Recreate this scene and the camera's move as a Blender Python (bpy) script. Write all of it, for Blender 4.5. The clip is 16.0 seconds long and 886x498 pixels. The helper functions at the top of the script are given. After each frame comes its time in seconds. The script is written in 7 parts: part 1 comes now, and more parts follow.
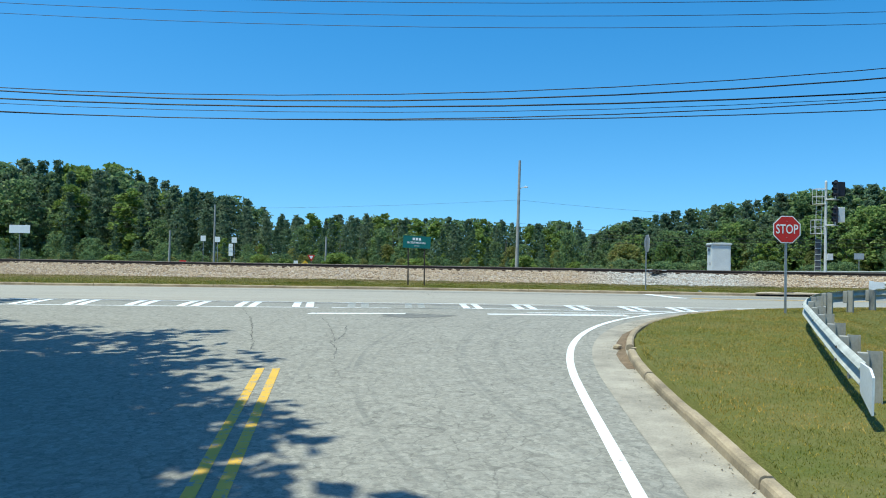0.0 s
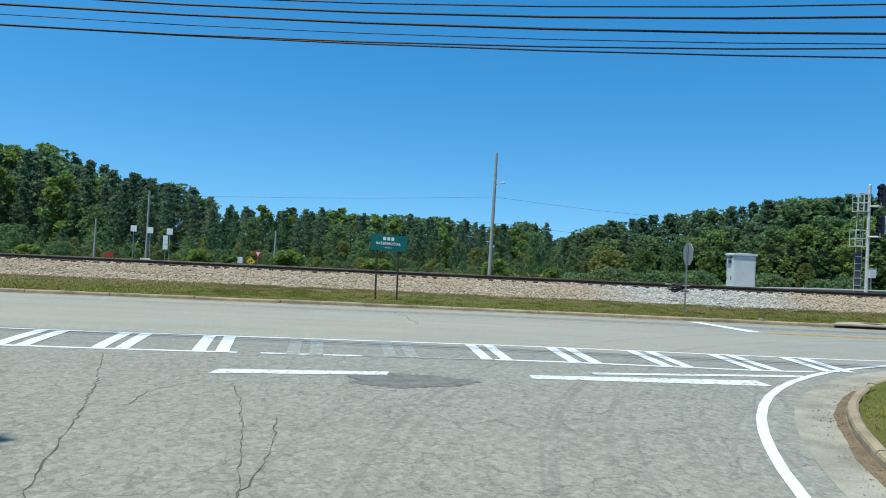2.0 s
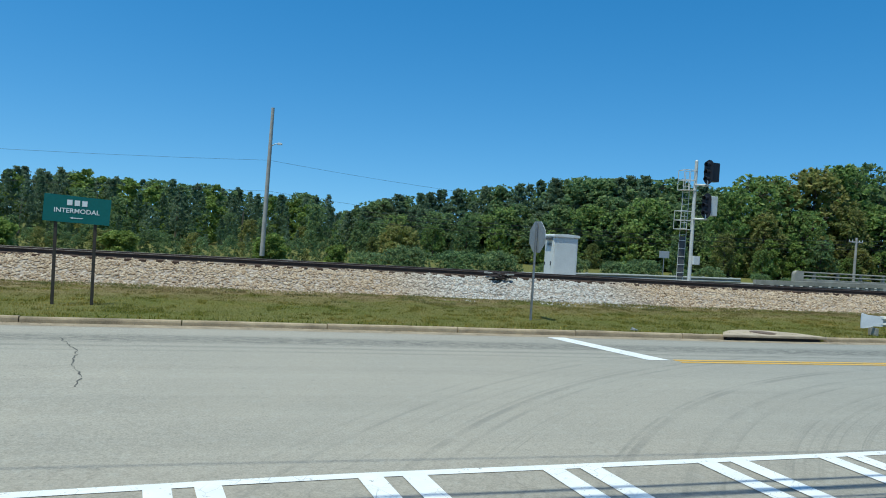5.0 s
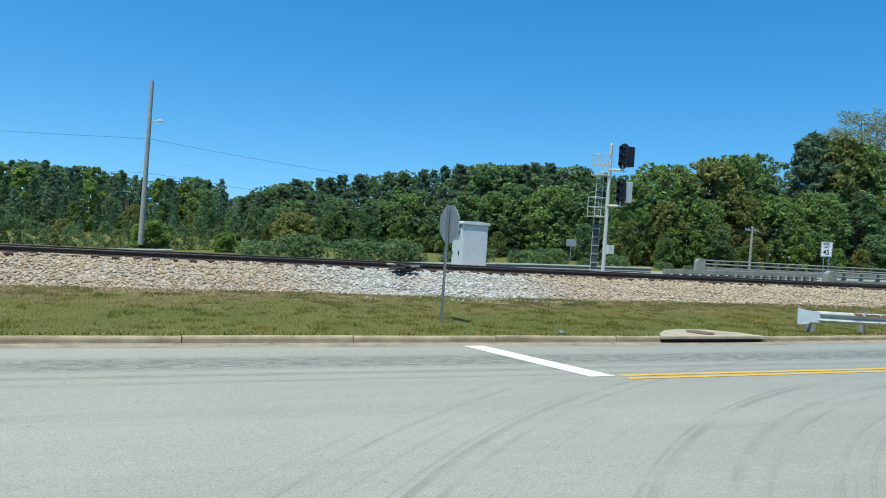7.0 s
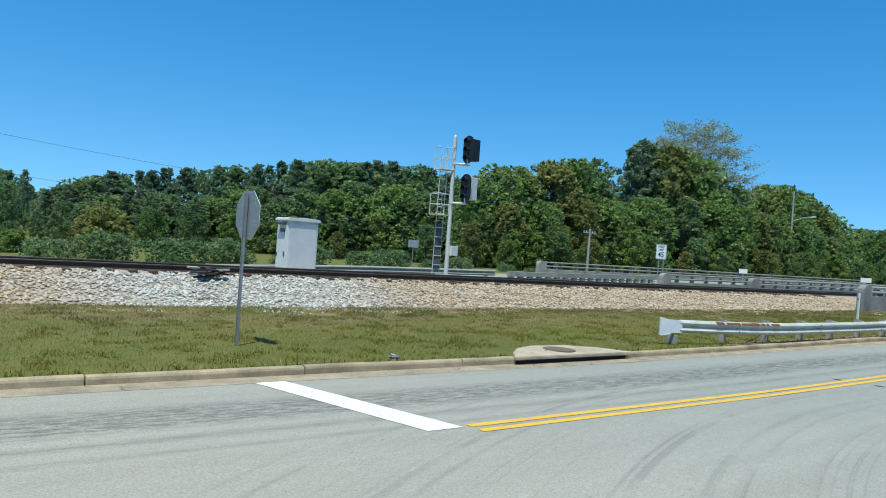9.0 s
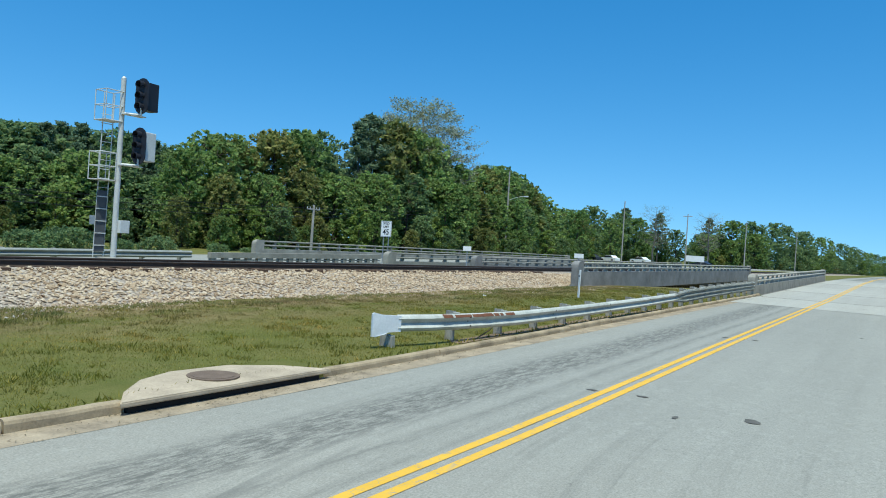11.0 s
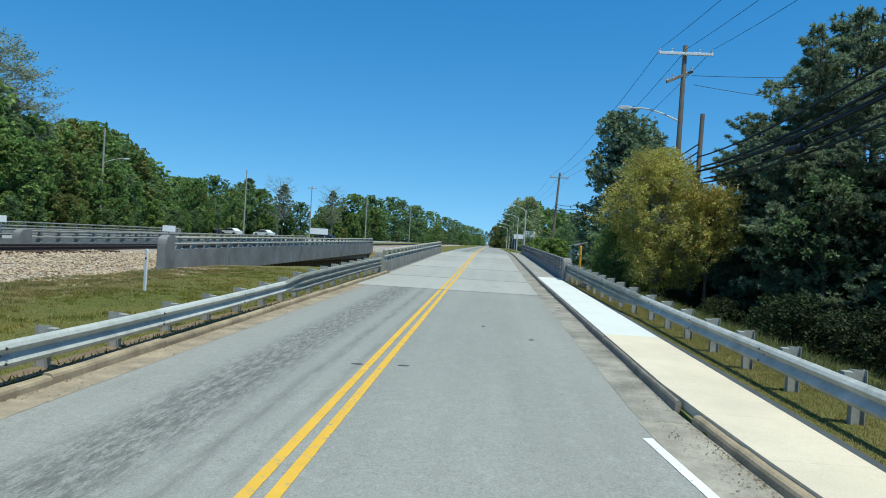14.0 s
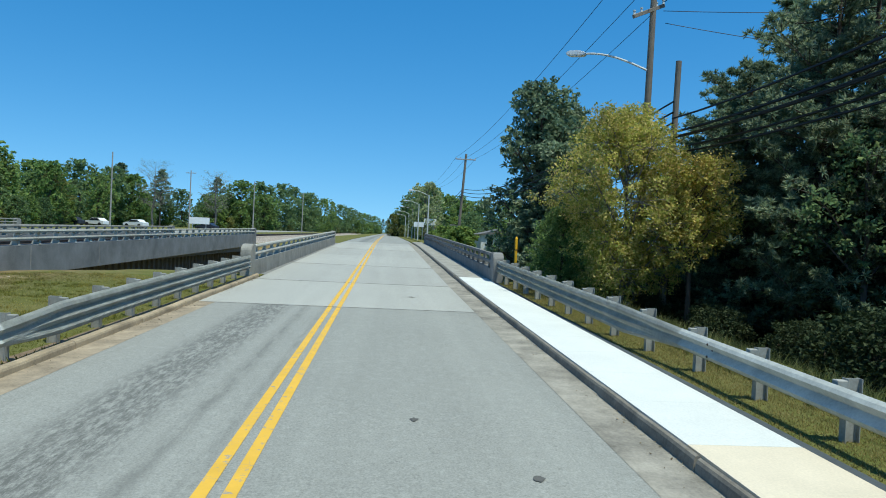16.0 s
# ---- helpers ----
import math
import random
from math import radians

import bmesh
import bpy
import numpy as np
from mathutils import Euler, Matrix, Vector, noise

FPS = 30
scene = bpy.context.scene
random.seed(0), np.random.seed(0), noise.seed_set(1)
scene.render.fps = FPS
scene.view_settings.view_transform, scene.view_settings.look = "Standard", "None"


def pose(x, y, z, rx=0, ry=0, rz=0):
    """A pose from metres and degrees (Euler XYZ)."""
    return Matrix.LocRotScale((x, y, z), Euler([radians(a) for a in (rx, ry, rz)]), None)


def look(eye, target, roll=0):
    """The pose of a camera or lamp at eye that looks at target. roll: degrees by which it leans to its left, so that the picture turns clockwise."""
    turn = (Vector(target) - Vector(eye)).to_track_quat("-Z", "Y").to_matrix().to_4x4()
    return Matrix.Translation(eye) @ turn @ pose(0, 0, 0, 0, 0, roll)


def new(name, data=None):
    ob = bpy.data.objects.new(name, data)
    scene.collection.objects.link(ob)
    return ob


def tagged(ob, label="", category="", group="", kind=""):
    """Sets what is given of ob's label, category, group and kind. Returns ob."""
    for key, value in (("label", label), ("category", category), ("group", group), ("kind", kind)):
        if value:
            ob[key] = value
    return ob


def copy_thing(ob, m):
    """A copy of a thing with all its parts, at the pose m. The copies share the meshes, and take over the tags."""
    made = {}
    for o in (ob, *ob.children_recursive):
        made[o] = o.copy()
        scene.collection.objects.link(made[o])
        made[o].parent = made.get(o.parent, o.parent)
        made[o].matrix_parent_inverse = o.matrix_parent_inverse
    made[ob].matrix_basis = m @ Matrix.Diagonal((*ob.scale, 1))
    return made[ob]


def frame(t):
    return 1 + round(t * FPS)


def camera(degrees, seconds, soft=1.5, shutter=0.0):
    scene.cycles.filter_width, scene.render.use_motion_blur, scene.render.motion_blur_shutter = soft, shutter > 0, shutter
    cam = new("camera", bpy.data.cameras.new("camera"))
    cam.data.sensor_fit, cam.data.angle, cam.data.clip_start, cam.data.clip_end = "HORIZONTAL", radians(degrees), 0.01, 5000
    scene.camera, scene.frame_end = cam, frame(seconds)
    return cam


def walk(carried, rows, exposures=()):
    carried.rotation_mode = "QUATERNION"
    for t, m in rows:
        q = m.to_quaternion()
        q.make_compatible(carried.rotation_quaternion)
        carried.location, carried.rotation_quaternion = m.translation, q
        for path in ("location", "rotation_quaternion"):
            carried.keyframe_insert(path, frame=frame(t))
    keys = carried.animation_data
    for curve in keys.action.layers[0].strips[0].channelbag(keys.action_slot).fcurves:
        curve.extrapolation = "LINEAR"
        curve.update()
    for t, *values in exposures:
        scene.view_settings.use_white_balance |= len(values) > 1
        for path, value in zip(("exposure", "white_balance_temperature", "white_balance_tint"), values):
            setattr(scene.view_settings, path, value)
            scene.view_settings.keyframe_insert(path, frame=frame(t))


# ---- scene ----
cam = camera(62.8, 16.0, soft=1.0)
PATH = [
    (0, (0.552, -1.941, 1.528), (0.401, 0.053, 1.551), 0.9),
    (0.5, (0.089, 0.297, 1.605), (-0.046, 2.293, 1.634), 1.2),
    (1, (-0.376, 2.473, 1.69), (-0.49, 4.47, 1.714), 1.6),
    (1.5, (-0.799, 4.583, 1.77), (-0.882, 6.581, 1.794), 2.2),
    (2, (-1.049, 6.648, 1.826), (-1.077, 8.648, 1.848), 2.6),
    (2.5, (-1.164, 8.564, 1.892), (-1.127, 10.564, 1.909), 2.9),
    (3, (-1.194, 10.27, 1.922), (-1.078, 12.267, 1.935), 3.3),
    (3.5, (-1.074, 11.875, 1.965), (-0.848, 13.862, 1.972), 3.4),
    (4, (-0.764, 13.446, 1.948), (-0.419, 15.416, 1.951), 3.4),
    (4.5, (-0.394, 14.892, 1.984), (0.065, 16.838, 1.975), 3.5),
    (5, (-0.195, 16.052, 2.054), (0.375, 17.969, 2.036), 3.6),
    (7.5, (1.293, 19.727, 2.072), (2.178, 21.52, 2.042), 3.8),
    (8, (1.743, 20.441, 2.059), (2.71, 22.192, 2.039), 4.0),
    (10.5, (6.245, 24.333, 2.014), (7.815, 25.572, 2.013), 3.7),
    (11, (7.462, 24.913, 2.023), (9.146, 25.992, 2.013), 3.7),
    (11.5, (8.58, 25.385, 2.044), (10.361, 26.295, 2.024), 3.9),
    (12, (9.901, 25.801, 2.03), (11.76, 26.538, 2.009), 4.0),
    (12.5, (11.247, 26.116, 2.027), (13.168, 26.671, 2.008), 3.9),
    (13, (12.8, 26.377, 2.057), (14.762, 26.766, 2.038), 3.7),
    (13.5, (14.522, 26.622, 2.05), (16.506, 26.876, 2.031), 3.5),
    (14, (16.228, 26.822, 2.067), (18.223, 26.955, 2.046), 3.4),
    (14.5, (18.263, 26.972, 2.089), (20.262, 27.014, 2.065), 3.2),
    (15, (20.43, 27.148, 2.113), (22.429, 27.115, 2.087), 3.1),
    (15.5, (22.786, 27.253, 2.141), (24.783, 27.151, 2.108), 3.0),
    (16, (25.156, 27.278, 2.191), (27.15, 27.125, 2.152), 2.8),
]
walk(cam, [(t, look(eye, target, roll)) for t, eye, target, roll in PATH], [(0.0, 0.30, 6180, 1.0), (1.2, 0.25, 6180, 1.0), (2.5, 0.0, 6180, 1.0), (5.0, -0.08, 6180, 1.0), (8.0, 0.27, 6180, 1.0), (10.5, 0.02, 6180, 1.0), (11.0, 0.16, 6180, 1.0), (11.5, 0.10, 6180, 1.0), (13.5, 0.0, 6180, 1.0), (16.0, 0.04, 6180, 1.0)])

# ---- light ----
SUN_AZ, SUN_EL = -145.0, 70.0   # degrees: the compass turn from +x towards +y, and the height
sun_from = Vector((math.cos(radians(SUN_AZ)) * math.cos(radians(SUN_EL)), math.sin(radians(SUN_AZ)) * math.cos(radians(SUN_EL)), math.sin(radians(SUN_EL))))
sun_data = bpy.data.lights.new("sun", "SUN")
sun_data.energy, sun_data.angle, sun_data.color = 4.65, radians(0.53), (0.965, 0.945, 0.825)
sun = new("sun", sun_data)
sun.matrix_world = look(sun_from * 200, (0, 0, 0))
world = bpy.data.worlds.new("sky")
scene.world = world
world.use_nodes = True
wn = world.node_tree
sky = wn.nodes.new("ShaderNodeTexSky")
sky.sky_type, sky.sun_disc = "NISHITA", False
sky.sun_elevation, sky.sun_rotation = radians(SUN_EL), radians(90 - SUN_AZ)
sky.air_density, sky.dust_density, sky.ozone_density = 1.0, 0.35, 1.6
wn.nodes["Background"].inputs[1].default_value = 0.15
vivid = wn.nodes.new("ShaderNodeHueSaturation")   # a clear, deep blue spring sky
vivid.inputs["Hue"].default_value = 0.497
vivid.inputs["Saturation"].default_value, vivid.inputs["Value"].default_value = 1.42, 1.06
# the clear upper sky reaches far down towards the horizon
way = wn.nodes.new("ShaderNodeTexCoord")
lift = wn.nodes.new("ShaderNodeMapping")
lift.inputs["Scale"].default_value, lift.inputs["Location"].default_value = (1, 1, 0.95), (0, 0, 0.13)
unit = wn.nodes.new("ShaderNodeVectorMath")
unit.operation = "NORMALIZE"
wn.links.new(way.outputs["Generated"], lift.inputs["Vector"])
wn.links.new(lift.outputs[0], unit.inputs[0])
wn.links.new(unit.outputs[0], sky.inputs["Vector"])
wn.links.new(sky.outputs[0], vivid.inputs["Color"])
wn.links.new(vivid.outputs[0], wn.nodes["Background"].inputs[0])


# ---- materials ----
def mat(name, color, rough=0.8, metal=0.0, spec=0.3):
    m = bpy.data.materials.new(name)
    m.use_nodes = True
    b = m.node_tree.nodes["Principled BSDF"]
    b.inputs["Base Color"].default_value = (*color, 1)
    b.inputs["Roughness"].default_value = rough
    b.inputs["Metallic"].default_value = metal
    b.inputs["Specular IOR Level"].default_value = spec
    return m


class Nodes:
    """Small helper that adds nodes to one material."""

    def __init__(self, m):
        self.t = m.node_tree
        self.b = self.t.nodes["Principled BSDF"]
        self.geo = self.t.nodes.new("ShaderNodeNewGeometry")

    def link(self, a, b):
        self.t.links.new(a, b)

    def pos(self, scale=(1, 1, 1), rot=(0, 0, 0)):
        n = self.t.nodes.new("ShaderNodeMapping")
        n.inputs["Scale"].default_value = scale
        n.inputs["Rotation"].default_value = rot
        self.link(self.geo.outputs["Position"], n.inputs["Vector"])
        return n.outputs[0]

    def noise(self, vec, scale, detail=4, rough=0.6, dist=0.0):
        n = self.t.nodes.new("ShaderNodeTexNoise")
        n.inputs["Scale"].default_value = scale
        n.inputs["Detail"].default_value = detail
        n.inputs["Roughness"].default_value = rough
        n.inputs["Distortion"].default_value = dist
        self.link(vec, n.inputs["Vector"])
        return n.outputs["Fac"]

    def voronoi(self, vec, scale, feature="F1", out="Distance", rand=1.0):
        n = self.t.nodes.new("ShaderNodeTexVoronoi")
        n.feature = feature
        n.inputs["Scale"].default_value = scale
        n.inputs["Randomness"].default_value = rand
        self.link(vec, n.inputs["Vector"])
        return n.outputs[out]

    def ramp(self, fac, stops):
        n = self.t.nodes.new("ShaderNodeValToRGB")
        e = n.color_ramp.elements
        while len(e) < len(stops):
            e.new(0.5)
        for el, (p, c) in zip(e, stops):
            el.position = p
            el.color = (*c, 1) if not isinstance(c, (int, float)) else (c, c, c, 1)
        self.link(fac, n.inputs[0])
        return n.outputs[0]

    def mix(self, fac, a, b, mode="MIX"):
        n = self.t.nodes.new("ShaderNodeMix")
        n.data_type, n.blend_type = "RGBA", mode
        for k, v in ((0, fac), (6, a), (7, b)):
            sock = n.inputs[k]
            if isinstance(v, (int, float)):
                sock.default_value = v if k == 0 else (v, v, v, 1)
            elif isinstance(v, tuple):
                sock.default_value = (*v, 1)
            else:
                self.link(v, sock)
        return n.outputs[2]

    def math(self, op, a, b=0.0):
        n = self.t.nodes.new("ShaderNodeMath")
        n.operation = op
        for sock, v in zip(n.inputs, (a, b)):
            if isinstance(v, (int, float)):
                sock.default_value = v
            else:
                self.link(v, sock)
        return n.outputs[0]

    def color(self, c):
        self.link(c, self.b.inputs["Base Color"])

    def bump(self, h, strength=0.3, dist=0.02):
        n = self.t.nodes.new("ShaderNodeBump")
        n.inputs["Strength"].default_value = strength
        n.inputs["Distance"].default_value = dist
        self.link(h, n.inputs["Height"])
        self.link(n.outputs[0], self.b.inputs["Normal"])

    def island(self):
        return self.geo.outputs["Random Per Island"]

    def object_random(self):
        return self.t.nodes.new("ShaderNodeObjectInfo").outputs["Random"]

    def split(self, vec):
        n = self.t.nodes.new("ShaderNodeSeparateXYZ")
        self.link(vec, n.inputs[0])
        return n.outputs


def speckled(name, c, rough=0.85, scale=6.0, amount=0.25, fine=60.0, bump=0.15, metal=0.0, spec=0.3):
    """A plain surface with stains and grain at two scales."""
    m = mat(name, c, rough, metal, spec)
    n = Nodes(m)
    p = n.pos()
    big = n.noise(p, scale, 5, 0.65)
    small = n.noise(p, fine, 3, 0.6)
    dark = tuple(v * (1 - amount) for v in c)
    light = tuple(min(1, v * (1 + amount * 0.6)) for v in c)
    col = n.ramp(big, [(0.3, dark), (0.7, light)])
    n.color(n.mix(0.35, col, n.ramp(small, [(0.3, tuple(v * 0.7 for v in c)), (0.7, light)])))
    n.bump(small, bump, 0.01)
    return m


def asphalt_material(name, base, deck=False):
    m = mat(name, base, 0.9, 0, 0.25)
    n = Nodes(m)
    p = n.pos()
    tone = n.noise(p, 0.35, 5, 0.6)
    streak = n.noise(n.pos((0.05, 1.3, 1)), 1.0, 4, 0.6)
    grain = n.noise(p, 45, 3, 0.7)
    chips = n.voronoi(p, 32, "F1", "Color")
    l = tuple(v * 1.14 for v in base)
    d = tuple(v * 0.80 for v in base)
    col = n.ramp(tone, [(0.3, d), (0.55, base), (0.75, l)])
    col = n.mix(0.5, col, n.ramp(streak, [(0.38, tuple(v * 0.76 for v in base)), (0.62, l)]))
    coarse = n.noise(p, 19, 5, 0.8)
    col = n.mix(0.28, col, n.ramp(coarse, [(0.32, tuple(v * 0.5 for v in base)), (0.68, tuple(v * 1.35 for v in base))]))
    col = n.mix(0.38, col, n.ramp(grain, [(0.32, tuple(v * 0.35 for v in base)), (0.68, tuple(v * 1.5 for v in base))]))
    old = n.ramp(n.math("MULTIPLY", n.math("SUBTRACT", 23.5, n.split(p)[1]), 0.2), [(0.0, 0.06), (1.0, 1.0)])
    col = n.mix(n.math("MULTIPLY", old, 0.4), col, n.ramp(n.split(chips)[0], [(0.0, tuple(v * 0.55 for v in base)), (0.5, base), (1.0, tuple(v * 1.45 for v in base))]))
    if not deck:
        wob = n.t.nodes.new("ShaderNodeTexNoise")
        wob.inputs["Scale"].default_value = 2.5
        wob.inputs["Detail"].default_value = 4
        n.link(p, wob.inputs["Vector"])
        warped = n.mix(0.35, p, wob.outputs["Color"], "ADD")
        net = n.voronoi(warped, 2.3, "DISTANCE_TO_EDGE")
        sx, sy, sz = n.split(n.geo.outputs["Position"])
        where = n.math("MULTIPLY", n.ramp(n.noise(p, 0.30, 3), [(0.34, 0.0), (0.50, 1.0)]), old)
        crack = n.math("MULTIPLY", n.ramp(net, [(0.0, 1.0), (0.034, 0.0)]), where)
        fine_net = n.voronoi(warped, 5.2, "DISTANCE_TO_EDGE")
        crazed = n.math("MULTIPLY", n.math("MULTIPLY", n.ramp(fine_net, [(0.0, 1.0), (0.03, 0.0)]), old), n.ramp(n.noise(p, 0.55, 3), [(0.50, 0.0), (0.60, 0.8)]))
        col = n.mix(n.math("MULTIPLY", n.math("MAXIMUM", crack, crazed), 0.6), col, tuple(v * 0.25 for v in base))
        # the coarse old surface shows its stones
        stones = n.voronoi(p, 14, "F1", "Color")
        col = n.mix(n.math("MULTIPLY", old, 0.30), col, n.ramp(n.split(stones)[1], [(0.0, tuple(v * 0.5 for v in base)), (0.6, tuple(v * 1.05 for v in base)), (1.0, tuple(v * 1.6 for v in base))]))
        # the main road was surfaced later, with a paler mix
        later = n.ramp(n.math("ADD", n.math("MULTIPLY", n.math("SUBTRACT", sy, 21.7), 1.2), n.math("MULTIPLY", n.math("SUBTRACT", n.noise(p, 0.6, 4), 0.5), 0.9)), [(0.0, 0.91), (1.0, 1.0)])
        col = n.mix(1.0, col, later, "MULTIPLY")
        col = n.mix(old, col, n.mix(1.0, col, (1.05, 1.0, 0.95), "MULTIPLY"))
        # a paler, warmer tint over the junction, fading to the east and south
        dusty = n.math("MULTIPLY", n.ramp(n.math("MULTIPLY", n.math("SUBTRACT", 16.0, sx), 0.06), [(0.0, 0.0), (0.7, 1.0)]), n.ramp(n.math("MULTIPLY", n.math("SUBTRACT", sy, 20.6), 0.5), [(0.0, 0.0), (0.6, 1.0)]))
        dusty = n.math("MULTIPLY", dusty, n.ramp(n.noise(p, 0.5, 4, 0.6), [(0.3, 0.75), (0.7, 1.0)]))
        col = n.mix(dusty, col, n.mix(1.0, col, (1.23, 1.14, 1.06), "MULTIPLY"))
        # pitted, darker worn spots scattered over the old surface
        pits = n.math("MULTIPLY", n.ramp(n.noise(p, 11, 4, 0.75), [(0.60, 0.0), (0.68, 1.0)]), n.ramp(n.noise(p, 0.9, 3), [(0.40, 0.15), (0.62, 1.0)]))
        col = n.mix(n.math("MULTIPLY", pits, 0.6), col, tuple(v * 0.45 for v in base))
        fret = n.ramp(n.noise(p, 6, 6, 0.8), [(0.52, 0.0), (0.66, 1.0)])
        col = n.mix(n.math("MULTIPLY", fret, 0.30), col, tuple(v * 1.45 for v in base))
        # swept tyre arcs of turning traffic
        ring = n.math("SQRT", n.math("ADD", n.math("POWER", n.math("SUBTRACT", sx, 16.0), 2.0), n.math("POWER", n.math("SUBTRACT", sy, 12.0), 2.0)))
        arcs = n.t.nodes.new("ShaderNodeTexNoise")
        arcs.noise_dimensions = "1D"
        arcs.inputs["Scale"].default_value = 4.5
        arcs.inputs["Detail"].default_value = 9
        arcs.inputs["Roughness"].default_value = 0.75
        n.link(ring, arcs.inputs["W"])
        turn_zone = n.math("MULTIPLY", n.ramp(n.math("MULTIPLY", n.math("SUBTRACT", ring, 10.0), 0.1), [(0.0, 0.0), (0.15, 1.0), (0.85, 1.0), (1.0, 0.0)]), n.ramp(n.math("MULTIPLY", n.math("SUBTRACT", 18.0, sx), 0.05), [(0.0, 0.0), (0.2, 1.0)]))
        scuff = n.math("MULTIPLY", n.math("MULTIPLY", n.ramp(arcs.outputs["Fac"], [(0.52, 0.0), (0.64, 1.0)]), turn_zone), n.ramp(n.noise(p, 0.8, 3), [(0.4, 0.2), (0.6, 1.0)]))
        col = n.mix(n.math("MULTIPLY", scuff, 0.42), col, tuple(v * 0.5 for v in base))
        # rubbed dark tyre tracks of the oncoming lane, broken up
        lane = n.ramp(n.math("ABSOLUTE", n.math("SUBTRACT", sy, 30.05)), [(0.0, 1.0), (0.30, 0.9), (0.62, 0.0)])
        spot = n.ramp(n.noise(n.pos((0.45, 2.0, 1)), 6.5, 8, 0.85), [(0.43, 0.0), (0.56, 1.0)])
        past = n.ramp(n.math("MULTIPLY", n.math("ADD", sx, 18.0), 0.05), [(0.0, 0.0), (0.5, 0.7), (1.0, 1.0)])
        tyre = n.math("MULTIPLY", n.math("MULTIPLY", lane, spot), past)
        col = n.mix(n.math("MULTIPLY", tyre, 0.85), col, tuple(v * 0.35 for v in base))
        # thin rubber lines drawn along the road
        for yl, wl, al in ((29.20, 0.07, 0.55), (28.75, 0.05, 0.4)):
            bend = n.math("ADD", sy, n.math("MULTIPLY", n.noise(n.pos((0.10, 0.0, 0.0)), 1.0, 2), 0.16))
            thin = n.ramp(n.math("ABSOLUTE", n.math("SUBTRACT", bend, yl + 0.08)), [(0.0, 1.0), (wl, 0.6), (wl * 2.2, 0.0)])
            thin = n.math("MULTIPLY", n.math("MULTIPLY", thin, past), n.ramp(n.noise(n.pos((0.4, 3.0, 1)), 3.0, 5, 0.7), [(0.35, 0.1), (0.6, 1.0)]))
            col = n.mix(n.math("MULTIPLY", thin, al), col, tuple(v * 0.4 for v in base))
    n.color(col)
    n.bump(grain, 0.35, 0.006)
    return m


def worn_paint(name, c, under, wear):
    m = mat(name, c, 0.7, 0, 0.3)
    n = Nodes(m)
    p = n.pos()
    gone = n.ramp(n.noise(p, 9, 6, 0.75), [(wear, 1.0), (wear + 0.06, 0.0)])
    crack = n.ramp(n.voronoi(p, 5.0, "DISTANCE_TO_EDGE"), [(0.0, 1.0), (0.02, 0.0)])
    crack = n.math("MULTIPLY", crack, n.ramp(n.noise(p, 1.1, 2), [(0.45, 0.0), (0.6, 0.8)]))
    dirt = n.mix(0.4, c, n.ramp(n.noise(p, 3, 5), [(0.3, tuple(v * 0.65 for v in c)), (0.7, c)]))
    n.color(n.mix(n.math("MAXIMUM", gone, crack), dirt, under))
    return m


def see_through(n, share):
    """Thin growth lets part of the light through."""
    tr = n.t.nodes.new("ShaderNodeBsdfTranslucent")
    n.link(n.b.inputs["Base Color"].links[0].from_socket, tr.inputs[0])
    mx = n.t.nodes.new("ShaderNodeMixShader")
    mx.inputs[0].default_value = share
    n.link(n.b.outputs[0], mx.inputs[1])
    n.link(tr.outputs[0], mx.inputs[2])
    n.link(mx.outputs[0], n.t.nodes["Material Output"].inputs[0])


def leaf_material(name, c1, c2, c3, through_it=0.35):
    m = mat(name, c1, 0.7, 0, 0.15)
    n = Nodes(m)
    col = n.ramp(n.island(), [(0.0, c1), (0.5, c2), (1.0, c3)])
    patch = n.ramp(n.noise(n.pos(), 0.45, 3), [(0.35, 0.72), (0.65, 1.18)])
    col = n.mix(1.0, col, patch, "MULTIPLY")
    col = n.mix(1.0, col, n.ramp(n.object_random(), [(0.0, (0.82, 0.86, 0.80)), (1.0, (1.15, 1.08, 1.05))]), "MULTIPLY")
    n.color(col)
    tr = n.t.nodes.new("ShaderNodeBsdfTranslucent")
    n.link(col, tr.inputs[0])
    mx = n.t.nodes.new("ShaderNodeMixShader")
    mx.inputs[0].default_value = through_it
    n.link(n.b.outputs[0], mx.inputs[1])
    n.link(tr.outputs[0], mx.inputs[2])
    n.link(mx.outputs[0], n.t.nodes["Material Output"].inputs[0])
    return m


def dry_belt(n):
    """Where the verge turns to straw and bare soil, in ragged patches below the ballast and along the kerb."""
    sx, sy, sz = n.split(n.geo.outputs["Position"])
    rag = n.noise(n.pos((0.5, 1, 1)), 0.55, 5, 0.7)
    near = n.ramp(n.math("MULTIPLY", n.math("ABSOLUTE", n.math("SUBTRACT", sy, 40.4)), 0.2), [(0.18, 1.0), (1.0, 0.0)])
    small = n.noise(n.pos((0.7, 1, 1)), 3.4, 4, 0.7)
    torn = n.math("ADD", n.math("MULTIPLY", rag, 0.62), n.math("MULTIPLY", small, 0.38))
    return n.math("MULTIPLY", n.ramp(torn, [(0.40, 0.0), (0.53, 0.95)]), n.math("ADD", n.math("MULTIPLY", near, 0.95), 0.16))


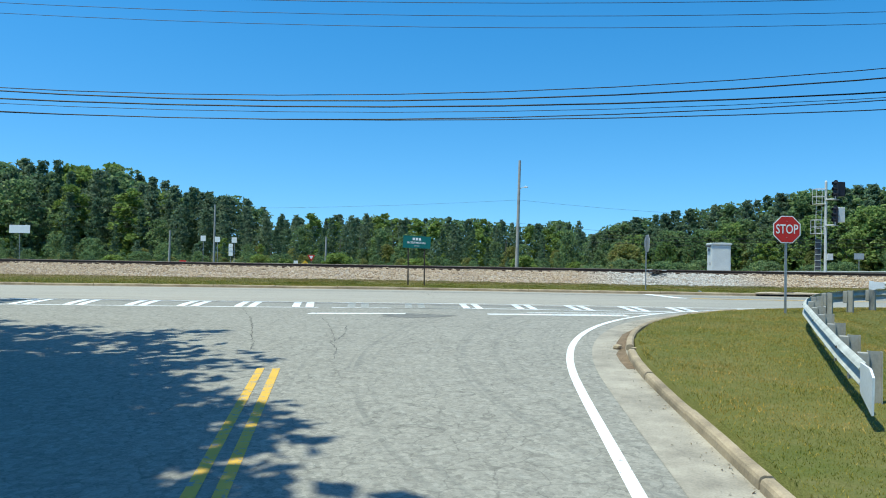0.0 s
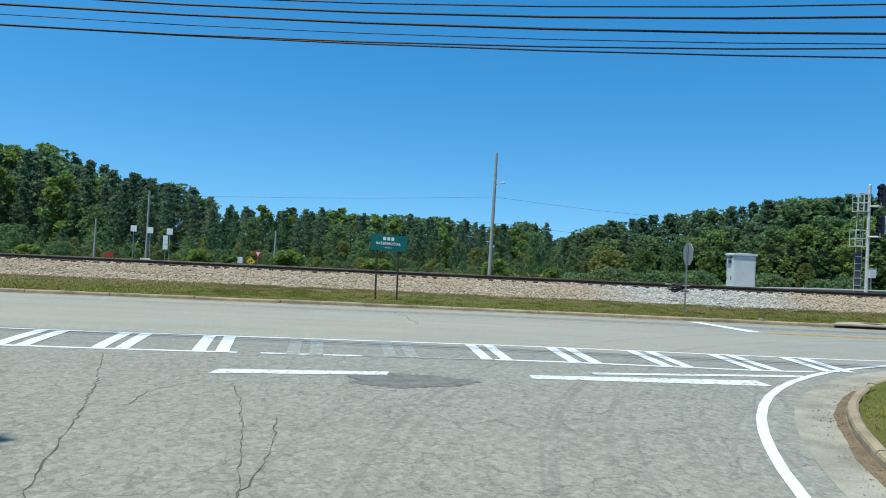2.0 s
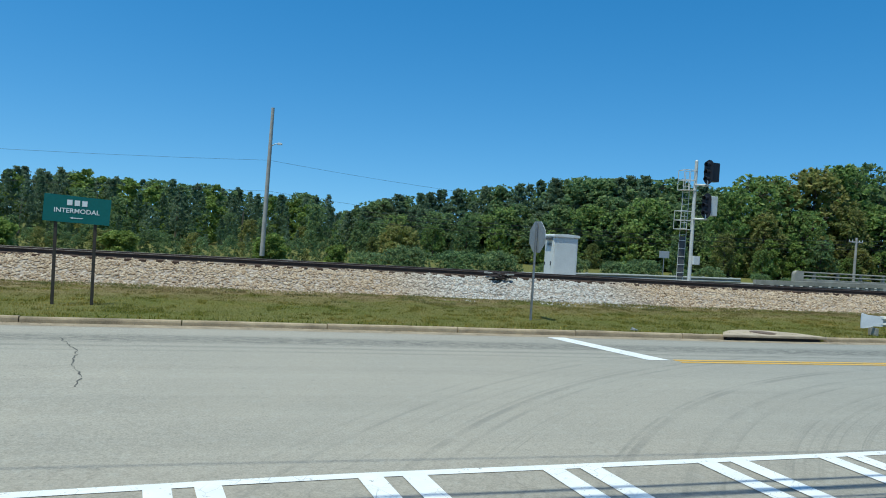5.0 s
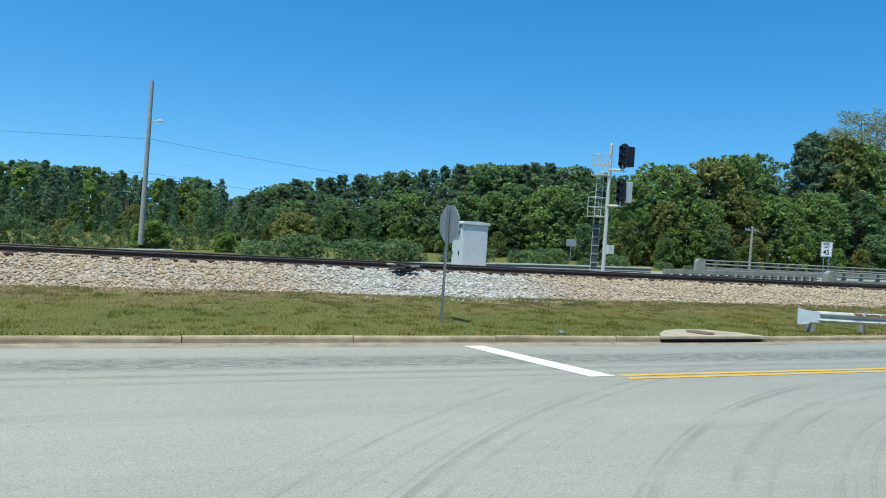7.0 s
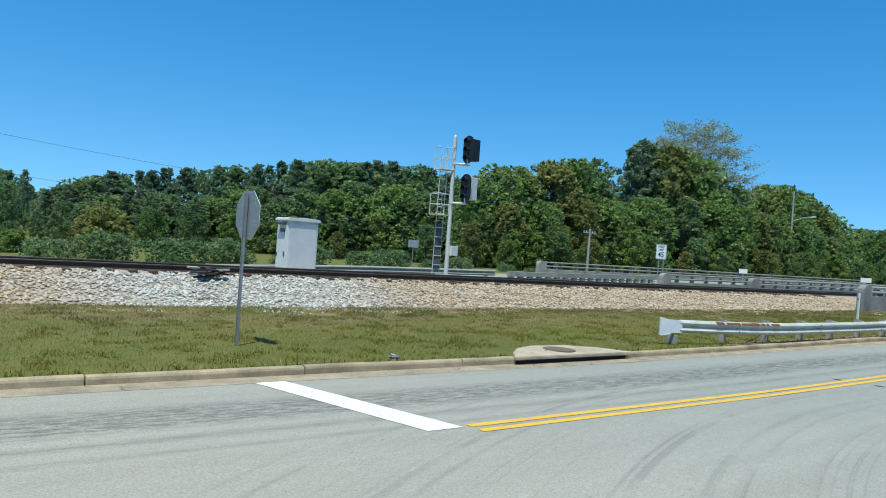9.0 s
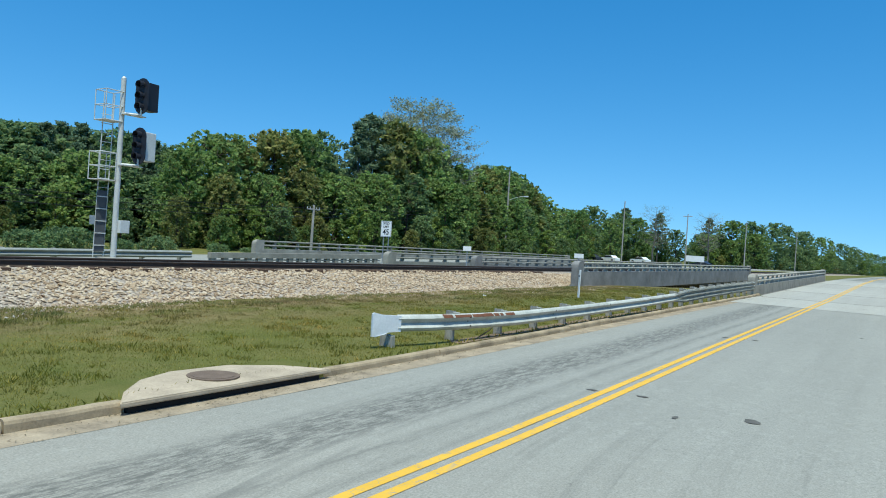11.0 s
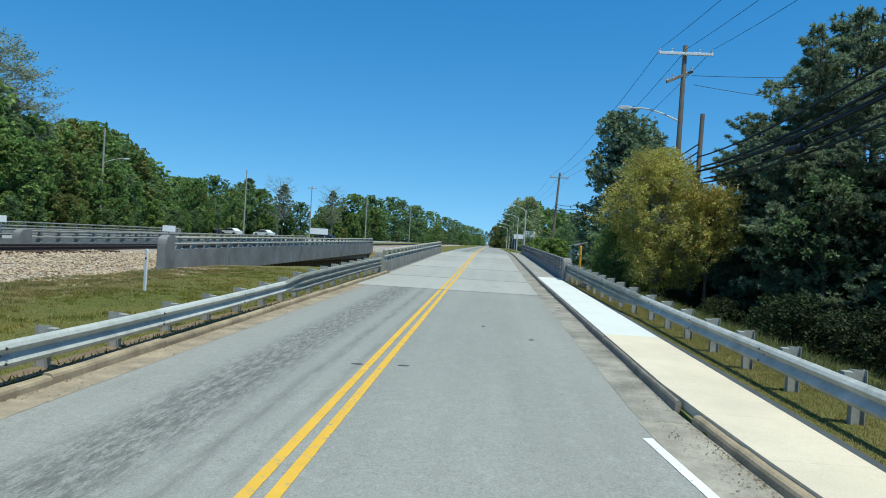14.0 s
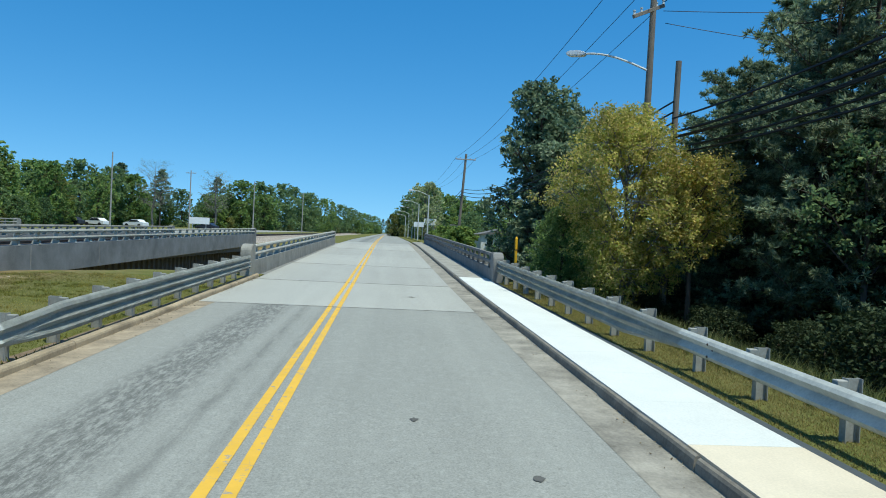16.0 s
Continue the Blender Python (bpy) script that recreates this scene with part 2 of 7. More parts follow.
def grass_material(name):
    m = mat(name, (0.15, 0.17, 0.05), 0.95, 0, 0.1)
    n = Nodes(m)
    p = n.pos()
    big = n.noise(p, 0.35, 4, 0.6)
    mid = n.noise(p, 2.3, 5, 0.7)
    fine = n.noise(p, 30, 3, 0.7)
    col = n.ramp(big, [(0.35, (0.078, 0.094, 0.014)), (0.52, (0.118, 0.116, 0.020)), (0.68, (0.170, 0.134, 0.036))])
    col = n.mix(0.4, col, n.ramp(mid, [(0.3, (0.085, 0.11, 0.025)), (0.55, (0.15, 0.155, 0.048)), (0.75, (0.26, 0.20, 0.10))]))
    col = n.mix(0.35, col, n.ramp(fine, [(0.3, (0.05, 0.062, 0.016)), (0.7, (0.21, 0.215, 0.07))]))
    n.color(n.mix(dry_belt(n), col, n.ramp(mid, [(0.3, (0.13, 0.095, 0.042)), (0.6, (0.26, 0.19, 0.095)), (0.8, (0.36, 0.285, 0.17))])))
    n.bump(fine, 0.6, 0.05)
    return m


def blade_material(name, tint=(1.0, 1.0, 1.0)):
    m = mat(name, (0.15, 0.17, 0.05), 0.8, 0, 0.2)
    n = Nodes(m)
    tone = n.ramp(n.island(), [(0.0, (0.090, 0.108, 0.014)), (0.4, (0.200, 0.190, 0.026)), (0.75, (0.29, 0.242, 0.046)), (1.0, (0.47, 0.37, 0.115))])
    area = n.ramp(n.noise(n.pos(), 0.35, 4, 0.6), [(0.30, (0.70, 0.84, 0.6)), (0.52, (1.0, 1.0, 1.0)), (0.72, (1.38, 1.10, 1.3))])
    clump = n.ramp(n.noise(n.pos(), 3.2, 4, 0.65), [(0.34, (0.62, 0.74, 0.60)), (0.66, (1.30, 1.20, 1.2))])
    tuft = n.ramp(n.noise(n.pos(), 9.0, 3, 0.6), [(0.36, (0.60, 0.70, 0.55)), (0.62, (1.32, 1.26, 1.2))])
    clump = n.mix(1.0, clump, tuft, "MULTIPLY")
    area = n.mix(1.0, area, clump, "MULTIPLY")
    tone = n.mix(1.0, n.mix(1.0, tone, area, "MULTIPLY"), tint, "MULTIPLY")
    n.color(n.mix(dry_belt(n), tone, n.ramp(n.island(), [(0.0, (0.14, 0.112, 0.036)), (0.6, (0.30, 0.226, 0.10)), (1.0, (0.44, 0.345, 0.185))])))
    see_through(n, 0.5)
    return m


def dry_blade_material(name):
    m = mat(name, (0.3, 0.24, 0.09), 0.85, 0, 0.15)
    n = Nodes(m)
    n.color(n.ramp(n.island(), [(0.0, (0.14, 0.13, 0.035)), (0.5, (0.27, 0.215, 0.07)), (1.0, (0.42, 0.32, 0.14))]))
    see_through(n, 0.4)
    return m


def ballast_material(name):
    m = mat(name, (0.4, 0.34, 0.3), 0.9, 0, 0.2)
    n = Nodes(m)
    p = n.pos()
    cell = n.t.nodes.new("ShaderNodeTexVoronoi")
    cell.inputs["Scale"].default_value = 9.0
    n.link(p, cell.inputs["Vector"])
    s = n.split(cell.outputs["Color"])
    col = n.ramp(s[0], [(0.0, (0.27, 0.205, 0.145)), (0.35, (0.41, 0.325, 0.235)), (0.7, (0.48, 0.40, 0.31)), (1.0, (0.56, 0.485, 0.39))])
    # cells darken outwards: the shade between the stones is put into the colour
    crevice_shade = n.ramp(cell.outputs["Distance"], [(0.25, 1.0), (0.75, 0.35)])
    col = n.mix(1.0, col, crevice_shade, "MULTIPLY")
    n.color(n.mix(0.3, col, n.ramp(n.noise(p, 0.5, 3), [(0.35, (0.48, 0.42, 0.37)), (0.65, (0.40, 0.34, 0.30))])))
    n.bump(cell.outputs["Distance"], 0.9, -0.05)
    return m


def stone_material(name):
    m = mat(name, (0.5, 0.44, 0.4), 0.9, 0, 0.2)
    n = Nodes(m)
    sx, sy, sz = n.split(n.geo.outputs["Position"])
    warm = n.ramp(n.island(), [(0.0, (0.22, 0.15, 0.095)), (0.3, (0.37, 0.275, 0.178)), (0.7, (0.45, 0.35, 0.242)), (1.0, (0.54, 0.44, 0.325))])
    grey = n.ramp(n.island(), [(0.0, (0.24, 0.225, 0.20)), (0.3, (0.40, 0.38, 0.345)), (1.0, (0.58, 0.555, 0.51))])
    # a stretch that was freshly topped up with pale grey stone
    near = n.ramp(n.math("ABSOLUTE", n.math("MULTIPLY", n.math("SUBTRACT", sx, 11.0), 0.18)), [(0.5, 1.0), (1.0, 0.0)])
    n.color(n.mix(near, warm, grey))
    return m


ASPHALT = (0.284, 0.280, 0.248)
M_ASPHALT = asphalt_material("weathered_asphalt", ASPHALT)
M_DEBRIS = leaf_material("leaf_litter", (0.10, 0.075, 0.05), (0.20, 0.155, 0.10), (0.36, 0.29, 0.20), 0.1)
M_CRACK = speckled("crack_filler", (0.11, 0.105, 0.095), 0.95, 6, 0.3, 50)
M_PATCH = speckled("dark_asphalt_patch", (0.175, 0.17, 0.152), 0.95, 5, 0.6, 45, 0.6)
M_DECK = asphalt_material("bridge_concrete_surface", (0.385, 0.374, 0.33), True)
M_DECK2 = asphalt_material("bridge_concrete_surface_greyer", (0.36, 0.35, 0.31), True)
M_WHITE = worn_paint("white_road_paint", (0.78, 0.78, 0.76), ASPHALT, 0.34)
M_FADED = worn_paint("faded_white_road_paint", (0.48, 0.47, 0.43), ASPHALT, 0.54)
M_WORNYELLOW = worn_paint("worn_yellow_road_paint", (0.70, 0.42, 0.06), ASPHALT, 0.40)
M_CRACKED = worn_paint("cracked_white_road_paint", (0.74, 0.74, 0.72), ASPHALT, 0.40)
M_YELLOW = worn_paint("yellow_road_paint", (0.72, 0.42, 0.05), ASPHALT, 0.36)
M_KERB = speckled("kerb_concrete", (0.35, 0.275, 0.18), 0.9, 1.4, 0.7, 40, 0.3)
# dirty concrete, darkened further because the kerb face lies in shade
M_SHADEKERB = speckled("shaded_dirty_kerb_concrete", (0.24, 0.21, 0.165), 0.95, 2.4, 0.6, 22, 0.6)
M_SOIL = speckled("dry_brown_soil", (0.20, 0.14, 0.085), 0.95, 3.0, 0.5, 40, 0.6)
M_DARKSTRIP = speckled("dark_grey_strip", (0.075, 0.085, 0.09), 0.85, 2.0, 0.3, 40, 0.2)
M_GUTTER = speckled("gutter_concrete", (0.35, 0.31, 0.245), 0.9, 1.3, 0.6, 40, 0.3)
M_INLET = speckled("stained_inlet_concrete", (0.43, 0.35, 0.255), 0.95, 1.6, 0.45, 35, 0.3)
M_GUARD = speckled("dark_grey_sheet", (0.09, 0.095, 0.10), 0.6, 3, 0.3)
M_DIRTYGUTTER = speckled("dirty_gutter_concrete", (0.285, 0.258, 0.21), 0.95, 1.5, 0.7, 26, 0.4)
M_DUST = speckled("dusty_gutter_concrete", (0.33, 0.265, 0.185), 0.95, 2.2, 0.6, 30, 0.3)
M_WALK = speckled("pale_walk_concrete", (0.65, 0.65, 0.60), 0.9, 1.0, 0.1, 40, 0.1)
M_WALK2 = speckled("cream_walk_concrete", (0.66, 0.565, 0.42), 0.9, 1.0, 0.15, 40, 0.1)
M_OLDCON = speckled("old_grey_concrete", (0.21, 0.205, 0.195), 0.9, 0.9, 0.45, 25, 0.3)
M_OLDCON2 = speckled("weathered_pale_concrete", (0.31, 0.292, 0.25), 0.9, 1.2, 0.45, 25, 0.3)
M_MIDCON = speckled("streaked_grey_concrete", (0.25, 0.245, 0.235), 0.9, 0.9, 0.5, 25, 0.3)
M_PALEPOST = speckled("pale_tan_concrete", (0.46, 0.44, 0.38), 0.9, 1.5, 0.35, 25, 0.3)
M_RECESS_SHADE = speckled("recess_shade", (0.02, 0.02, 0.02), 0.95, 3, 0.3)
M_GRASS = grass_material("mown_grass")
M_BLADE = blade_material("grass_blades")
M_CORNERBLADE = blade_material("sun_bleached_grass_blades", (1.62, 1.38, 1.5))
M_DRYBLADE = dry_blade_material("dry_grass_blades")
M_BALLAST = ballast_material("ballast_bed")
M_STONE = stone_material("ballast_stone")
M_GALV = speckled("galvanised_steel", (0.47, 0.475, 0.43), 0.65, 2.2, 0.42, 30, 0.05, 0.0, 0.2)
M_GALVP = speckled("galvanised_post", (0.36, 0.345, 0.305), 0.7, 4.0, 0.35, 30, 0.1, 0.15, 0.25)
M_WHITEPLATE = speckled("white_painted_steel", (0.72, 0.74, 0.76), 0.5, 3.0, 0.12, 30, 0.05)
M_RUST = speckled("rusted_steel", (0.15, 0.062, 0.034), 0.9, 8.0, 0.5, 50, 0.3)
M_COVER = speckled("worn_iron_cover", (0.16, 0.115, 0.085), 0.85, 6.0, 0.35, 50, 0.3)
M_RAIL = speckled("railway_rail_steel", (0.065, 0.045, 0.035), 0.65, 4.0, 0.3, 40, 0.1, 0.15)
M_FARRAIL = speckled("dull_galvanised_steel", (0.29, 0.30, 0.28), 0.65, 3.0, 0.3, 30, 0.05, 0.1)
M_GIRDER = speckled("weathered_girder_steel", (0.17, 0.165, 0.155), 0.85, 3.0, 0.4, 30, 0.1)
M_RAILTOP = speckled("polished_rail_head", (0.16, 0.155, 0.15), 0.55, 4.0, 0.2, 40, 0.05, 0.7)
M_TIE = speckled("creosoted_tie", (0.10, 0.062, 0.042), 0.95, 3.0, 0.4, 30, 0.4)
M_WOOD = speckled("weathered_pole_wood", (0.21, 0.175, 0.14), 0.9, 2.0, 0.35, 30, 0.4)
M_PALEWOOD = speckled("bleached_pole_wood", (0.36, 0.34, 0.31), 0.9, 2.0, 0.3, 30, 0.4)
M_WIRE = mat("black_cable", (0.012, 0.012, 0.014), 0.6)
M_RED = speckled("stop_sign_red", (0.55, 0.028, 0.022), 0.45, 2, 0.1, 20, 0.0)
M_SIGNWHITE = speckled("sign_white", (0.80, 0.80, 0.79), 0.45, 2, 0.08, 20, 0.0)
M_TEAL = speckled("teal_sign", (0.010, 0.135, 0.125), 0.5, 2, 0.12, 20, 0.0)
M_BLACK = mat("black_paint", (0.015, 0.015, 0.017), 0.6)
M_SIGNBACK = speckled("bare_aluminium", (0.36, 0.37, 0.38), 0.5, 5, 0.2, 20, 0.05, 0.6)
M_STEELPOST = speckled("green_brown_post", (0.06, 0.05, 0.04), 0.8, 6, 0.3)
M_CABINET = speckled("silver_cabinet", (0.66, 0.67, 0.64), 0.5, 1.5, 0.12, 20, 0.03, 0.1)
M_MAST = speckled("silver_mast", (0.60, 0.60, 0.56), 0.55, 4, 0.15, 20, 0.03, 0.15)
M_SIGNAL = mat("signal_black", (0.018, 0.020, 0.028), 0.5)
M_LENS = mat("dark_lens", (0.03, 0.04, 0.06), 0.15, 0, 0.6)
M_BARK = speckled("bark", (0.085, 0.065, 0.05), 0.95, 3, 0.4, 20, 0.5)
M_PALEBARK = speckled("grey_bark", (0.20, 0.18, 0.16), 0.95, 3, 0.3, 20, 0.4)
M_FARBARK = speckled("far_bark", (0.13, 0.115, 0.09), 0.95, 1, 0.4, 8, 0.2)
M_ORANGE = speckled("orange_post", (0.78, 0.42, 0.02), 0.6, 4, 0.15)
M_YSIGN = speckled("yellow_warning_face", (0.80, 0.46, 0.03), 0.5, 3, 0.1)
M_BRICK = speckled("white_wall", (0.66, 0.65, 0.61), 0.9, 1, 0.2)
M_ROOF = speckled("grey_roof", (0.16, 0.155, 0.15), 0.9, 1, 0.3)
M_GLASS = mat("dark_glass", (0.02, 0.025, 0.03), 0.1, 0, 0.6)
M_CARW = mat("white_car_paint", (0.78, 0.78, 0.78), 0.3, 0, 0.5)
M_CARD = mat("dark_car_paint", (0.03, 0.035, 0.05), 0.3, 0, 0.5)
M_TYRE = mat("tyre_rubber", (0.02, 0.02, 0.02), 0.9)
# both pine needle colours carry some bluish haze of the distance
M_LEAF_PINE = leaf_material("pine_needles", (0.104, 0.168, 0.102), (0.172, 0.245, 0.148), (0.265, 0.325, 0.205), 0.46)
M_LEAF_DARKPINE = leaf_material("dark_pine_needles", (0.096, 0.160, 0.094), (0.156, 0.232, 0.136), (0.236, 0.300, 0.180), 0.46)
M_LEAF_NEEDLE = leaf_material("long_pine_needles", (0.118, 0.178, 0.110), (0.205, 0.275, 0.168), (0.39, 0.435, 0.285), 0.45)
M_LEAF_OLIVE = leaf_material("olive_vine_leaves", (0.15, 0.19, 0.06), (0.24, 0.27, 0.085), (0.37, 0.35, 0.14), 0.5)
M_LEAF_DARK = leaf_material("dark_green_leaves", (0.105, 0.185, 0.088), (0.182, 0.278, 0.122), (0.300, 0.370, 0.165), 0.5)
M_LEAF_MID = leaf_material("green_leaves", (0.125, 0.215, 0.066), (0.205, 0.318, 0.098), (0.335, 0.412, 0.145), 0.5)
M_LEAF_YELLOW = leaf_material("yellow_green_leaves", (0.28, 0.33, 0.07), (0.50, 0.465, 0.11), (0.80, 0.61, 0.26), 0.5)
M_LEAF_LIGHT = leaf_material("fresh_green_leaves", (0.14, 0.21, 0.05), (0.22, 0.31, 0.075), (0.32, 0.40, 0.12), 0.45)
# leaf colour kept near black to carry the shade under the pines
M_LEAF_SHADE = leaf_material("shade_toned_evergreen_leaves", (0.018, 0.032, 0.014), (0.034, 0.052, 0.022), (0.075, 0.09, 0.04), 0.22)
M_LEAF_PALE = leaf_material("sparse_pale_leaves", (0.24, 0.30, 0.15), (0.34, 0.40, 0.20), (0.46, 0.50, 0.28), 0.45)
M_LEAF_SPARSE = leaf_material("thin_grey_green_leaves", (0.27, 0.30, 0.19), (0.37, 0.39, 0.26), (0.48, 0.49, 0.35), 0.45)
M_WEED = leaf_material("weed_leaves", (0.11, 0.14, 0.042), (0.18, 0.20, 0.065), (0.31, 0.28, 0.125), 0.45)


# ---- shapes ----
def part(name, bm, material, parent=None, label="", smooth=False):
    me = bpy.data.meshes.new(name)
    bm.to_mesh(me)
    bm.free()
    me.materials.append(material)
    if smooth:
        for f in me.polygons:
            f.use_smooth = True
    ob = new(name, me)
    if parent is not None:
        ob.parent = parent
    if label:
        ob["label"] = label
    return ob


def thing(name, label, category, group="", kind="", at=(0, 0, 0), rz=0.0):
    e = new(name)
    e.empty_display_size = 0.2
    e.matrix_basis = pose(*at, 0, 0, rz)
    return tagged(e, label, category, group, kind)


def sheet(name, verts, faces, material, parent=None, label=""):
    me = bpy.data.meshes.new(name)
    me.from_pydata([tuple(map(float, v)) for v in verts], [], [tuple(map(int, f)) for f in faces])
    me.update()
    me.materials.append(material)
    ob = new(name, me)
    if parent is not None:
        ob.parent = parent
    if label:
        ob["label"] = label
    return ob


def box(bm, cx, cy, cz, sx, sy, sz, m=None, bevel=0.0):
    r = bmesh.ops.create_cube(bm, size=1.0)
    mm = Matrix.Translation((cx, cy, cz)) @ Matrix.Diagonal((sx, sy, sz, 1))
    if m is not None:
        mm = m @ mm
    bmesh.ops.transform(bm, matrix=mm, verts=r["verts"])
    if bevel:
        edges = list({e for v in r["verts"] for e in v.link_edges})
        bmesh.ops.bevel(bm, geom=edges, offset=bevel, segments=2, affect="EDGES", profile=0.5)
    return bm


def rod(bm, a, b, r0, r1=None, n=8):
    a, b = Vector(a), Vector(b)
    r1 = r0 if r1 is None else r1
    d = b - a
    m = Matrix.Translation((a + b) / 2) @ d.to_track_quat("Z", "Y").to_matrix().to_4x4()
    bmesh.ops.create_cone(bm, cap_ends=True, segments=n, radius1=r0, radius2=r1, depth=d.length, matrix=m)
    return bm


def prism(bm, outline, y0, y1, m=None):
    """An outline in x and z, drawn out along y."""
    lo = [bm.verts.new((x, y0, z)) for x, z in outline]
    hi = [bm.verts.new((x, y1, z)) for x, z in outline]
    n = len(outline)
    fs = [bm.faces.new(lo), bm.faces.new(hi[::-1])]
    for i in range(n):
        fs.append(bm.faces.new((lo[(i + 1) % n], lo[i], hi[i], hi[(i + 1) % n])))
    bmesh.ops.recalc_face_normals(bm, faces=fs)
    if m is not None:
        bmesh.ops.transform(bm, matrix=m, verts=lo + hi)
    return bm


def sweep(bm, profile, path, closed=True, up=Vector((0, 0, 1))):
    """A profile (sideways to the right, up) carried along a path of points."""
    rings = []
    path = [Vector(p) for p in path]
    for i, p in enumerate(path):
        d = path[min(i + 1, len(path) - 1)] - path[max(i - 1, 0)]
        d.z = 0
        d.normalize()
        side = d.cross(up)
        rings.append([bm.verts.new(p + side * a + up * b) for a, b in profile])
    n = len(profile)
    fs = []
    for r0, r1 in zip(rings, rings[1:]):
        for i in range(n if closed else n - 1):
            j = (i + 1) % n
            fs.append(bm.faces.new((r0[i], r0[j], r1[j], r1[i])))
    if closed:
        fs.append(bm.faces.new(rings[0]))
        fs.append(bm.faces.new(rings[-1][::-1]))
    bmesh.ops.recalc_face_normals(bm, faces=fs)
    return bm


def text_mesh(name, text, height, material, parent, m, label="", wide=1.0):
    c = bpy.data.curves.new(name, "FONT")
    c.body, c.size, c.align_x, c.align_y, c.extrude = text, height / 0.72, "CENTER", "CENTER", 0.002
    c.offset = 0.018 * height
    c.resolution_u = 3
    tmp = bpy.data.objects.new(name, c)
    me = bpy.data.meshes.new_from_object(tmp)
    bpy.data.objects.remove(tmp)
    me.transform(m @ Matrix.Diagonal((wide, 1, 1, 1)))
    me.materials.append(material)
    ob = new(name, me)
    ob.parent = parent
    if label:
        ob["label"] = label
    return ob


# ---- the lie of the land ----
def grade(x):
    return np.interp(x, [-400, -150, -40, -11, 0, 15, 25, 52, 93, 120, 300, 600], [-0.6, -0.5, -0.25, -0.06, 0, 0, 0.10, 0.32, 0.90, 1.05, 1.0, 0.6])


def road_z(x, y):
    return grade(x) - 0.0235 * np.clip(20 - np.asarray(y, float), 0, 60)


KERB_S = 24.42
KERB_N = 31.9


CORNER_END = 25.5
_cy = np.array([-80, 8, 9.9, 11.5, 13.1, 14.8, 16.3, 17.7, 18.7, 19.7, 20.5, 21.2, 22.25, 23.0, 23.55, 23.92, 24.12, 24.28, 24.42])
_cx = np.array([2.73, 2.73, 2.76, 2.90, 3.15, 3.6, 4.18, 4.98, 5.8, 6.85, 7.9, 9.0, 11.0, 13.4, 16.0, 18.8, 21.0, 23.0, 25.5])
_ct = np.concatenate([[0], np.cumsum(np.hypot(np.diff(_cx), np.diff(_cy)))])
_ts = np.arange(_ct[1] - 40, _ct[-1], 0.25)
_k = np.ones(9) / 9
_sx = np.convolve(np.pad(np.interp(_ts, _ct, _cx), 4, mode="edge"), _k, mode="valid")
_sy = np.convolve(np.pad(np.interp(_ts, _ct, _cy), 4, mode="edge"), _k, mode="valid")


def corner_x(y):
    """The kerb line round the corner."""
    return np.interp(y, _sy, _sx)


def rail_x(y):
    return np.interp(y, [-60, 6.5, 8.6, 11.9, 15.0, 17.1, 18.5, 20.1, 22.0], [4.0, 4.68, 5.34, 6.44, 7.52, 8.44, 9.2, 10.6, 12.7])


def highway_z(x):
    return np.interp(x, [-150, -60, 0, 20, 45, 100, 200], [-1.9, -1.3, -0.65, 0.1, 0.45, 0.72, 0.9])


def land(x, y):
    x, y = np.asarray(x, float), np.asarray(y, float)
    b = grade(x)
    hw = highway_z(x)
    ys = [32.0, 34.4, 36.0, 39.5, 41.0, 49.0, 52.0, 75.0, 120.0, 300.0, 1600.0]
    low = 0.10 * np.clip((x - 31) / 6, 0, 1)
    zs = [b + 0.10 - low, b + 0.11 - low, b + 0.13 - 0.5 * low, 0.4 * b + 0.14, 0.2 * b + 0.10, 0.2 * b + 0.10, hw, hw, hw - 0.5, 1.0 + 0 * b, 5.0 + 0 * b]
    north = np.zeros_like(b + y)
    for i in range(len(ys) - 1):
        f = np.clip((y - ys[i]) / (ys[i + 1] - ys[i]), 0, 1)
        seg = (y >= ys[i]) & (y < ys[i + 1])
        north = np.where(seg, zs[i] * (1 - f) + zs[i + 1] * f, north)
    north = np.where(y >= ys[-1], 5.0, north)
    r = road_z(x, y)
    drop = np.clip(np.minimum(x - rail_x(np.minimum(y, 21.9)), 22.2 - y) - 0.5, 0, 14)
    south = r + 0.115 - 0.20 * np.minimum(drop, 9)
    south = np.where((x > 19.3) & (y > 23.15), r + 0.03, south)
    kerb_east = np.where(y < KERB_S - 0.07, corner_x(y) + 0.19, 1e4)
    in_road = (y < 32.0) & (x < kerb_east)
    z = np.where(in_road, r - 0.10, south)
    z = np.where(y >= 32.0, north, z)
    gully = np.clip((x - 53.5 + 1.9 * np.clip((y - 34) / 4, 0, 1)) / 8, 0, 1) * np.clip((100 - x) / 8, 0, 1) * np.clip((y + 30) / 30, 0, 1) * np.clip((70 - y) / 12, 0, 1)
    gully = gully * gully * (3 - 2 * gully)
    return z - 5.0 * gully


def spaced(lo, hi, step, far_lo, far_hi, grow=1.35):
    a = list(np.arange(lo, hi + 1e-6, step))
    s, v = step, a[-1]
    while v < far_hi:
        s *= grow
        v += s
        a.append(v)
    s, v = step, a[0]
    while v > far_lo:
        s *= grow
        v -= s
        a.insert(0, v)
    return np.array(a)


def grid(name, xs, ys, height, material, parent=None):
    gx_, gy_ = np.meshgrid(xs, ys)
    z = height(gx_, gy_)
    v = np.stack([gx_.ravel(), gy_.ravel(), z.ravel()], 1)
    n, m = len(xs), len(ys)
    i, j = np.meshgrid(np.arange(n - 1), np.arange(m - 1))
    a = (j * n + i).ravel()
    f = np.stack([a, a + 1, a + n + 1, a + n], 1)
    return sheet(name, v.tolist(), f.tolist(), material, parent)


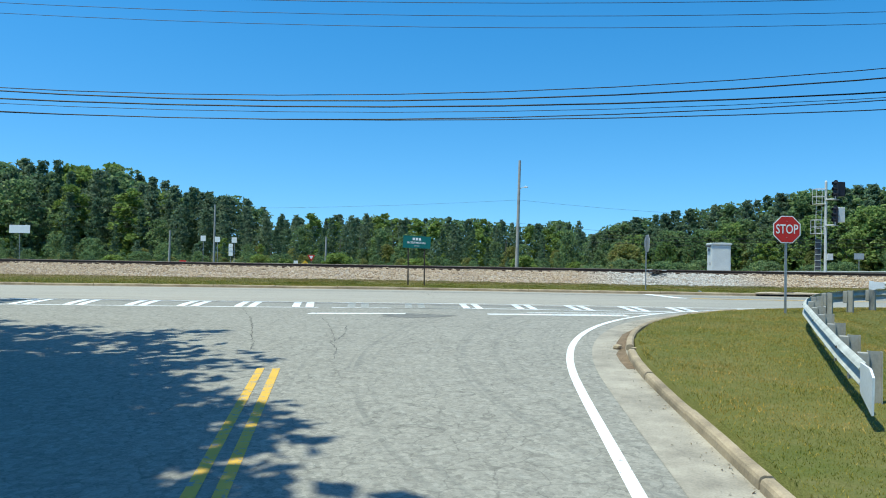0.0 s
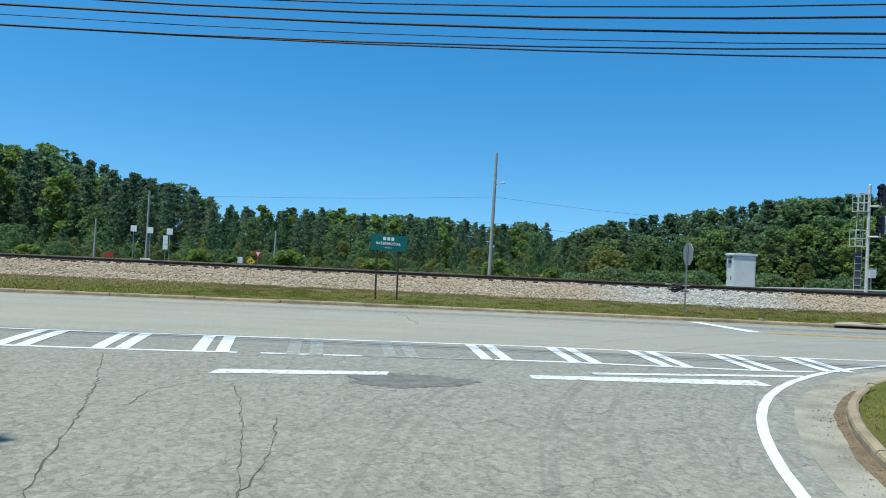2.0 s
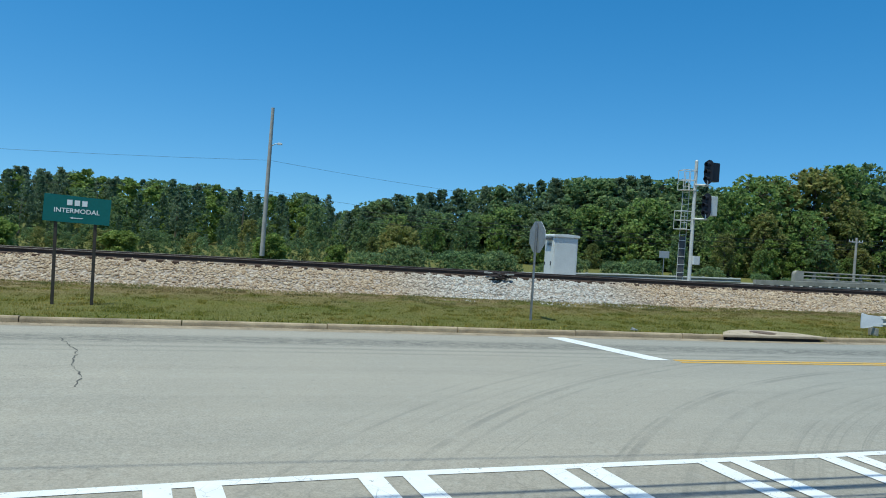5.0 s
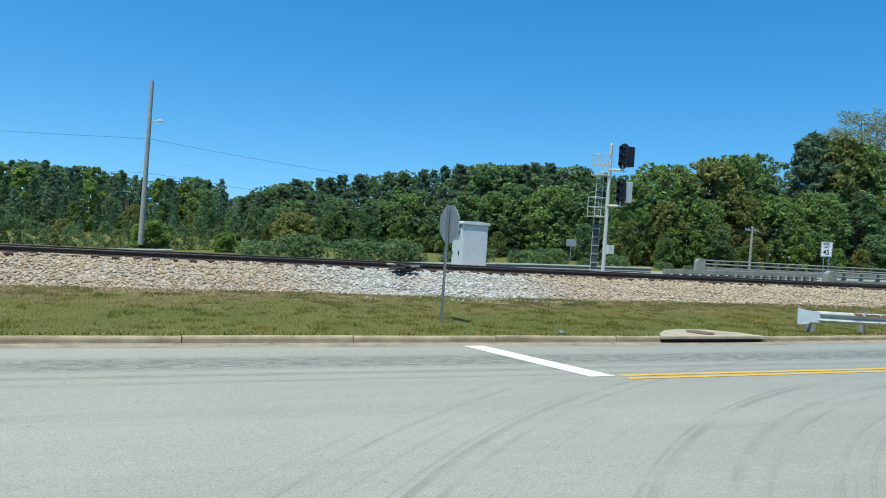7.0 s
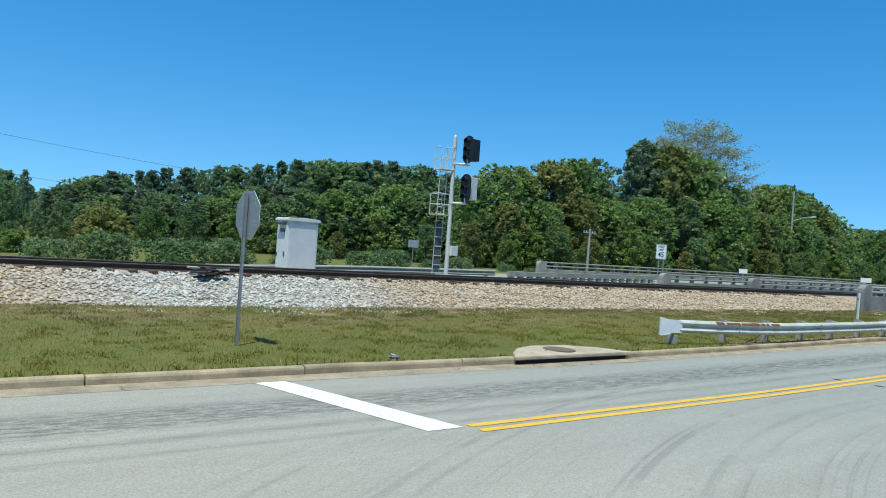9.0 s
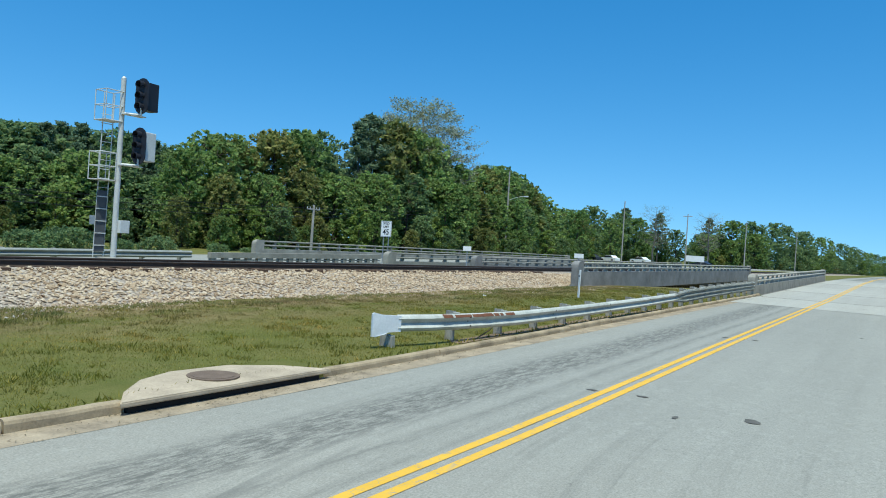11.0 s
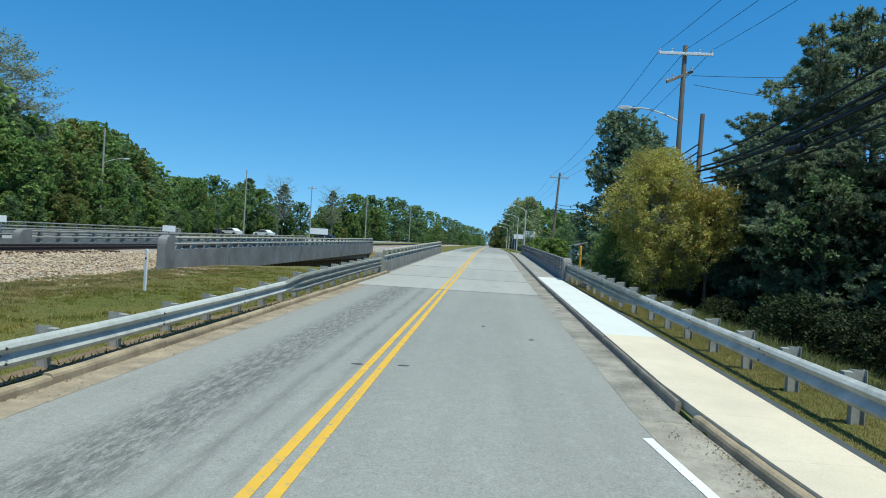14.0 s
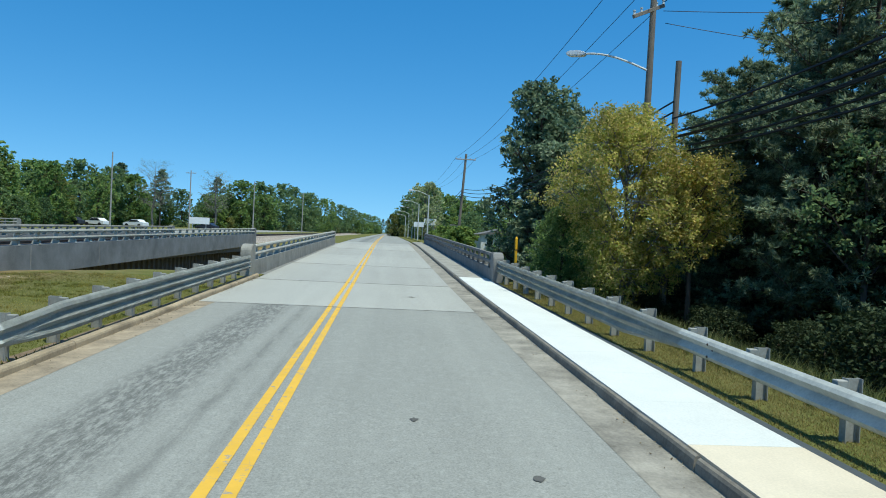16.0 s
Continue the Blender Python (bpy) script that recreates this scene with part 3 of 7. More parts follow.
# ---- ground and roads ----
ys_g = np.unique(np.round(np.concatenate([spaced(-30, 60, 0.6, -1500, 1600), np.arange(-6, 25, 0.2), [31.99, 32.01, 23.14, 23.16, 24.34, 24.36]]), 3))
xs_g = np.unique(np.round(np.concatenate([spaced(-40, 112, 0.6, -1500, 1600), np.arange(2.0, 27, 0.2)]), 3))
ground = grid("ground", xs_g, ys_g, land, M_GRASS)
tagged(ground, "mown green and straw-coloured roadside grass on red soil", "grass ground", kind="structure")


def strip_rows(rows, left, right, count):
    """A sheet whose rows run from left(y) to right(y)."""
    verts, faces = [], []
    for y in rows:
        l, r = left(y), right(y)
        u = np.linspace(0, 1, count)
        xs = l + (r - l) * u
        verts += [(x, y, float(road_z(x, y))) for x in xs]
    for k in range(len(rows) - 1):
        for i in range(count - 1):
            a = k * count + i
            faces.append((a, a + 1, a + count + 1, a + count))
    return verts, faces


xs_main = spaced(-40, 120, 1.0, -400, 700)
main_v, main_f = [], []
ys_main = np.linspace(KERB_S + 0.0, KERB_N, 16)
for y in ys_main:
    main_v += [(x, y, float(road_z(x, y))) for x in xs_main]
nx = len(xs_main)
for k in range(len(ys_main) - 1):
    for i in range(nx - 1):
        a = k * nx + i
        main_f.append((a, a + 1, a + nx + 1, a + nx))
tagged(sheet("road_main", main_v, main_f, M_ASPHALT), "sun-bleached grey cracked asphalt main road", "road", kind="structure")
GUT = 0.60
rows = np.concatenate([np.linspace(-30, 8, 12), np.linspace(9, KERB_S, 56)])


def left_edge(y):
    return -14.0 if y < 12 else -14.0 - 0.9 * (y - 12) ** 2 if y < 18 else -60.0


av, af = strip_rows(list(rows), left_edge, lambda y: float(corner_x(y)) + 0.05, 110)
tagged(sheet("road_side", av, af, M_ASPHALT), "grey cracked asphalt side road widening into the junction", "road", kind="structure")


def ribbon(name, line, w0, w1, lift, material, parent=None, label="", zfun=road_z):
    """A flat band along a line of x, y between two sideways offsets (positive to the right of travel)."""
    v, f = [], []
    pts = [np.array(p, float) for p in line]
    for i, p in enumerate(pts):
        d = pts[min(i + 1, len(pts) - 1)] - pts[max(i - 1, 0)]
        d = d / np.hypot(*d)
        s = np.array([d[1], -d[0]])
        for w in (w0, w1):
            q = p + s * w
            v.append((q[0], q[1], float(zfun(q[0], q[1])) + lift))
    for i in range(len(pts) - 1):
        f.append((2 * i, 2 * i + 1, 2 * i + 3, 2 * i + 2))
    return sheet(name, v, f, material, parent, label)


def straight(a, b, step=1.5):
    a, b = np.array(a, float), np.array(b, float)
    n = max(2, int(np.hypot(*(b - a)) / step) + 1)
    return [tuple(a + (b - a) * t) for t in np.linspace(0, 1, n)]


# the corner line of the kerb, from the south to the bridge
corner_line = [(float(a), float(b)) for a, b in zip(_sx[::3], _sy[::3])]
east_line = straight((CORNER_END, KERB_S), (110, KERB_S), 1.5)
gut1 = ribbon("gutter", corner_line, -GUT - 0.02, 0.02, 0.004, M_GUTTER)
tagged(gut1, "stained pale concrete gutter round the junction corner", "gutter", kind="structure")
gut2 = ribbon("gutter", [corner_line[-1]] + east_line, -0.55, 0.02, 0.004, M_DIRTYGUTTER)
tagged(gut2, "narrow stained concrete gutter beside the raised walk", "gutter", kind="structure")
gut3 = ribbon("gutter", straight((-150, KERB_N), (52, KERB_N), 2.0), -0.01, 0.42, 0.003, M_DUST)
tagged(gut3, "dusty concrete gutter along the grass verge", "gutter", kind="structure")


def kerb_run(name, line, width, height, label, piece=3.0, side=1, breaks=(), material=None):
    """A cast kerb in pieces with open joints; side 1: its top lies to the right of the line's travel."""
    root = tagged(new(name), label, "kerb", kind="structure")
    pts = [np.array(p, float) for p in line]
    dist = np.concatenate([[0], np.cumsum([np.hypot(*(b - a)) for a, b in zip(pts, pts[1:])])])
    xs_, ys_ = np.array([p[0] for p in pts]), np.array([p[1] for p in pts])
    prof = [(0.0, -0.12), (0.012, height - 0.045), (0.026, height - 0.015), (0.055, height), (width - 0.03, height), (width, height - 0.025), (width, -0.12)]
    prof = [(side * a, b) for a, b in prof]
    rng = random.Random(7)
    s = 0.0
    gaps = [(lo - pts[0][0], hi - pts[0][0]) for lo, hi in breaks]
    while s < dist[-1] - 0.3:
        e = min(s + piece, dist[-1])
        for lo, hi in gaps:
            if lo <= s < hi:
                s = hi
                e = s + piece
            elif s < lo < e:
                e = lo
        t = np.linspace(s + 0.012, e - 0.012, 5)
        px, py = np.interp(t, dist, xs_), np.interp(t, dist, ys_)
        s = e
        j = rng.uniform(-0.010, 0.010)
        bm = sweep(bmesh.new(), prof, [(x, y + j + rng.uniform(-0.006, 0.006), float(road_z(x, y)) + j + rng.uniform(-0.007, 0.004)) for x, y in zip(px, py)])
        part("kerb_stone", bm, material or M_KERB, root)
    return root


# ---- painted markings ----
def marking(name, outline, material, label, lift=0.006):
    """A painted patch: four corners a, b, c, d, split along its length so that it lies on the road."""
    a, b, c, d = (np.array(p, float) for p in outline)
    n = max(2, int(max(np.hypot(*(b - a)), np.hypot(*(c - d))) / 0.25) + 2)
    v, f = [], []
    for t in np.linspace(0, 1, n):
        for q in (a + (b - a) * t, d + (c - d) * t):
            v.append((q[0], q[1], float(road_z(*q)) + lift))
    for i in range(n - 1):
        f.append((2 * i, 2 * i + 2, 2 * i + 3, 2 * i + 1))
    ob = sheet(name, v, f, material)
    return tagged(ob, label, "road marking", kind="structure")


def line_mark(name, a, b, w, material, label, lift=0.006):
    return tagged(ribbon(name, straight(a, b, 1.5), -w / 2, w / 2, lift, material), label, "road marking", kind="structure")


for off in (0.11, -0.11):
    line_mark("yellow_line", (8.45, 28.42 + off), (43.4, 28.524 + off), 0.115, M_YELLOW, "solid yellow centre line, slightly worn")
    line_mark("yellow_line", (43.4, 28.524 + off), (330, 28.7 + off), 0.115, M_YELLOW, "solid yellow centre line, slightly worn", 0.014)
    line_mark("yellow_line", (0.48 + off * 1.15, -6.0), (-3.03 + off * 1.15, 9.3), 0.12, M_WORNYELLOW, "solid yellow centre line of the side road")
marking("stop_line", [(7.05, 31.5), (7.85, 28.5), (8.35, 28.5), (7.5, 31.5)], M_WHITE, "wide slanting white stop line")
# hatched band across the junction
far_y = lambda x: float(np.interp(x, [-30, -15, -8, 1, 7, 12], [21.4, 21.4, 21.62, 22.2, 22.4, 22.9]))
near_y = lambda x: float(np.interp(x, [-30, -15, -7, 1, 5, 8], [18.9, 19.0, 19.35, 20.0, 20.1, 21.0]))


def band_line(name, fy, x0, x1, w, material, label):
    pts = [(x, fy(x)) for x in np.arange(x0, x1 + 0.01, 0.6)]
    tagged(ribbon(name, pts, -w / 2, w / 2, 0.006, material), label, "road marking", kind="structure")


band_line("white_line", far_y, -30, 11.4, 0.13, M_WHITE, "thin white edge of the hatched band")
band_line("white_line", near_y, -30, -4.4, 0.13, M_WHITE, "thin white edge of the hatched band")
band_line("white_line", near_y, -4.4, -2.6, 0.13, M_CRACKED, "cracked thin white edge of the hatched band")
band_line("white_line", near_y, -2.6, -0.2, 0.12, M_FADED, "worn thin white edge of the hatched band")
band_line("white_line", near_y, -0.2, 6.2, 0.13, M_WHITE, "thin white edge of the hatched band")
for xa, xb, m_, w in ((-14.9, -14.3, M_WHITE, 0.42), (-13.3, -12.6, M_WHITE, 0.42), (-11.3, -10.7, M_WHITE, 0.42), (-9.55, -9.1, M_WHITE, 0.42), (-7.85, -7.35, M_WHITE, 0.40), (-6.15, -5.6, M_WHITE, 0.40), (-4.35, -3.95, M_FADED, 0.40), (-2.5, -2.2, M_FADED, 0.36),
                      (-0.72, -0.45, M_WHITE, 0.34), (0.98, 1.18, M_WHITE, 0.36), (2.72, 2.88, M_WHITE, 0.36), (4.45, 4.55, M_WHITE, 0.36), (6.0, 6.0, M_WHITE, 0.36)):
    for k in (0, 1):
        o = k * (w * 0.62 + 0.17)
        marking("hatch_stripe", [(xa + o, far_y(xa)), (xb + o, near_y(xb)), (xb + o + w * 0.62, near_y(xb)), (xa + o + w * 0.62, far_y(xa))], m_, "white crossing stripe of the hatched band", 0.009)
marking("stop_line", [(-4.65, 17.55), (-2.0, 18.0), (-1.98, 18.28), (-4.6, 17.92)], M_CRACKED, "cracked wide white stop line of the side road")
marking("stop_line", [(0.3, 18.2), (4.25, 18.55), (4.15, 19.0), (0.28, 18.5)], M_CRACKED, "cracked wide white stop line of the side road")
marking("white_line", [(1.4, 18.85), (5.2, 19.55), (5.3, 19.75), (1.4, 19.02)], M_CRACKED, "cracked white line branching to the corner")
tagged(ribbon("white_line", [p for p in corner_line if p[1] < 22.4], -1.08, -0.95, 0.0065, M_WHITE), "solid white edge line round the corner", "road marking", kind="structure")
line_mark("white_line", (17.2, 24.40), (20.6, 24.68), 0.11, M_WHITE, "narrow worn white edge line beside the gutter")
line_mark("white_line", (20.6, 24.68), (24.1, 25.04), 0.11, M_WHITE, "narrow worn white edge line beside the gutter")
rng = random.Random(5)
pv = [(-1.65, 17.65, float(road_z(-1.65, 17.65)) + 0.004)]
for a in np.linspace(0, 2 * math.pi, 121)[:-1]:
    r = 1 + 0.10 * math.sin(3 * a + 1) + 0.06 * math.sin(7 * a) + rng.uniform(-0.10, 0.07)
    q = (-1.65 + 0.95 * r * math.cos(a), 17.65 + 0.55 * r * math.sin(a))
    pv.append((*q, float(road_z(*q)) + 0.004))
tagged(sheet("asphalt_patch", pv, [(0, 1 + k, 1 + (k + 1) % 120) for k in range(120)], M_PATCH), "dark repaired patch in the asphalt", "road patch", kind="structure")


def scar(x_, y_, w_, d_, seed):
    """A ragged dark pit in the asphalt."""
    r = random.Random(seed)
    v = [(x_, y_, float(road_z(x_, y_)) + 0.008)]
    for a_ in np.linspace(0, 2 * math.pi, 15)[:-1]:
        k = r.uniform(0.6, 1.15)
        q = (x_ + 0.5 * w_ * k * math.cos(a_), y_ + 0.5 * d_ * k * math.sin(a_))
        v.append((*q, float(road_z(*q)) + 0.008))
    return tagged(sheet("asphalt_scar", v, [(0, 1 + k, 1 + (k + 1) % 14) for k in range(14)], M_CRACK), "small ragged dark pit in the asphalt", "road scar", kind="structure")


for k, (x_, y_, w_, d_) in enumerate(((17.75, 28.72, 0.11, 0.20), (17.88, 28.02, 0.11, 0.18), (27.2, 28.75, 0.12, 0.22), (27.32, 28.06, 0.12, 0.20), (17.44, 26.48, 0.34, 0.22), (16.9, 27.3, 0.22, 0.10), (33.0, 26.9, 0.16, 0.10), (31.2, 25.9, 0.20, 0.12), (46.8, 26.5, 0.5, 0.3))):
    scar(x_, y_, w_, d_, 40 + k)


def crack(line, w, seed):
    """A ragged open crack in the asphalt."""
    r = random.Random(seed)
    pts = []
    for a, b in zip(line, line[1:]):
        n = max(2, int(math.hypot(b[0] - a[0], b[1] - a[1]) / 0.12))
        for t in range(n):
            pts.append((a[0] + (b[0] - a[0]) * t / n + r.uniform(-0.028, 0.028), a[1] + (b[1] - a[1]) * t / n + r.uniform(-0.04, 0.04)))
    v, f = [], []
    for k, p in enumerate(pts):
        h = w * r.uniform(0.05, 0.5) / 2
        for s in (-h, h):
            v.append((p[0] + s, p[1], float(road_z(p[0], p[1])) + 0.004))
    f = [(2 * k, 2 * k + 1, 2 * k + 3, 2 * k + 2) for k in range(len(pts) - 1)]
    return tagged(sheet("asphalt_crack", v, f, M_CRACK), "ragged dark crack in the asphalt", "road crack", kind="structure")


crack([(-6.9, 18.9), (-6.0, 16.9), (-5.3, 15.1), (-4.7, 13.3), (-4.2, 12.0), (-3.9, 11.0)], 0.05, 1)
crack([(-4.1, 16.9), (-3.6, 15.7), (-3.0, 13.6), (-2.6, 12.1)], 0.045, 2)
crack([(-3.0, 15.1), (-2.75, 13.7), (-2.7, 12.8), (-2.75, 12.3), (-2.4, 11.3), (-2.2, 10.2)], 0.045, 3)
crack([(-4.6, 17.0), (-5.0, 16.2), (-4.9, 15.3)], 0.03, 4)
crack([(-2.9, 30.0), (-2.35, 28.6), (-2.25, 27.6), (-1.95, 26.6), (-1.85, 25.7)], 0.06, 5)
crack([(-2.6, 27.3), (-1.0, 27.1), (0.6, 27.3)], 0.025, 6)

# ---- kerbs, walk, inlet ----
along = corner_line[0][0] - corner_line[0][1]
kerb_run("kerb_corner", corner_line, 0.15, 0.12, "chipped pale concrete kerb round the corner", 2.4, 1, breaks=((along + 11.45, along + 12.1),))
rub = random.Random(19)
for cx_, cy_ in ((3.02, 11.62), (3.14, 11.95), (2.86, 12.2)):
    bm = bmesh.new()
    bmesh.ops.create_icosphere(bm, subdivisions=1, radius=0.09)
    for v_ in bm.verts:
        v_.co *= rub.uniform(0.7, 1.2)
        v_.co.z *= 0.6
    bmesh.ops.transform(bm, matrix=pose(cx_, cy_, float(road_z(cx_, cy_)) + 0.05, 0, 0, rub.uniform(0, 180)), verts=bm.verts)
    tagged(part("concrete_chunk", bm, M_KERB), "broken pale concrete chunk beside the chipped kerb", "rubble", "kerb rubble")
soil_rng = random.Random(23)
sv, sf = [], []
for a_, b_ in zip(corner_line, corner_line[1:]):
    if 9.5 < a_[1] < 18.5:
        w_ = 0.10 + 0.16 * soil_rng.random() * math.sin(math.pi * (a_[1] - 9.5) / 9.0)
        d_ = Vector((b_[0] - a_[0], b_[1] - a_[1], 0)).normalized()
        for o_ in (0.0, w_):
            q = (a_[0] - d_.y * o_, a_[1] + d_.x * o_)
            sv.append((*q, float(road_z(*q)) + (0.016 if o_ == 0 else 0.007)))
sf = [(2 * k, 2 * k + 2, 2 * k + 3, 2 * k + 1) for k in range(len(sv) // 2 - 1)]
tagged(sheet("soil_drift", sv, sf, M_SOIL), "dry brown soil washed against the chipped corner kerb", "soil", kind="structure")
kerb_run("kerb_walk", east_line, 0.085, 0.15, "dirty concrete kerb beside the raised walk, coloured as in shade", 3.0, 1, material=M_SHADEKERB)
kerb_run("kerb_verge", straight((-70, KERB_N), (52.2, KERB_N), 1.0), 0.16, 0.12, "weathered tan concrete kerb along the grass verge", 3.0, -1, breaks=((12.25, 15.5),))
# bare soil plus the guardrail's shadow, laid as one dark strip
tagged(ribbon("soil_strip", straight((19.5, KERB_N), (52.0, KERB_N), 1.0), -0.17, -0.50, 0.012, M_SOIL, zfun=land), "bare soil and painted guardrail shadow behind the verge kerb", "soil", kind="structure")
walk_root = tagged(new("pavement"), "raised concrete walk of pale slabs with tight joints", "pavement", kind="structure")
x = 19.6
while x < 112:
    x1 = x + 1.75
    on_bridge = x > 53
    y0 = 23.18
    bm = bmesh.new()
    za, zb = float(road_z(x, 23.7)) + 0.15, float(road_z(x1, 23.7)) + 0.15
    ya, yb = (min(KERB_S, float(np.interp(v_, _cx, _cy))) - (0.088 if v_ > 25.4 else 0.122) for v_ in (x, x1))
    ring = [bm.verts.new((x_, y_, z_ + dz)) for dz in (-0.12, 0.0) for x_, y_, z_ in ((x + 0.002, y0, za), (x1 - 0.002, y0, zb), (x1 - 0.002, yb, zb), (x + 0.002, ya, za))]
    for f_ in ((3, 2, 1, 0), (4, 5, 6, 7), (0, 1, 5, 4), (1, 2, 6, 5), (2, 3, 7, 6), (3, 0, 4, 7)):
        bm.faces.new([ring[i_] for i_ in f_])
    part("slab", bm, M_OLDCON2 if on_bridge else (M_WALK if x > 30.4 else M_WALK2), walk_root)
    x = x1
# a narrow dark strip along the south edge of the walk
edge_bm = bmesh.new()
for x_ in np.arange(19.6, 52.9, 1.8):
    x2_ = min(53.0, x_ + 1.8)
    za, zb = float(road_z(x_, 23.1)), float(road_z(x2_, 23.1))
    prism(edge_bm, [(x_, za + 0.02), (x_, za + 0.138), (x2_ - 0.004, zb + 0.138), (x2_ - 0.004, zb + 0.02)], 23.04, 23.178)
tagged(part("edging", edge_bm, M_DARKSTRIP), "narrow dark grey strip along the raised walk", "edging", kind="structure")

drain = thing("storm_drain", "concrete storm drain inlet with a rusty round cover in the verge", "storm drain")
bm = bmesh.new()
top = [(12.1, 31.78), (12.42, 32.2), (12.9, 32.62), (13.5, 32.86), (14.4, 32.80), (15.0, 32.35), (15.45, 31.80)]
lo = [bm.verts.new((a, b, 0.085)) for a, b in top]
hi = [bm.verts.new((a + 0.0, b, 0.17 - (0.02 if b < 32 else 0))) for a, b in top]
fs = [bm.faces.new(hi[::-1]), bm.faces.new(lo)] + [bm.faces.new((lo[i], hi[i], hi[(i + 1) % 7], lo[(i + 1) % 7])) for i in range(7)]
bmesh.ops.recalc_face_normals(bm, faces=fs)
bmesh.ops.bevel(bm, geom=list(bm.edges), offset=0.015, segments=2, affect="EDGES")
part("slab", bm, M_INLET, drain, "stained tan concrete top slab")
# a solid black block stands for the shade inside the inlet
bm = bmesh.new()
box(bm, 13.75, 32.12, 0.0, 3.0, 0.55, 0.16)
part("opening", bm, M_RECESS_SHADE, drain, "black block painted as shade in the curb opening")
bm = bmesh.new()
rod(bm, (13.75, 32.30, 0.162), (13.75, 32.30, 0.178), 0.33, 0.33, 28)
rod(bm, (13.75, 32.30, 0.170), (13.75, 32.30, 0.183), 0.27, 0.27, 28)
part("cover", bm, M_COVER, drain, "rusty round iron cover")

# ---- guardrails ----
W_FACE = [(0.010, -0.155), (0.055, -0.125), (0.082, -0.085), (0.050, -0.045), (0.004, 0.0), (0.050, 0.045), (0.082, 0.085), (0.055, 0.125), (0.010, 0.155)]
W_NARROW = [(0.010, -0.155), (0.030, -0.145), (0.055, -0.125), (0.070, -0.105), (0.082, -0.085), (0.050, -0.045), (0.025, -0.020), (0.004, 0.0), (0.050, 0.045), (0.070, 0.070), (0.082, 0.085), (0.055, 0.125), (0.010, 0.155)]
W_WIDE = [(0.010, -0.345), (0.055, -0.320), (0.082, -0.262), (0.050, -0.222), (0.004, -0.178), (0.050, -0.135), (0.082, -0.095), (0.050, -0.055), (0.004, -0.012), (0.050, 0.030), (0.082, 0.072), (0.055, 0.125), (0.010, 0.155)]


def beam_profile(side):
    front = [(side * a, b) for a, b in W_FACE]
    back = [(side * (a - 0.007), b) for a, b in reversed(W_FACE)]
    return front + back


def guardrail(label, line, post_at, side, ground_fun, post_mat=M_GALVP, group="roadside guardrails", wedge=False, rail_mat=M_GALV, joint=3.81, tall=(), line_fun=None):
    """line: points of the rail's middle; post_at: list of (x, y, top z); side 1: the face looks to the right of travel."""
    root = thing("guardrail", label, "guardrail", group)
    pts = [Vector(p) for p in line]
    bm = sweep(bmesh.new(), beam_profile(side), pts)
    rail = part("rail", bm, rail_mat, root, "corrugated steel rail")
    if tall:
        # the beam widens from two to three waves before the bridge
        bm = bmesh.new()
        rings = []
        for x_, f in tall:
            c = line_fun(x_)
            a = [(side * u, v) for u, v in W_WIDE]
            prof = [(side * u2 * (1 - f) + u3 * f, v2 * (1 - f) + v3 * f) for (u2, v2), (u3, v3) in zip(W_NARROW, a)]
            rings.append([bm.verts.new(c + Vector((0.0, -u, v))) for u, v in prof])
        for r0, r1 in zip(rings, rings[1:]):
            for k in range(len(r0) - 1):
                bm.faces.new((r0[k], r0[k + 1], r1[k + 1], r1[k]))
        bmesh.ops.solidify(bm, geom=list(bm.faces), thickness=0.006)
        part("wide_rail", bm, rail_mat, root, "three-wave steel rail near the bridge")
    for k, (px, py, pz, ang) in enumerate(post_at):
        g = float(ground_fun(px, py)) - 0.3
        bm = bmesh.new()
        m = pose(px, py, 0, 0, 0, ang)
        box(bm, 0, 0, (g + pz) / 2, 0.012, 0.14, pz - g, m)
        for e in (-1, 1):
            box(bm, 0, e * 0.075, (g + pz) / 2, 0.105, 0.010, pz - g, m)
        part("post", bm, post_mat, root)
        bm = bmesh.new()
        box(bm, 0, 0.125 if side < 0 else -0.125, pz - 0.19, 0.10, 0.13, 0.34, m, 0.01)
        part("spacer_block", bm, post_mat, root)
    # lap joints with bolt heads
    s, acc = joint / 2, 0.0
    for a, b in zip(pts, pts[1:]):
        ln = (b - a).length
        while s <= acc + ln:
            p = a.lerp(b, (s - acc) / ln)
            d = (b - a).normalized()
            sd = d.cross(Vector((0, 0, 1))) * side
            for dz, so in ((-0.085, 0.080), (0.085, 0.080), (0.0, 0.002)):
                part("bolt", rod(bmesh.new(), p + sd * so + Vector((0, 0, dz)), p + sd * (so + 0.014) + Vector((0, 0, dz)), 0.020, 0.015, 6), M_RAIL, root)
            s += joint
        acc += ln
    return root


# verge rail, from its flared end to the bridge
def verge_rail(x):
    y = float(np.interp(x, [17.6, 19.0, 20.5, 22.0, 34.6, 36.6, 52.2], [32.78, 32.36, 32.16, 32.08, 32.08, 32.20, 32.30]))
    z = float(np.interp(x, [17.6, 22.0, 26, 30.6, 34.6, 36.6, 38.5, 42, 47, 52.2], [0.57, 0.53, 0.545, 0.59, 0.655, 0.745, 0.785, 0.84, 0.90, 0.95]))
    return Vector((x, y, z))


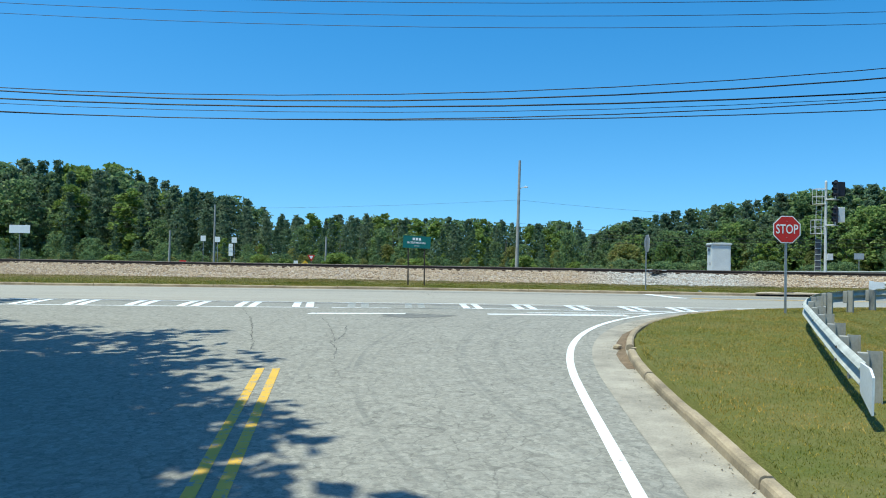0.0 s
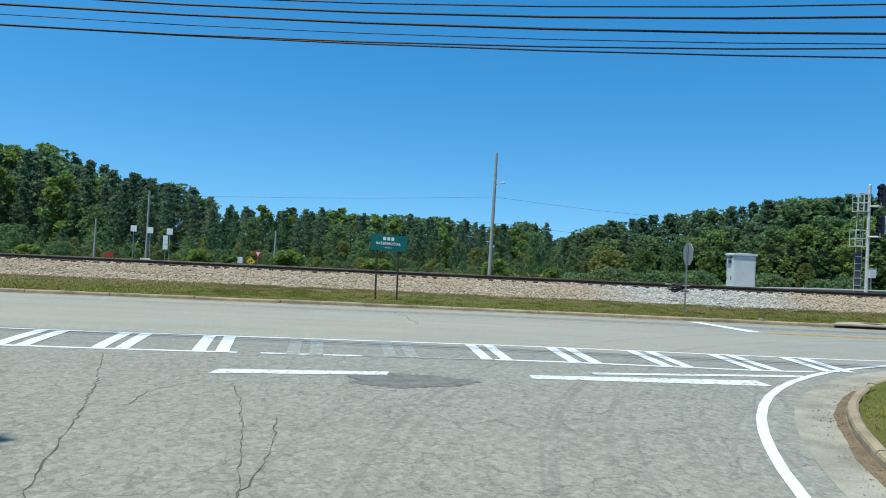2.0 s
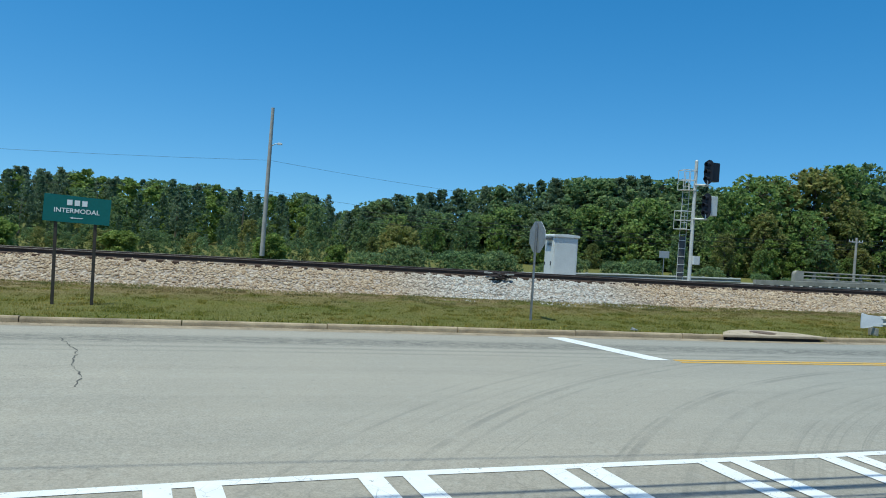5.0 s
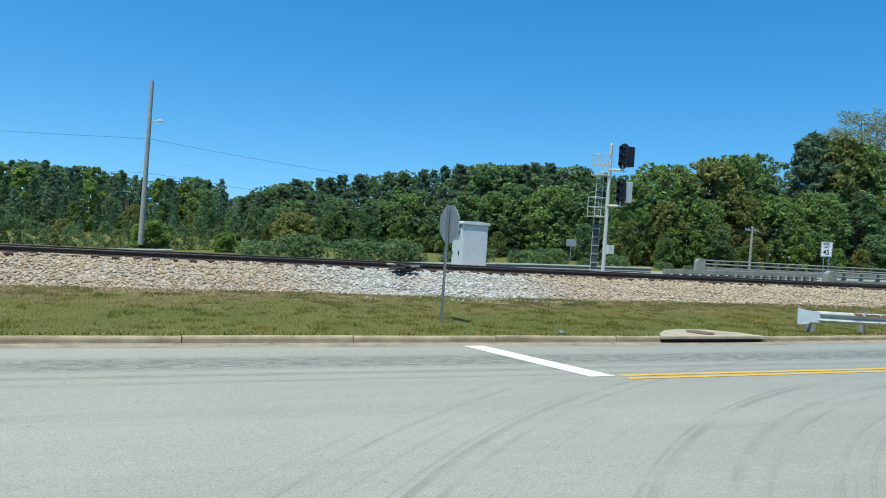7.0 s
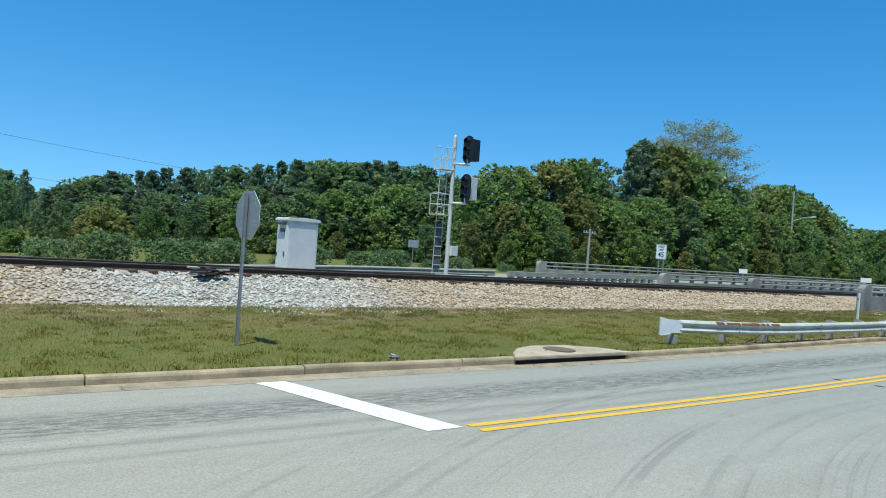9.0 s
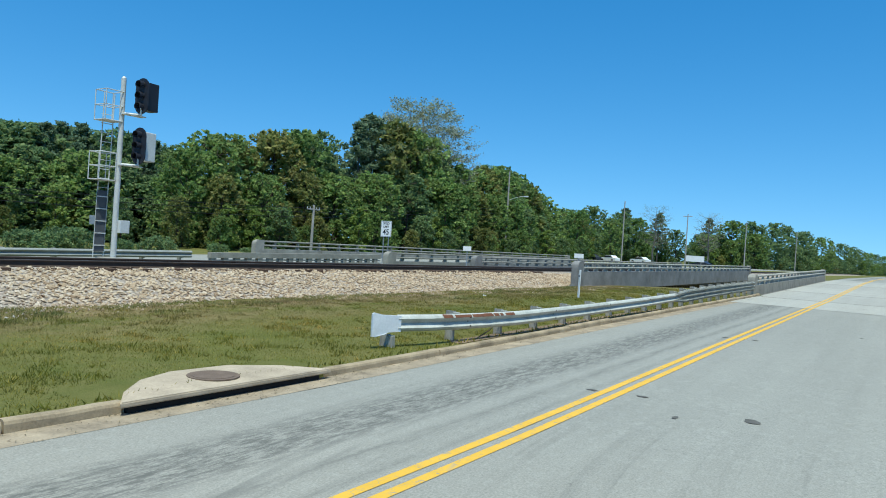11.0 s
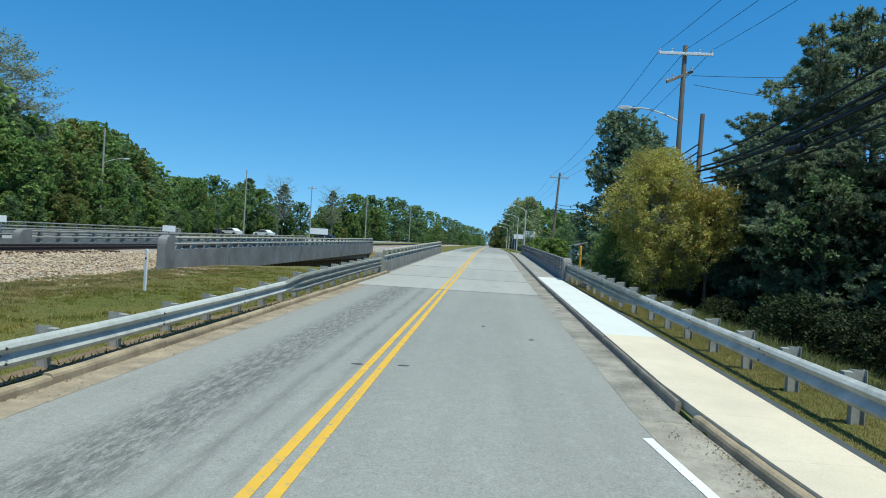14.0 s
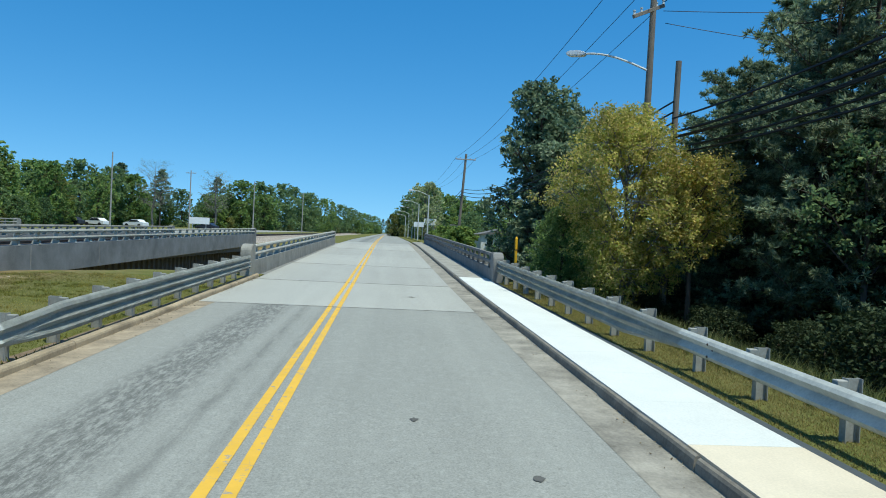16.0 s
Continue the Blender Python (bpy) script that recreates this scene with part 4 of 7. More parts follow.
xs_r = list(np.arange(18.1, 34.6, 0.75)) + list(np.arange(34.6, 36.7, 0.25)) + list(np.arange(37.2, 52.3, 1.5)) + [52.2]
posts = []
px = 18.0
while px < 52:
    p = verge_rail(px)
    posts.append((px, p.y + 0.22 if px > 19 else p.y + 0.12, p.z + 0.19 if px > 18.6 else p.z - 0.20, 0))
    px += 1.72
vr = guardrail("galvanised steel guardrail with rust streaks beside the verge kerb", [verge_rail(v) for v in xs_r if v < 34.7], posts, 1, land,
               tall=[(34.55, 0.0), (35.2, 0.3), (35.9, 0.7), (36.6, 1.0)] + [(v, 1.0) for v in np.arange(38.0, 52.3, 1.42)], line_fun=verge_rail)
bm = bmesh.new()
v = [(17.55, 32.80, 0.75), (17.60, 32.79, 0.765), (17.78, 32.73, 0.725), (18.16, 32.62, 0.70), (18.16, 32.62, 0.415), (17.90, 32.70, 0.41), (17.80, 32.72, 0.375), (17.62, 32.78, 0.335), (17.55, 32.80, 0.345)]
lo = [bm.verts.new(Vector(q) + Vector((-0.02, -0.075, 0))) for q in v]
hi = [bm.verts.new(Vector(q) + Vector((0.0, -0.03, 0))) for q in v]
fs = [bm.faces.new(lo), bm.faces.new(hi[::-1])] + [bm.faces.new((lo[i], lo[(i + 1) % 9], hi[(i + 1) % 9], hi[i])) for i in range(9)]
bmesh.ops.recalc_face_normals(bm, faces=fs)
part("end_wing", bm, M_WHITEPLATE, vr, "white flared end plate")
# rusted stretch lying on the upper edge of the beam
for r0_, r1_ in ((19.15, 19.42), (19.5, 20.0), (20.04, 20.75), (20.8, 20.98), (21.03, 21.14), (21.25, 21.62)):
    rp = [verge_rail(q) for q in np.linspace(r0_, r1_, 4)]
    bm = sweep(bmesh.new(), [(0.005, 0.150), (0.062, 0.127), (0.090, 0.090), (0.086, 0.086), (0.056, 0.122), (0.004, 0.145)], rp)
    part("rust_strip", bm, M_RUST, vr, "rusted bare steel edge")
bm = bmesh.new()
for a_, b_ in (((20.35, 32.24, 0.16), (20.95, 32.26, 0.30)), ((20.95, 32.26, 0.30), (21.28, 32.30, 0.41)), ((21.28, 32.30, 0.41), (21.62, 32.26, 0.43))):
    rod(bm, a_, b_, 0.013, 0.013, 6)
part("brace_rod", bm, M_RAIL, vr, "bent dark steel rod hanging below the rail")

# rail beside the raised walk, and round the corner into the side road
def walk_rail(x):
    y = float(np.interp(x, [12.7, 15, 18, 30, 36, 38.2, 53], [22.05, 22.55, 22.66, 22.70, 22.70, 22.86, 23.0]))
    z = float(np.interp(x, [10, 20, 31.4, 33.4, 36, 38.2, 50, 53], [0.56, 0.60, 0.71, 0.74, 0.78, 0.90, 1.12, 1.18]))
    return Vector((x, y, z))


corner = [(4.72, 6.6), (5.34, 8.56), (6.44, 11.86), (7.0, 13.5), (7.52, 15.04), (8.0, 16.2), (8.44, 17.14), (9.2, 18.5), (9.85, 19.35), (10.58, 20.09), (11.6, 21.15), (12.7, 22.05)]
cpts = [Vector((a, b, float(road_z(a, b)) + 0.57)) for a, b in corner]
epts = [walk_rail(v) for v in list(np.arange(13.6, 36, 1.2)) + [36.0]]
posts = []
px = 14.2
while px < 52.5:
    p = walk_rail(px)
    posts.append((px, p.y - 0.22, p.z + 0.21, 0))
    px += 1.80
cd = np.concatenate([[0], np.cumsum([(b - a).length for a, b in zip(cpts, cpts[1:])])])
for s in np.arange(0.9, cd[-1], 1.75):
    a, b, c = (float(np.interp(s, cd, [q[i] for q in cpts])) for i in range(3))
    a2, b2 = (float(np.interp(s + 0.2, cd, [q[i] for q in cpts])) for i in range(2))
    ang = math.degrees(math.atan2(b2 - b, a2 - a))
    nx_, ny_ = math.sin(radians(ang)), -math.cos(radians(ang))
    posts.append((a + nx_ * 0.22, b + ny_ * 0.22, c + 0.18, ang))
wr = guardrail("galvanised steel guardrail curving round the corner beside the walk", cpts + epts, posts, -1, land,
               tall=[(35.95, 0.0), (36.7, 0.3), (37.5, 0.7), (38.2, 1.0)] + [(v, 1.0) for v in np.arange(39.7, 53.1, 1.66)], line_fun=walk_rail)
bm = bmesh.new()
o = [(0, -0.17), (-0.12, -0.20), (-0.75, -0.30), (-0.80, 0.10), (-0.6, 0.17), (0, 0.16)]
d = (cpts[1] - cpts[0]).normalized()
ang = math.degrees(math.atan2(d.y, d.x))
prism(bm, [(a, b) for a, b in o], -0.012, 0.012, pose(cpts[0].x - d.x * 0.0 - 0.05, cpts[0].y + 0.02, cpts[0].z, 0, 0, ang))
part("end_wing", bm, M_WHITEPLATE, wr, "pale flared end plate")

# ---- road bridge ----
deck = thing("road_bridge", "concrete road bridge with railed parapets over a gully", "bridge", kind="structure")
for k, (xa, xb, m_) in enumerate(((43.5, 51.2, M_DECK), (51.25, 61.5, M_DECK2), (61.55, 72.0, M_DECK), (72.05, 82.5, M_DECK2), (82.55, 94.0, M_DECK), (94.05, 104, M_DECK2))):
    v, f = [], []
    n = 5
    for x_ in np.linspace(xa, xb, n):
        for y_ in (KERB_S + 0.56, KERB_N - 0.02):
            v.append((x_, y_, float(road_z(x_, y_)) + 0.008))
    f = [(2 * i, 2 * i + 2, 2 * i + 3, 2 * i + 1) for i in range(n - 1)]
    sheet("deck_slab", v, f, m_, deck)
for x_ in (51.22, 61.52, 82.52):
    bm = bmesh.new()
    box(bm, x_, (KERB_S + KERB_N) / 2 + 0.27, float(road_z(x_, 28)) - 0.012, 0.06, KERB_N - KERB_S - 0.60, 0.05)
    part("expansion_joint", bm, M_CRACK, deck, "dark sealed joint across the road")
bm = bmesh.new()
prism(bm, [(53, -0.75), (93, -0.2), (100, -0.2), (100, 0.85), (93, 0.80), (53, 0.24)], 22.75, 32.55)
part("girder", bm, M_OLDCON, deck)


def parapet(name, label, x0, x1, y, zf, wall_h, top_h, side, spacing, mats, group, rails=2, end=True):
    """A concrete wall with slanted posts and rails on top; zf(x): its foot."""
    root = thing(name, label, "parapet", group)
    n = max(2, int((x1 - x0) / 6))
    xs_ = np.linspace(x0, x1, n + 1)
    for a, b in zip(xs_, xs_[1:]):
        bm = bmesh.new()
        prism(bm, [(a + 0.01, zf(a) - 0.55), (b - 0.01, zf(b) - 0.55), (b - 0.01, zf(b) + wall_h), (a + 0.01, zf(a) + wall_h)], y - 0.15, y + 0.15)
        bmesh.ops.bevel(bm, geom=list(bm.edges), offset=0.02, segments=1, affect="EDGES")
        part("wall_panel", bm, mats[0], root)
    h = top_h - wall_h
    for x_ in np.arange(x0 + spacing / 2, x1, spacing):
        bm = bmesh.new()
        z = zf(x_) + wall_h
        o = [(-0.16, -0.02), (0.16, -0.02), (0.09, h * 0.55), (0.12, h - 0.02), (0.02, h - 0.02), (-0.04, h * 0.5)]
        prism(bm, [(a * side, b) for a, b in o], -0.08, 0.08, pose(x_, y, z, 0, 0, 90))
        part("post", bm, mats[1], root)
    for k in range(rails):
        dz = h - 0.05 - k * h * 0.5
        pr = [(-0.07, -0.055), (0.07, -0.055), (0.09, 0.0), (0.07, 0.055), (-0.07, 0.055)]
        pts = [(x_, y + side * 0.10, zf(x_) + wall_h + dz) for x_ in xs_]
        part("rail", sweep(bmesh.new(), pr, pts), mats[1], root)
    if end:
        for x_ in (x0 - 0.45, x1 + 0.45):
            bm = bmesh.new()
            t = top_h + 0.05
            o = [(-0.45, -0.6), (0.45, -0.6), (0.45, t * 0.98), (0.30, t), (-0.05, t), (-0.28, t * 0.95), (-0.42, t * 0.84), (-0.45, t * 0.7)]
            if x_ > x1:
                o = [(-a, b) for a, b in o]
            prism(bm, [(a + x_, b + zf(x_)) for a, b in o], y - 0.20, y + 0.20)
            bmesh.ops.bevel(bm, geom=list(bm.edges), offset=0.025, segments=2, affect="EDGES")
            part("end_pier", bm, mats[0], root)
    return root


rz_ = lambda x_: float(grade(x_))
parapet("parapet", "weathered grey concrete bridge parapet with two pale rails", 53.2, 94, 32.45, rz_, 0.55, 1.12, -1, 1.9, (M_OLDCON2, M_PALEPOST), "bridge parapets")
# darker concrete than the north parapet: its shade is put into the colour
parapet("parapet", "concrete bridge parapet, shaded side in darker concrete, with two rails", 53.6, 106, 23.0, rz_, 0.62, 1.22, 1, 1.9, (M_OLDCON, M_OLDCON), "bridge parapets")

# ---- railway ----
def bed_height(x_, y_):
    prof = np.interp(y_, [40.4, 41.0, 42.8, 43.3, 43.6, 46.7, 48.9, 49.4], [0.02, 0.16, 0.64, 0.71, 0.785, 0.77, 0.16, 0.0])
    return prof + 0.03 * np.sin(x_ * 1.7 + y_ * 2.3) * np.cos(x_ * 0.61 - y_ * 3.1)


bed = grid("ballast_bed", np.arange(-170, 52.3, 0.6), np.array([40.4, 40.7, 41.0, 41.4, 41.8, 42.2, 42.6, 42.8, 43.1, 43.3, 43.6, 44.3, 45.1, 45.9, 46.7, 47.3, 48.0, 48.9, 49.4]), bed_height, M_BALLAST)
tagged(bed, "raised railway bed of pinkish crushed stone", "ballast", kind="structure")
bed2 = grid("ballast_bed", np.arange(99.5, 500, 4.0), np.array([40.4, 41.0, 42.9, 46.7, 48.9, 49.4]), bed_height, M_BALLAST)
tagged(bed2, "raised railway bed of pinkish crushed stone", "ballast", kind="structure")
RAIL_P = [(-0.07, 0.0), (0.07, 0.0), (0.07, 0.015), (0.012, 0.035), (0.012, 0.125), (0.036, 0.135), (0.036, 0.165), (0.028, 0.172), (-0.028, 0.172), (-0.036, 0.165), (-0.036, 0.135), (-0.012, 0.125), (-0.012, 0.035), (-0.07, 0.015)]
track = thing("railway_track", "single railway track of rusty rails on dark timber ties", "railway track", kind="structure")
for y_ in (43.98, 45.48):
    rl = part("rail", sweep(bmesh.new(), RAIL_P, [(-170, y_, 0.79), (0, y_, 0.79), (46, y_, 0.80), (110, y_, 0.86), (500, y_, 0.9)]), M_RAIL, track)
    bm = sweep(bmesh.new(), [(-0.027, 0.0), (0.027, 0.0), (0.024, 0.004), (-0.024, 0.004)], [(-170, y_, 0.9625), (0, y_, 0.9625), (46, y_, 0.9725), (110, y_, 1.0325), (500, y_, 1.0725)])
    part("rail_head", bm, M_RAILTOP, rl, "polished running surface")
bm = box(bmesh.new(), 0, 0, 0, 0.22, 2.75, 0.20, None, 0.012)
tie_me = bpy.data.meshes.new("tie")
bm.to_mesh(tie_me)
bm.free()
tie_me.materials.append(M_TIE)
rng = random.Random(3)
for k in range(150):
    x_ = -36 + k * 0.56
    ob = new("tie", tie_me)
    ob.parent = track
    ob.matrix_basis = pose(x_ + rng.uniform(-0.04, 0.04), 44.73 + rng.uniform(-0.09, 0.09), 0.705 + rng.uniform(-0.012, 0.012), 0, 0, rng.uniform(-1.5, 1.5))
bm = bmesh.new()
for k in range(220):
    box(bm, -38 - k * 0.56, 44.73 + rng.uniform(-0.08, 0.08), 0.705, 0.22, 2.75, 0.20)
tagged(part("more_ties", bm, M_TIE, track), kind="stuff")


def scatter_stones(name, n, area, size, seed):
    """Loose angular stones, joined."""
    r = np.random.default_rng(seed)
    base = np.array([(1, 0, 0), (-1, 0, 0), (0, 1, 0), (0, -1, 0), (0, 0, 1), (0, 0, -1)], float)
    tri = np.array([(0, 2, 4), (2, 1, 4), (1, 3, 4), (3, 0, 4), (2, 0, 5), (1, 2, 5), (3, 1, 5), (0, 3, 5)])
    x_ = r.uniform(area[0], area[1], n)
    y_ = area[2] + (area[3] - area[2]) * r.random(n)
    z_ = bed_height(x_, y_)
    s = r.uniform(*size, n)
    v = base[None] * r.uniform(0.6, 1.25, (n, 6, 1)) * s[:, None, None] * np.array([1.1, 0.9, 0.7])
    a = r.uniform(0, 6.28, n)
    c, sn = np.cos(a)[:, None], np.sin(a)[:, None]
    vx, vy = v[..., 0] * c - v[..., 1] * sn, v[..., 0] * sn + v[..., 1] * c
    vz = v[..., 2] + vx * r.uniform(-0.5, 0.5, (n, 1))
    pts = np.stack([vx + x_[:, None], vy + y_[:, None], vz + z_[:, None] + s[:, None] * 0.25], -1).reshape(-1, 3)
    faces = (tri[None] + 6 * np.arange(n)[:, None, None]).reshape(-1, 3)
    return sheet(name, pts.tolist(), faces.tolist(), M_STONE)


tagged(scatter_stones("ballast_stones", 27000, (-34, 46.0, 40.6, 43.55), (0.030, 0.080), 4), "loose pinkish and pale grey crushed stones", "ballast", kind="stuff")
tagged(scatter_stones("ballast_stones", 2600, (-30, 46, 39.9, 40.8), (0.03, 0.08), 5), "stray crushed stones in the grass edge", "ballast", kind="stuff")

tagged(scatter_stones("ballast_stones", 1900, (46.0, 51.8, 41.05, 43.25), (0.030, 0.080), 6), "loose pinkish and pale grey crushed stones", "ballast", kind="stuff")

# railway bridge
pf = lambda x_: float(np.interp(x_, [46, 100], [0.42, 0.76]))
parapet("parapet", "old dark grey concrete railway bridge wall with posts and rails", 47.0, 99.0, 40.75, pf, 0.61, 1.16, -1, 1.6, (M_MIDCON, M_PALEPOST), "bridge parapets", 2)
parapet("parapet", "far concrete railway bridge wall with posts and rails", 49.35, 99.0, 48.80, lambda x_: pf(x_) - 0.16, 0.58, 1.16, -1, 1.6, (M_OLDCON, M_OLDCON2), "bridge parapets", 2)
rbd = thing("railway_bridge", "concrete railway bridge floor with ribbed steel girders beneath", "bridge", kind="structure")
bm = bmesh.new()
prism(bm, [(57, 0.02), (99, -0.30), (99, 0.66), (52, 0.60), (52, 0.10)], 40.9, 48.6)
part("floor_slab", bm, M_OLDCON, rbd)
bm = bmesh.new()
box(bm, 80, 41.7, -0.9, 42, 0.08, 1.5)
for x_ in np.arange(60, 100, 0.9):
    box(bm, x_, 41.6, -0.9, 0.10, 0.18, 1.5)
part("girder", bm, M_GIRDER, rbd, "dark ribbed steel girder")
bm = bmesh.new()
for xa, xb in ((55.5, 57.0), (98.2, 100.2)):
    box(bm, (xa + xb) / 2, 44.7, -2.4, xb - xa, 8.0, 5.2)
part("abutment", bm, M_OLDCON, rbd)


# ---- signs ----
def octagon(r):
    return [(r * math.cos(radians(22.5 + 45 * k)) / math.cos(radians(22.5)), r * math.sin(radians(22.5 + 45 * k)) / math.cos(radians(22.5))) for k in range(8)]


def channel_post(root, x_, y_, z0, z1, material, lean=0.0, w=0.05):
    bm = bmesh.new()
    m = pose(x_, y_, z0, 0, lean, 0)
    box(bm, 0, 0, (z1 - z0) / 2, w, 0.012, z1 - z0, m)
    for e in (-1, 1):
        box(bm, e * w / 2, 0.018, (z1 - z0) / 2, 0.008, 0.036, z1 - z0, m)
    return part("post", bm, material, root)


def stop_sign(label, x_, y_, z, rz, r, post_mat, z0, lean=0.0):
    root = thing("stop_sign", label, "stop sign", "stop signs", at=(x_, y_, 0), rz=rz)
    channel_post(root, 0, 0.03, z0, z + r * 0.9, post_mat, lean)
    face = part("face", prism(bmesh.new(), [(a, b + z) for a, b in octagon(r)], -0.004, 0.004), M_SIGNWHITE, root, "white octagonal rim with an aluminium back")
    face.data.materials.append(M_SIGNBACK)
    for p in face.data.polygons:
        if p.normal.y > 0.5:
            p.material_index = 1
    part("red_field", prism(bmesh.new(), [(a, b + z) for a, b in octagon(r * 0.93)], -0.0065, -0.0045), M_RED, face, "red reflective field")
    text_mesh("lettering", "STOP", r * 0.68, M_SIGNWHITE, face, pose(0, -0.009, z, 90, 0, 0), "white letters STOP", 0.72)
    bm = bmesh.new()
    for dz in (-0.25, 0.25):
        rod(bm, (0, -0.012, z + dz * r * 2.4), (0, 0.03, z + dz * r * 2.4), 0.012, 0.012, 6)
    part("bolts", bm, M_SIGNBACK, root)
    return root


stop_sign("red octagonal stop sign on a steel post in the grass", 8.67, 19.2, 2.465, 4, 0.385, M_SIGNBACK, -0.2)
stop_sign("octagonal stop sign seen from its bare aluminium back", 7.8, 34.1, 2.36, 96, 0.42, M_SIGNBACK, -0.1)

yard = thing("direction_sign", "teal railway yard sign with white lettering on two dark posts", "sign", at=(-3.53, 34.4, 0), rz=3)
for px in (-0.41, 0.41):
    channel_post(yard, px, 0.02, -0.1, 2.45, M_STEELPOST, -0.5, 0.06)
board = part("board", prism(bmesh.new(), [(-0.70, 1.99), (0.69, 1.95), (0.71, 2.55), (-0.68, 2.61)], -0.012, 0.0), M_TEAL, yard, "teal painted board")
bm = bmesh.new()
for k, px in enumerate((-0.155, 0.0, 0.155)):
    box(bm, px, -0.016, 2.43 - 0.006 * k, 0.11, 0.004, 0.125)
part("mark_bars", bm, M_SIGNWHITE, board, "white bars of an initials mark")
text_mesh("lettering", "INTERMODAL", 0.105, M_SIGNWHITE, board, pose(0.0, -0.016, 2.235, 90, 1.5, 0), "white letters INTERMODAL", 1.05)
bm = bmesh.new()
prism(bm, [(-0.14, 2.08), (-0.08, 2.055), (-0.08, 2.07), (0.13, 2.068), (0.13, 2.086), (-0.08, 2.09), (-0.08, 2.105)], -0.017, -0.013)
part("arrow", bm, M_SIGNWHITE, board, "small white arrow")

sl = thing("speed_limit_sign", "white speed limit sign with black numerals on a steel post", "sign", at=(45.1, 53.5, 0), rz=-90)
channel_post(sl, -0.2, 0.03, 0.3, 3.25, M_SIGNBACK)
channel_post(sl, 0.2, 0.03, 0.3, 3.25, M_SIGNBACK)
sb = part("board", box(bmesh.new(), 0, 0, 2.85, 0.86, 0.012, 1.02, None, 0.004), M_SIGNWHITE, sl)
bm = bmesh.new()
for cx, cz, sx, sz in ((0, 3.33, 0.80, 0.015), (0, 2.37, 0.80, 0.015), (-0.40, 2.85, 0.015, 0.96), (0.40, 2.85, 0.015, 0.96)):
    box(bm, cx, -0.008, cz, sx, 0.003, sz)
part("border", bm, M_BLACK, sb)
text_mesh("lettering", "SPEED", 0.14, M_BLACK, sb, pose(0, -0.010, 3.2, 90, 0, 0), "black word SPEED")
text_mesh("lettering", "LIMIT", 0.14, M_BLACK, sb, pose(0, -0.010, 2.99, 90, 0, 0), "black word LIMIT")
text_mesh("lettering", "45", 0.36, M_BLACK, sb, pose(0, -0.010, 2.64, 90, 0, 0), "black numerals 45")


def plate_sign(label, x_, y_, z, w, h, rz, z0, face=M_SIGNBACK, group="small plate signs", round_=False):
    root = thing("plate_sign", label, "sign", group, at=(x_, y_, 0), rz=rz)
    channel_post(root, 0, 0.03, z0, z + h * 0.4, M_SIGNBACK)
    bm = bmesh.new()
    if round_:
        rod(bm, (0, -0.006, z), (0, 0.006, z), w / 2, w / 2, 24)
    else:
        box(bm, 0, 0, z, w, 0.012, h, None, 0.004)
    part("plate", bm, face, root)
    return root


plate_sign("back of a small rectangular sign beside the highway", 33.2, 66.5, 2.2, 0.8, 0.55, -20, 0.3)
plate_sign("pale rectangular sign near the bridge end", 47.6, 41.15, 1.91, 0.54, 0.27, -70, 0.5, M_SIGNWHITE)
plate_sign("small white sign between the railway track and a parapet", 45.6, 47.6, 1.92, 0.50, 0.28, -70, 0.4, M_SIGNWHITE)
plate_sign("wide white blank sign on one post beside the highway", -56, 80, 4.1, 2.6, 0.95, 0, 0.2, M_SIGNWHITE)
plate_sign("round pale sign on a post beside the highway", -60.5, 80, 2.7, 0.9, 0.9, 0, 0.2, M_SIGNWHITE, round_=True)
for x_, z_ in ((-33.6, 3.3), (-31.9, 3.2), (-29.9, 3.15)):
    plate_sign("small white square sign beside the highway", x_, 80, z_, 0.62, 0.62, 0, 0.2, M_SIGNWHITE)
shield = thing("route_sign", "post with stacked blue and white route markers", "sign", at=(-30.3, 80, 0))
channel_post(shield, 0, 0.03, -1.2, 2.7, M_SIGNBACK)
for z_ in (2.5, 2.02, 1.54):
    part("marker", box(bmesh.new(), 0, 0, z_, 0.5, 0.012, 0.45, None, 0.003), M_SIGNWHITE, shield)
dia = thing("warning_sign", "yellow diamond warning sign on a steel post", "sign", at=(-21.5, 80, 0))
channel_post(dia, 0, 0.03, -1.2, 0.9, M_SIGNBACK)
pl = part("plate", prism(bmesh.new(), [(0, 0.02), (0.46, 0.48), (0, 0.94), (-0.46, 0.48)], -0.01, 0), M_YSIGN, dia, "yellow diamond plate")
bm = bmesh.new()
prism(bm, [(-0.20, 0.32), (-0.12, 0.32), (-0.12, 0.50), (0.06, 0.50), (0.06, 0.42), (0.22, 0.54), (0.06, 0.66), (0.06, 0.58), (-0.20, 0.58)], -0.014, -0.011)
part("arrow", bm, M_BLACK, pl, "black turn arrow")
yd = thing("yield_sign", "white and red triangular yield sign on a steel post", "sign", at=(-21.2, 81.5, 0))
channel_post(yd, 0, 0.03, -1.2, 1.4, M_SIGNBACK)
pl = part("plate", prism(bmesh.new(), [(0, 0.80), (0.46, 1.56), (-0.46, 1.56)], -0.01, 0), M_RED, yd, "red triangular rim")
part("field", prism(bmesh.new(), [(0, 1.05), (0.25, 1.46), (-0.25, 1.46)], -0.014, -0.011), M_SIGNWHITE, pl, "white field")
plate_sign("small white sign on a low post beside the highway", -22.6, 80, 0.58, 0.5, 0.62, 0, -1.2, M_SIGNWHITE)
plate_sign("low wide white board beside the highway", -32.3, 80, 0.1, 1.0, 0.5, 0, -1.2, M_SIGNWHITE)
plate_sign("low red and white board beside the highway", -36.0, 80, 0.5, 0.85, 0.45, 0, -1.2, M_RED)

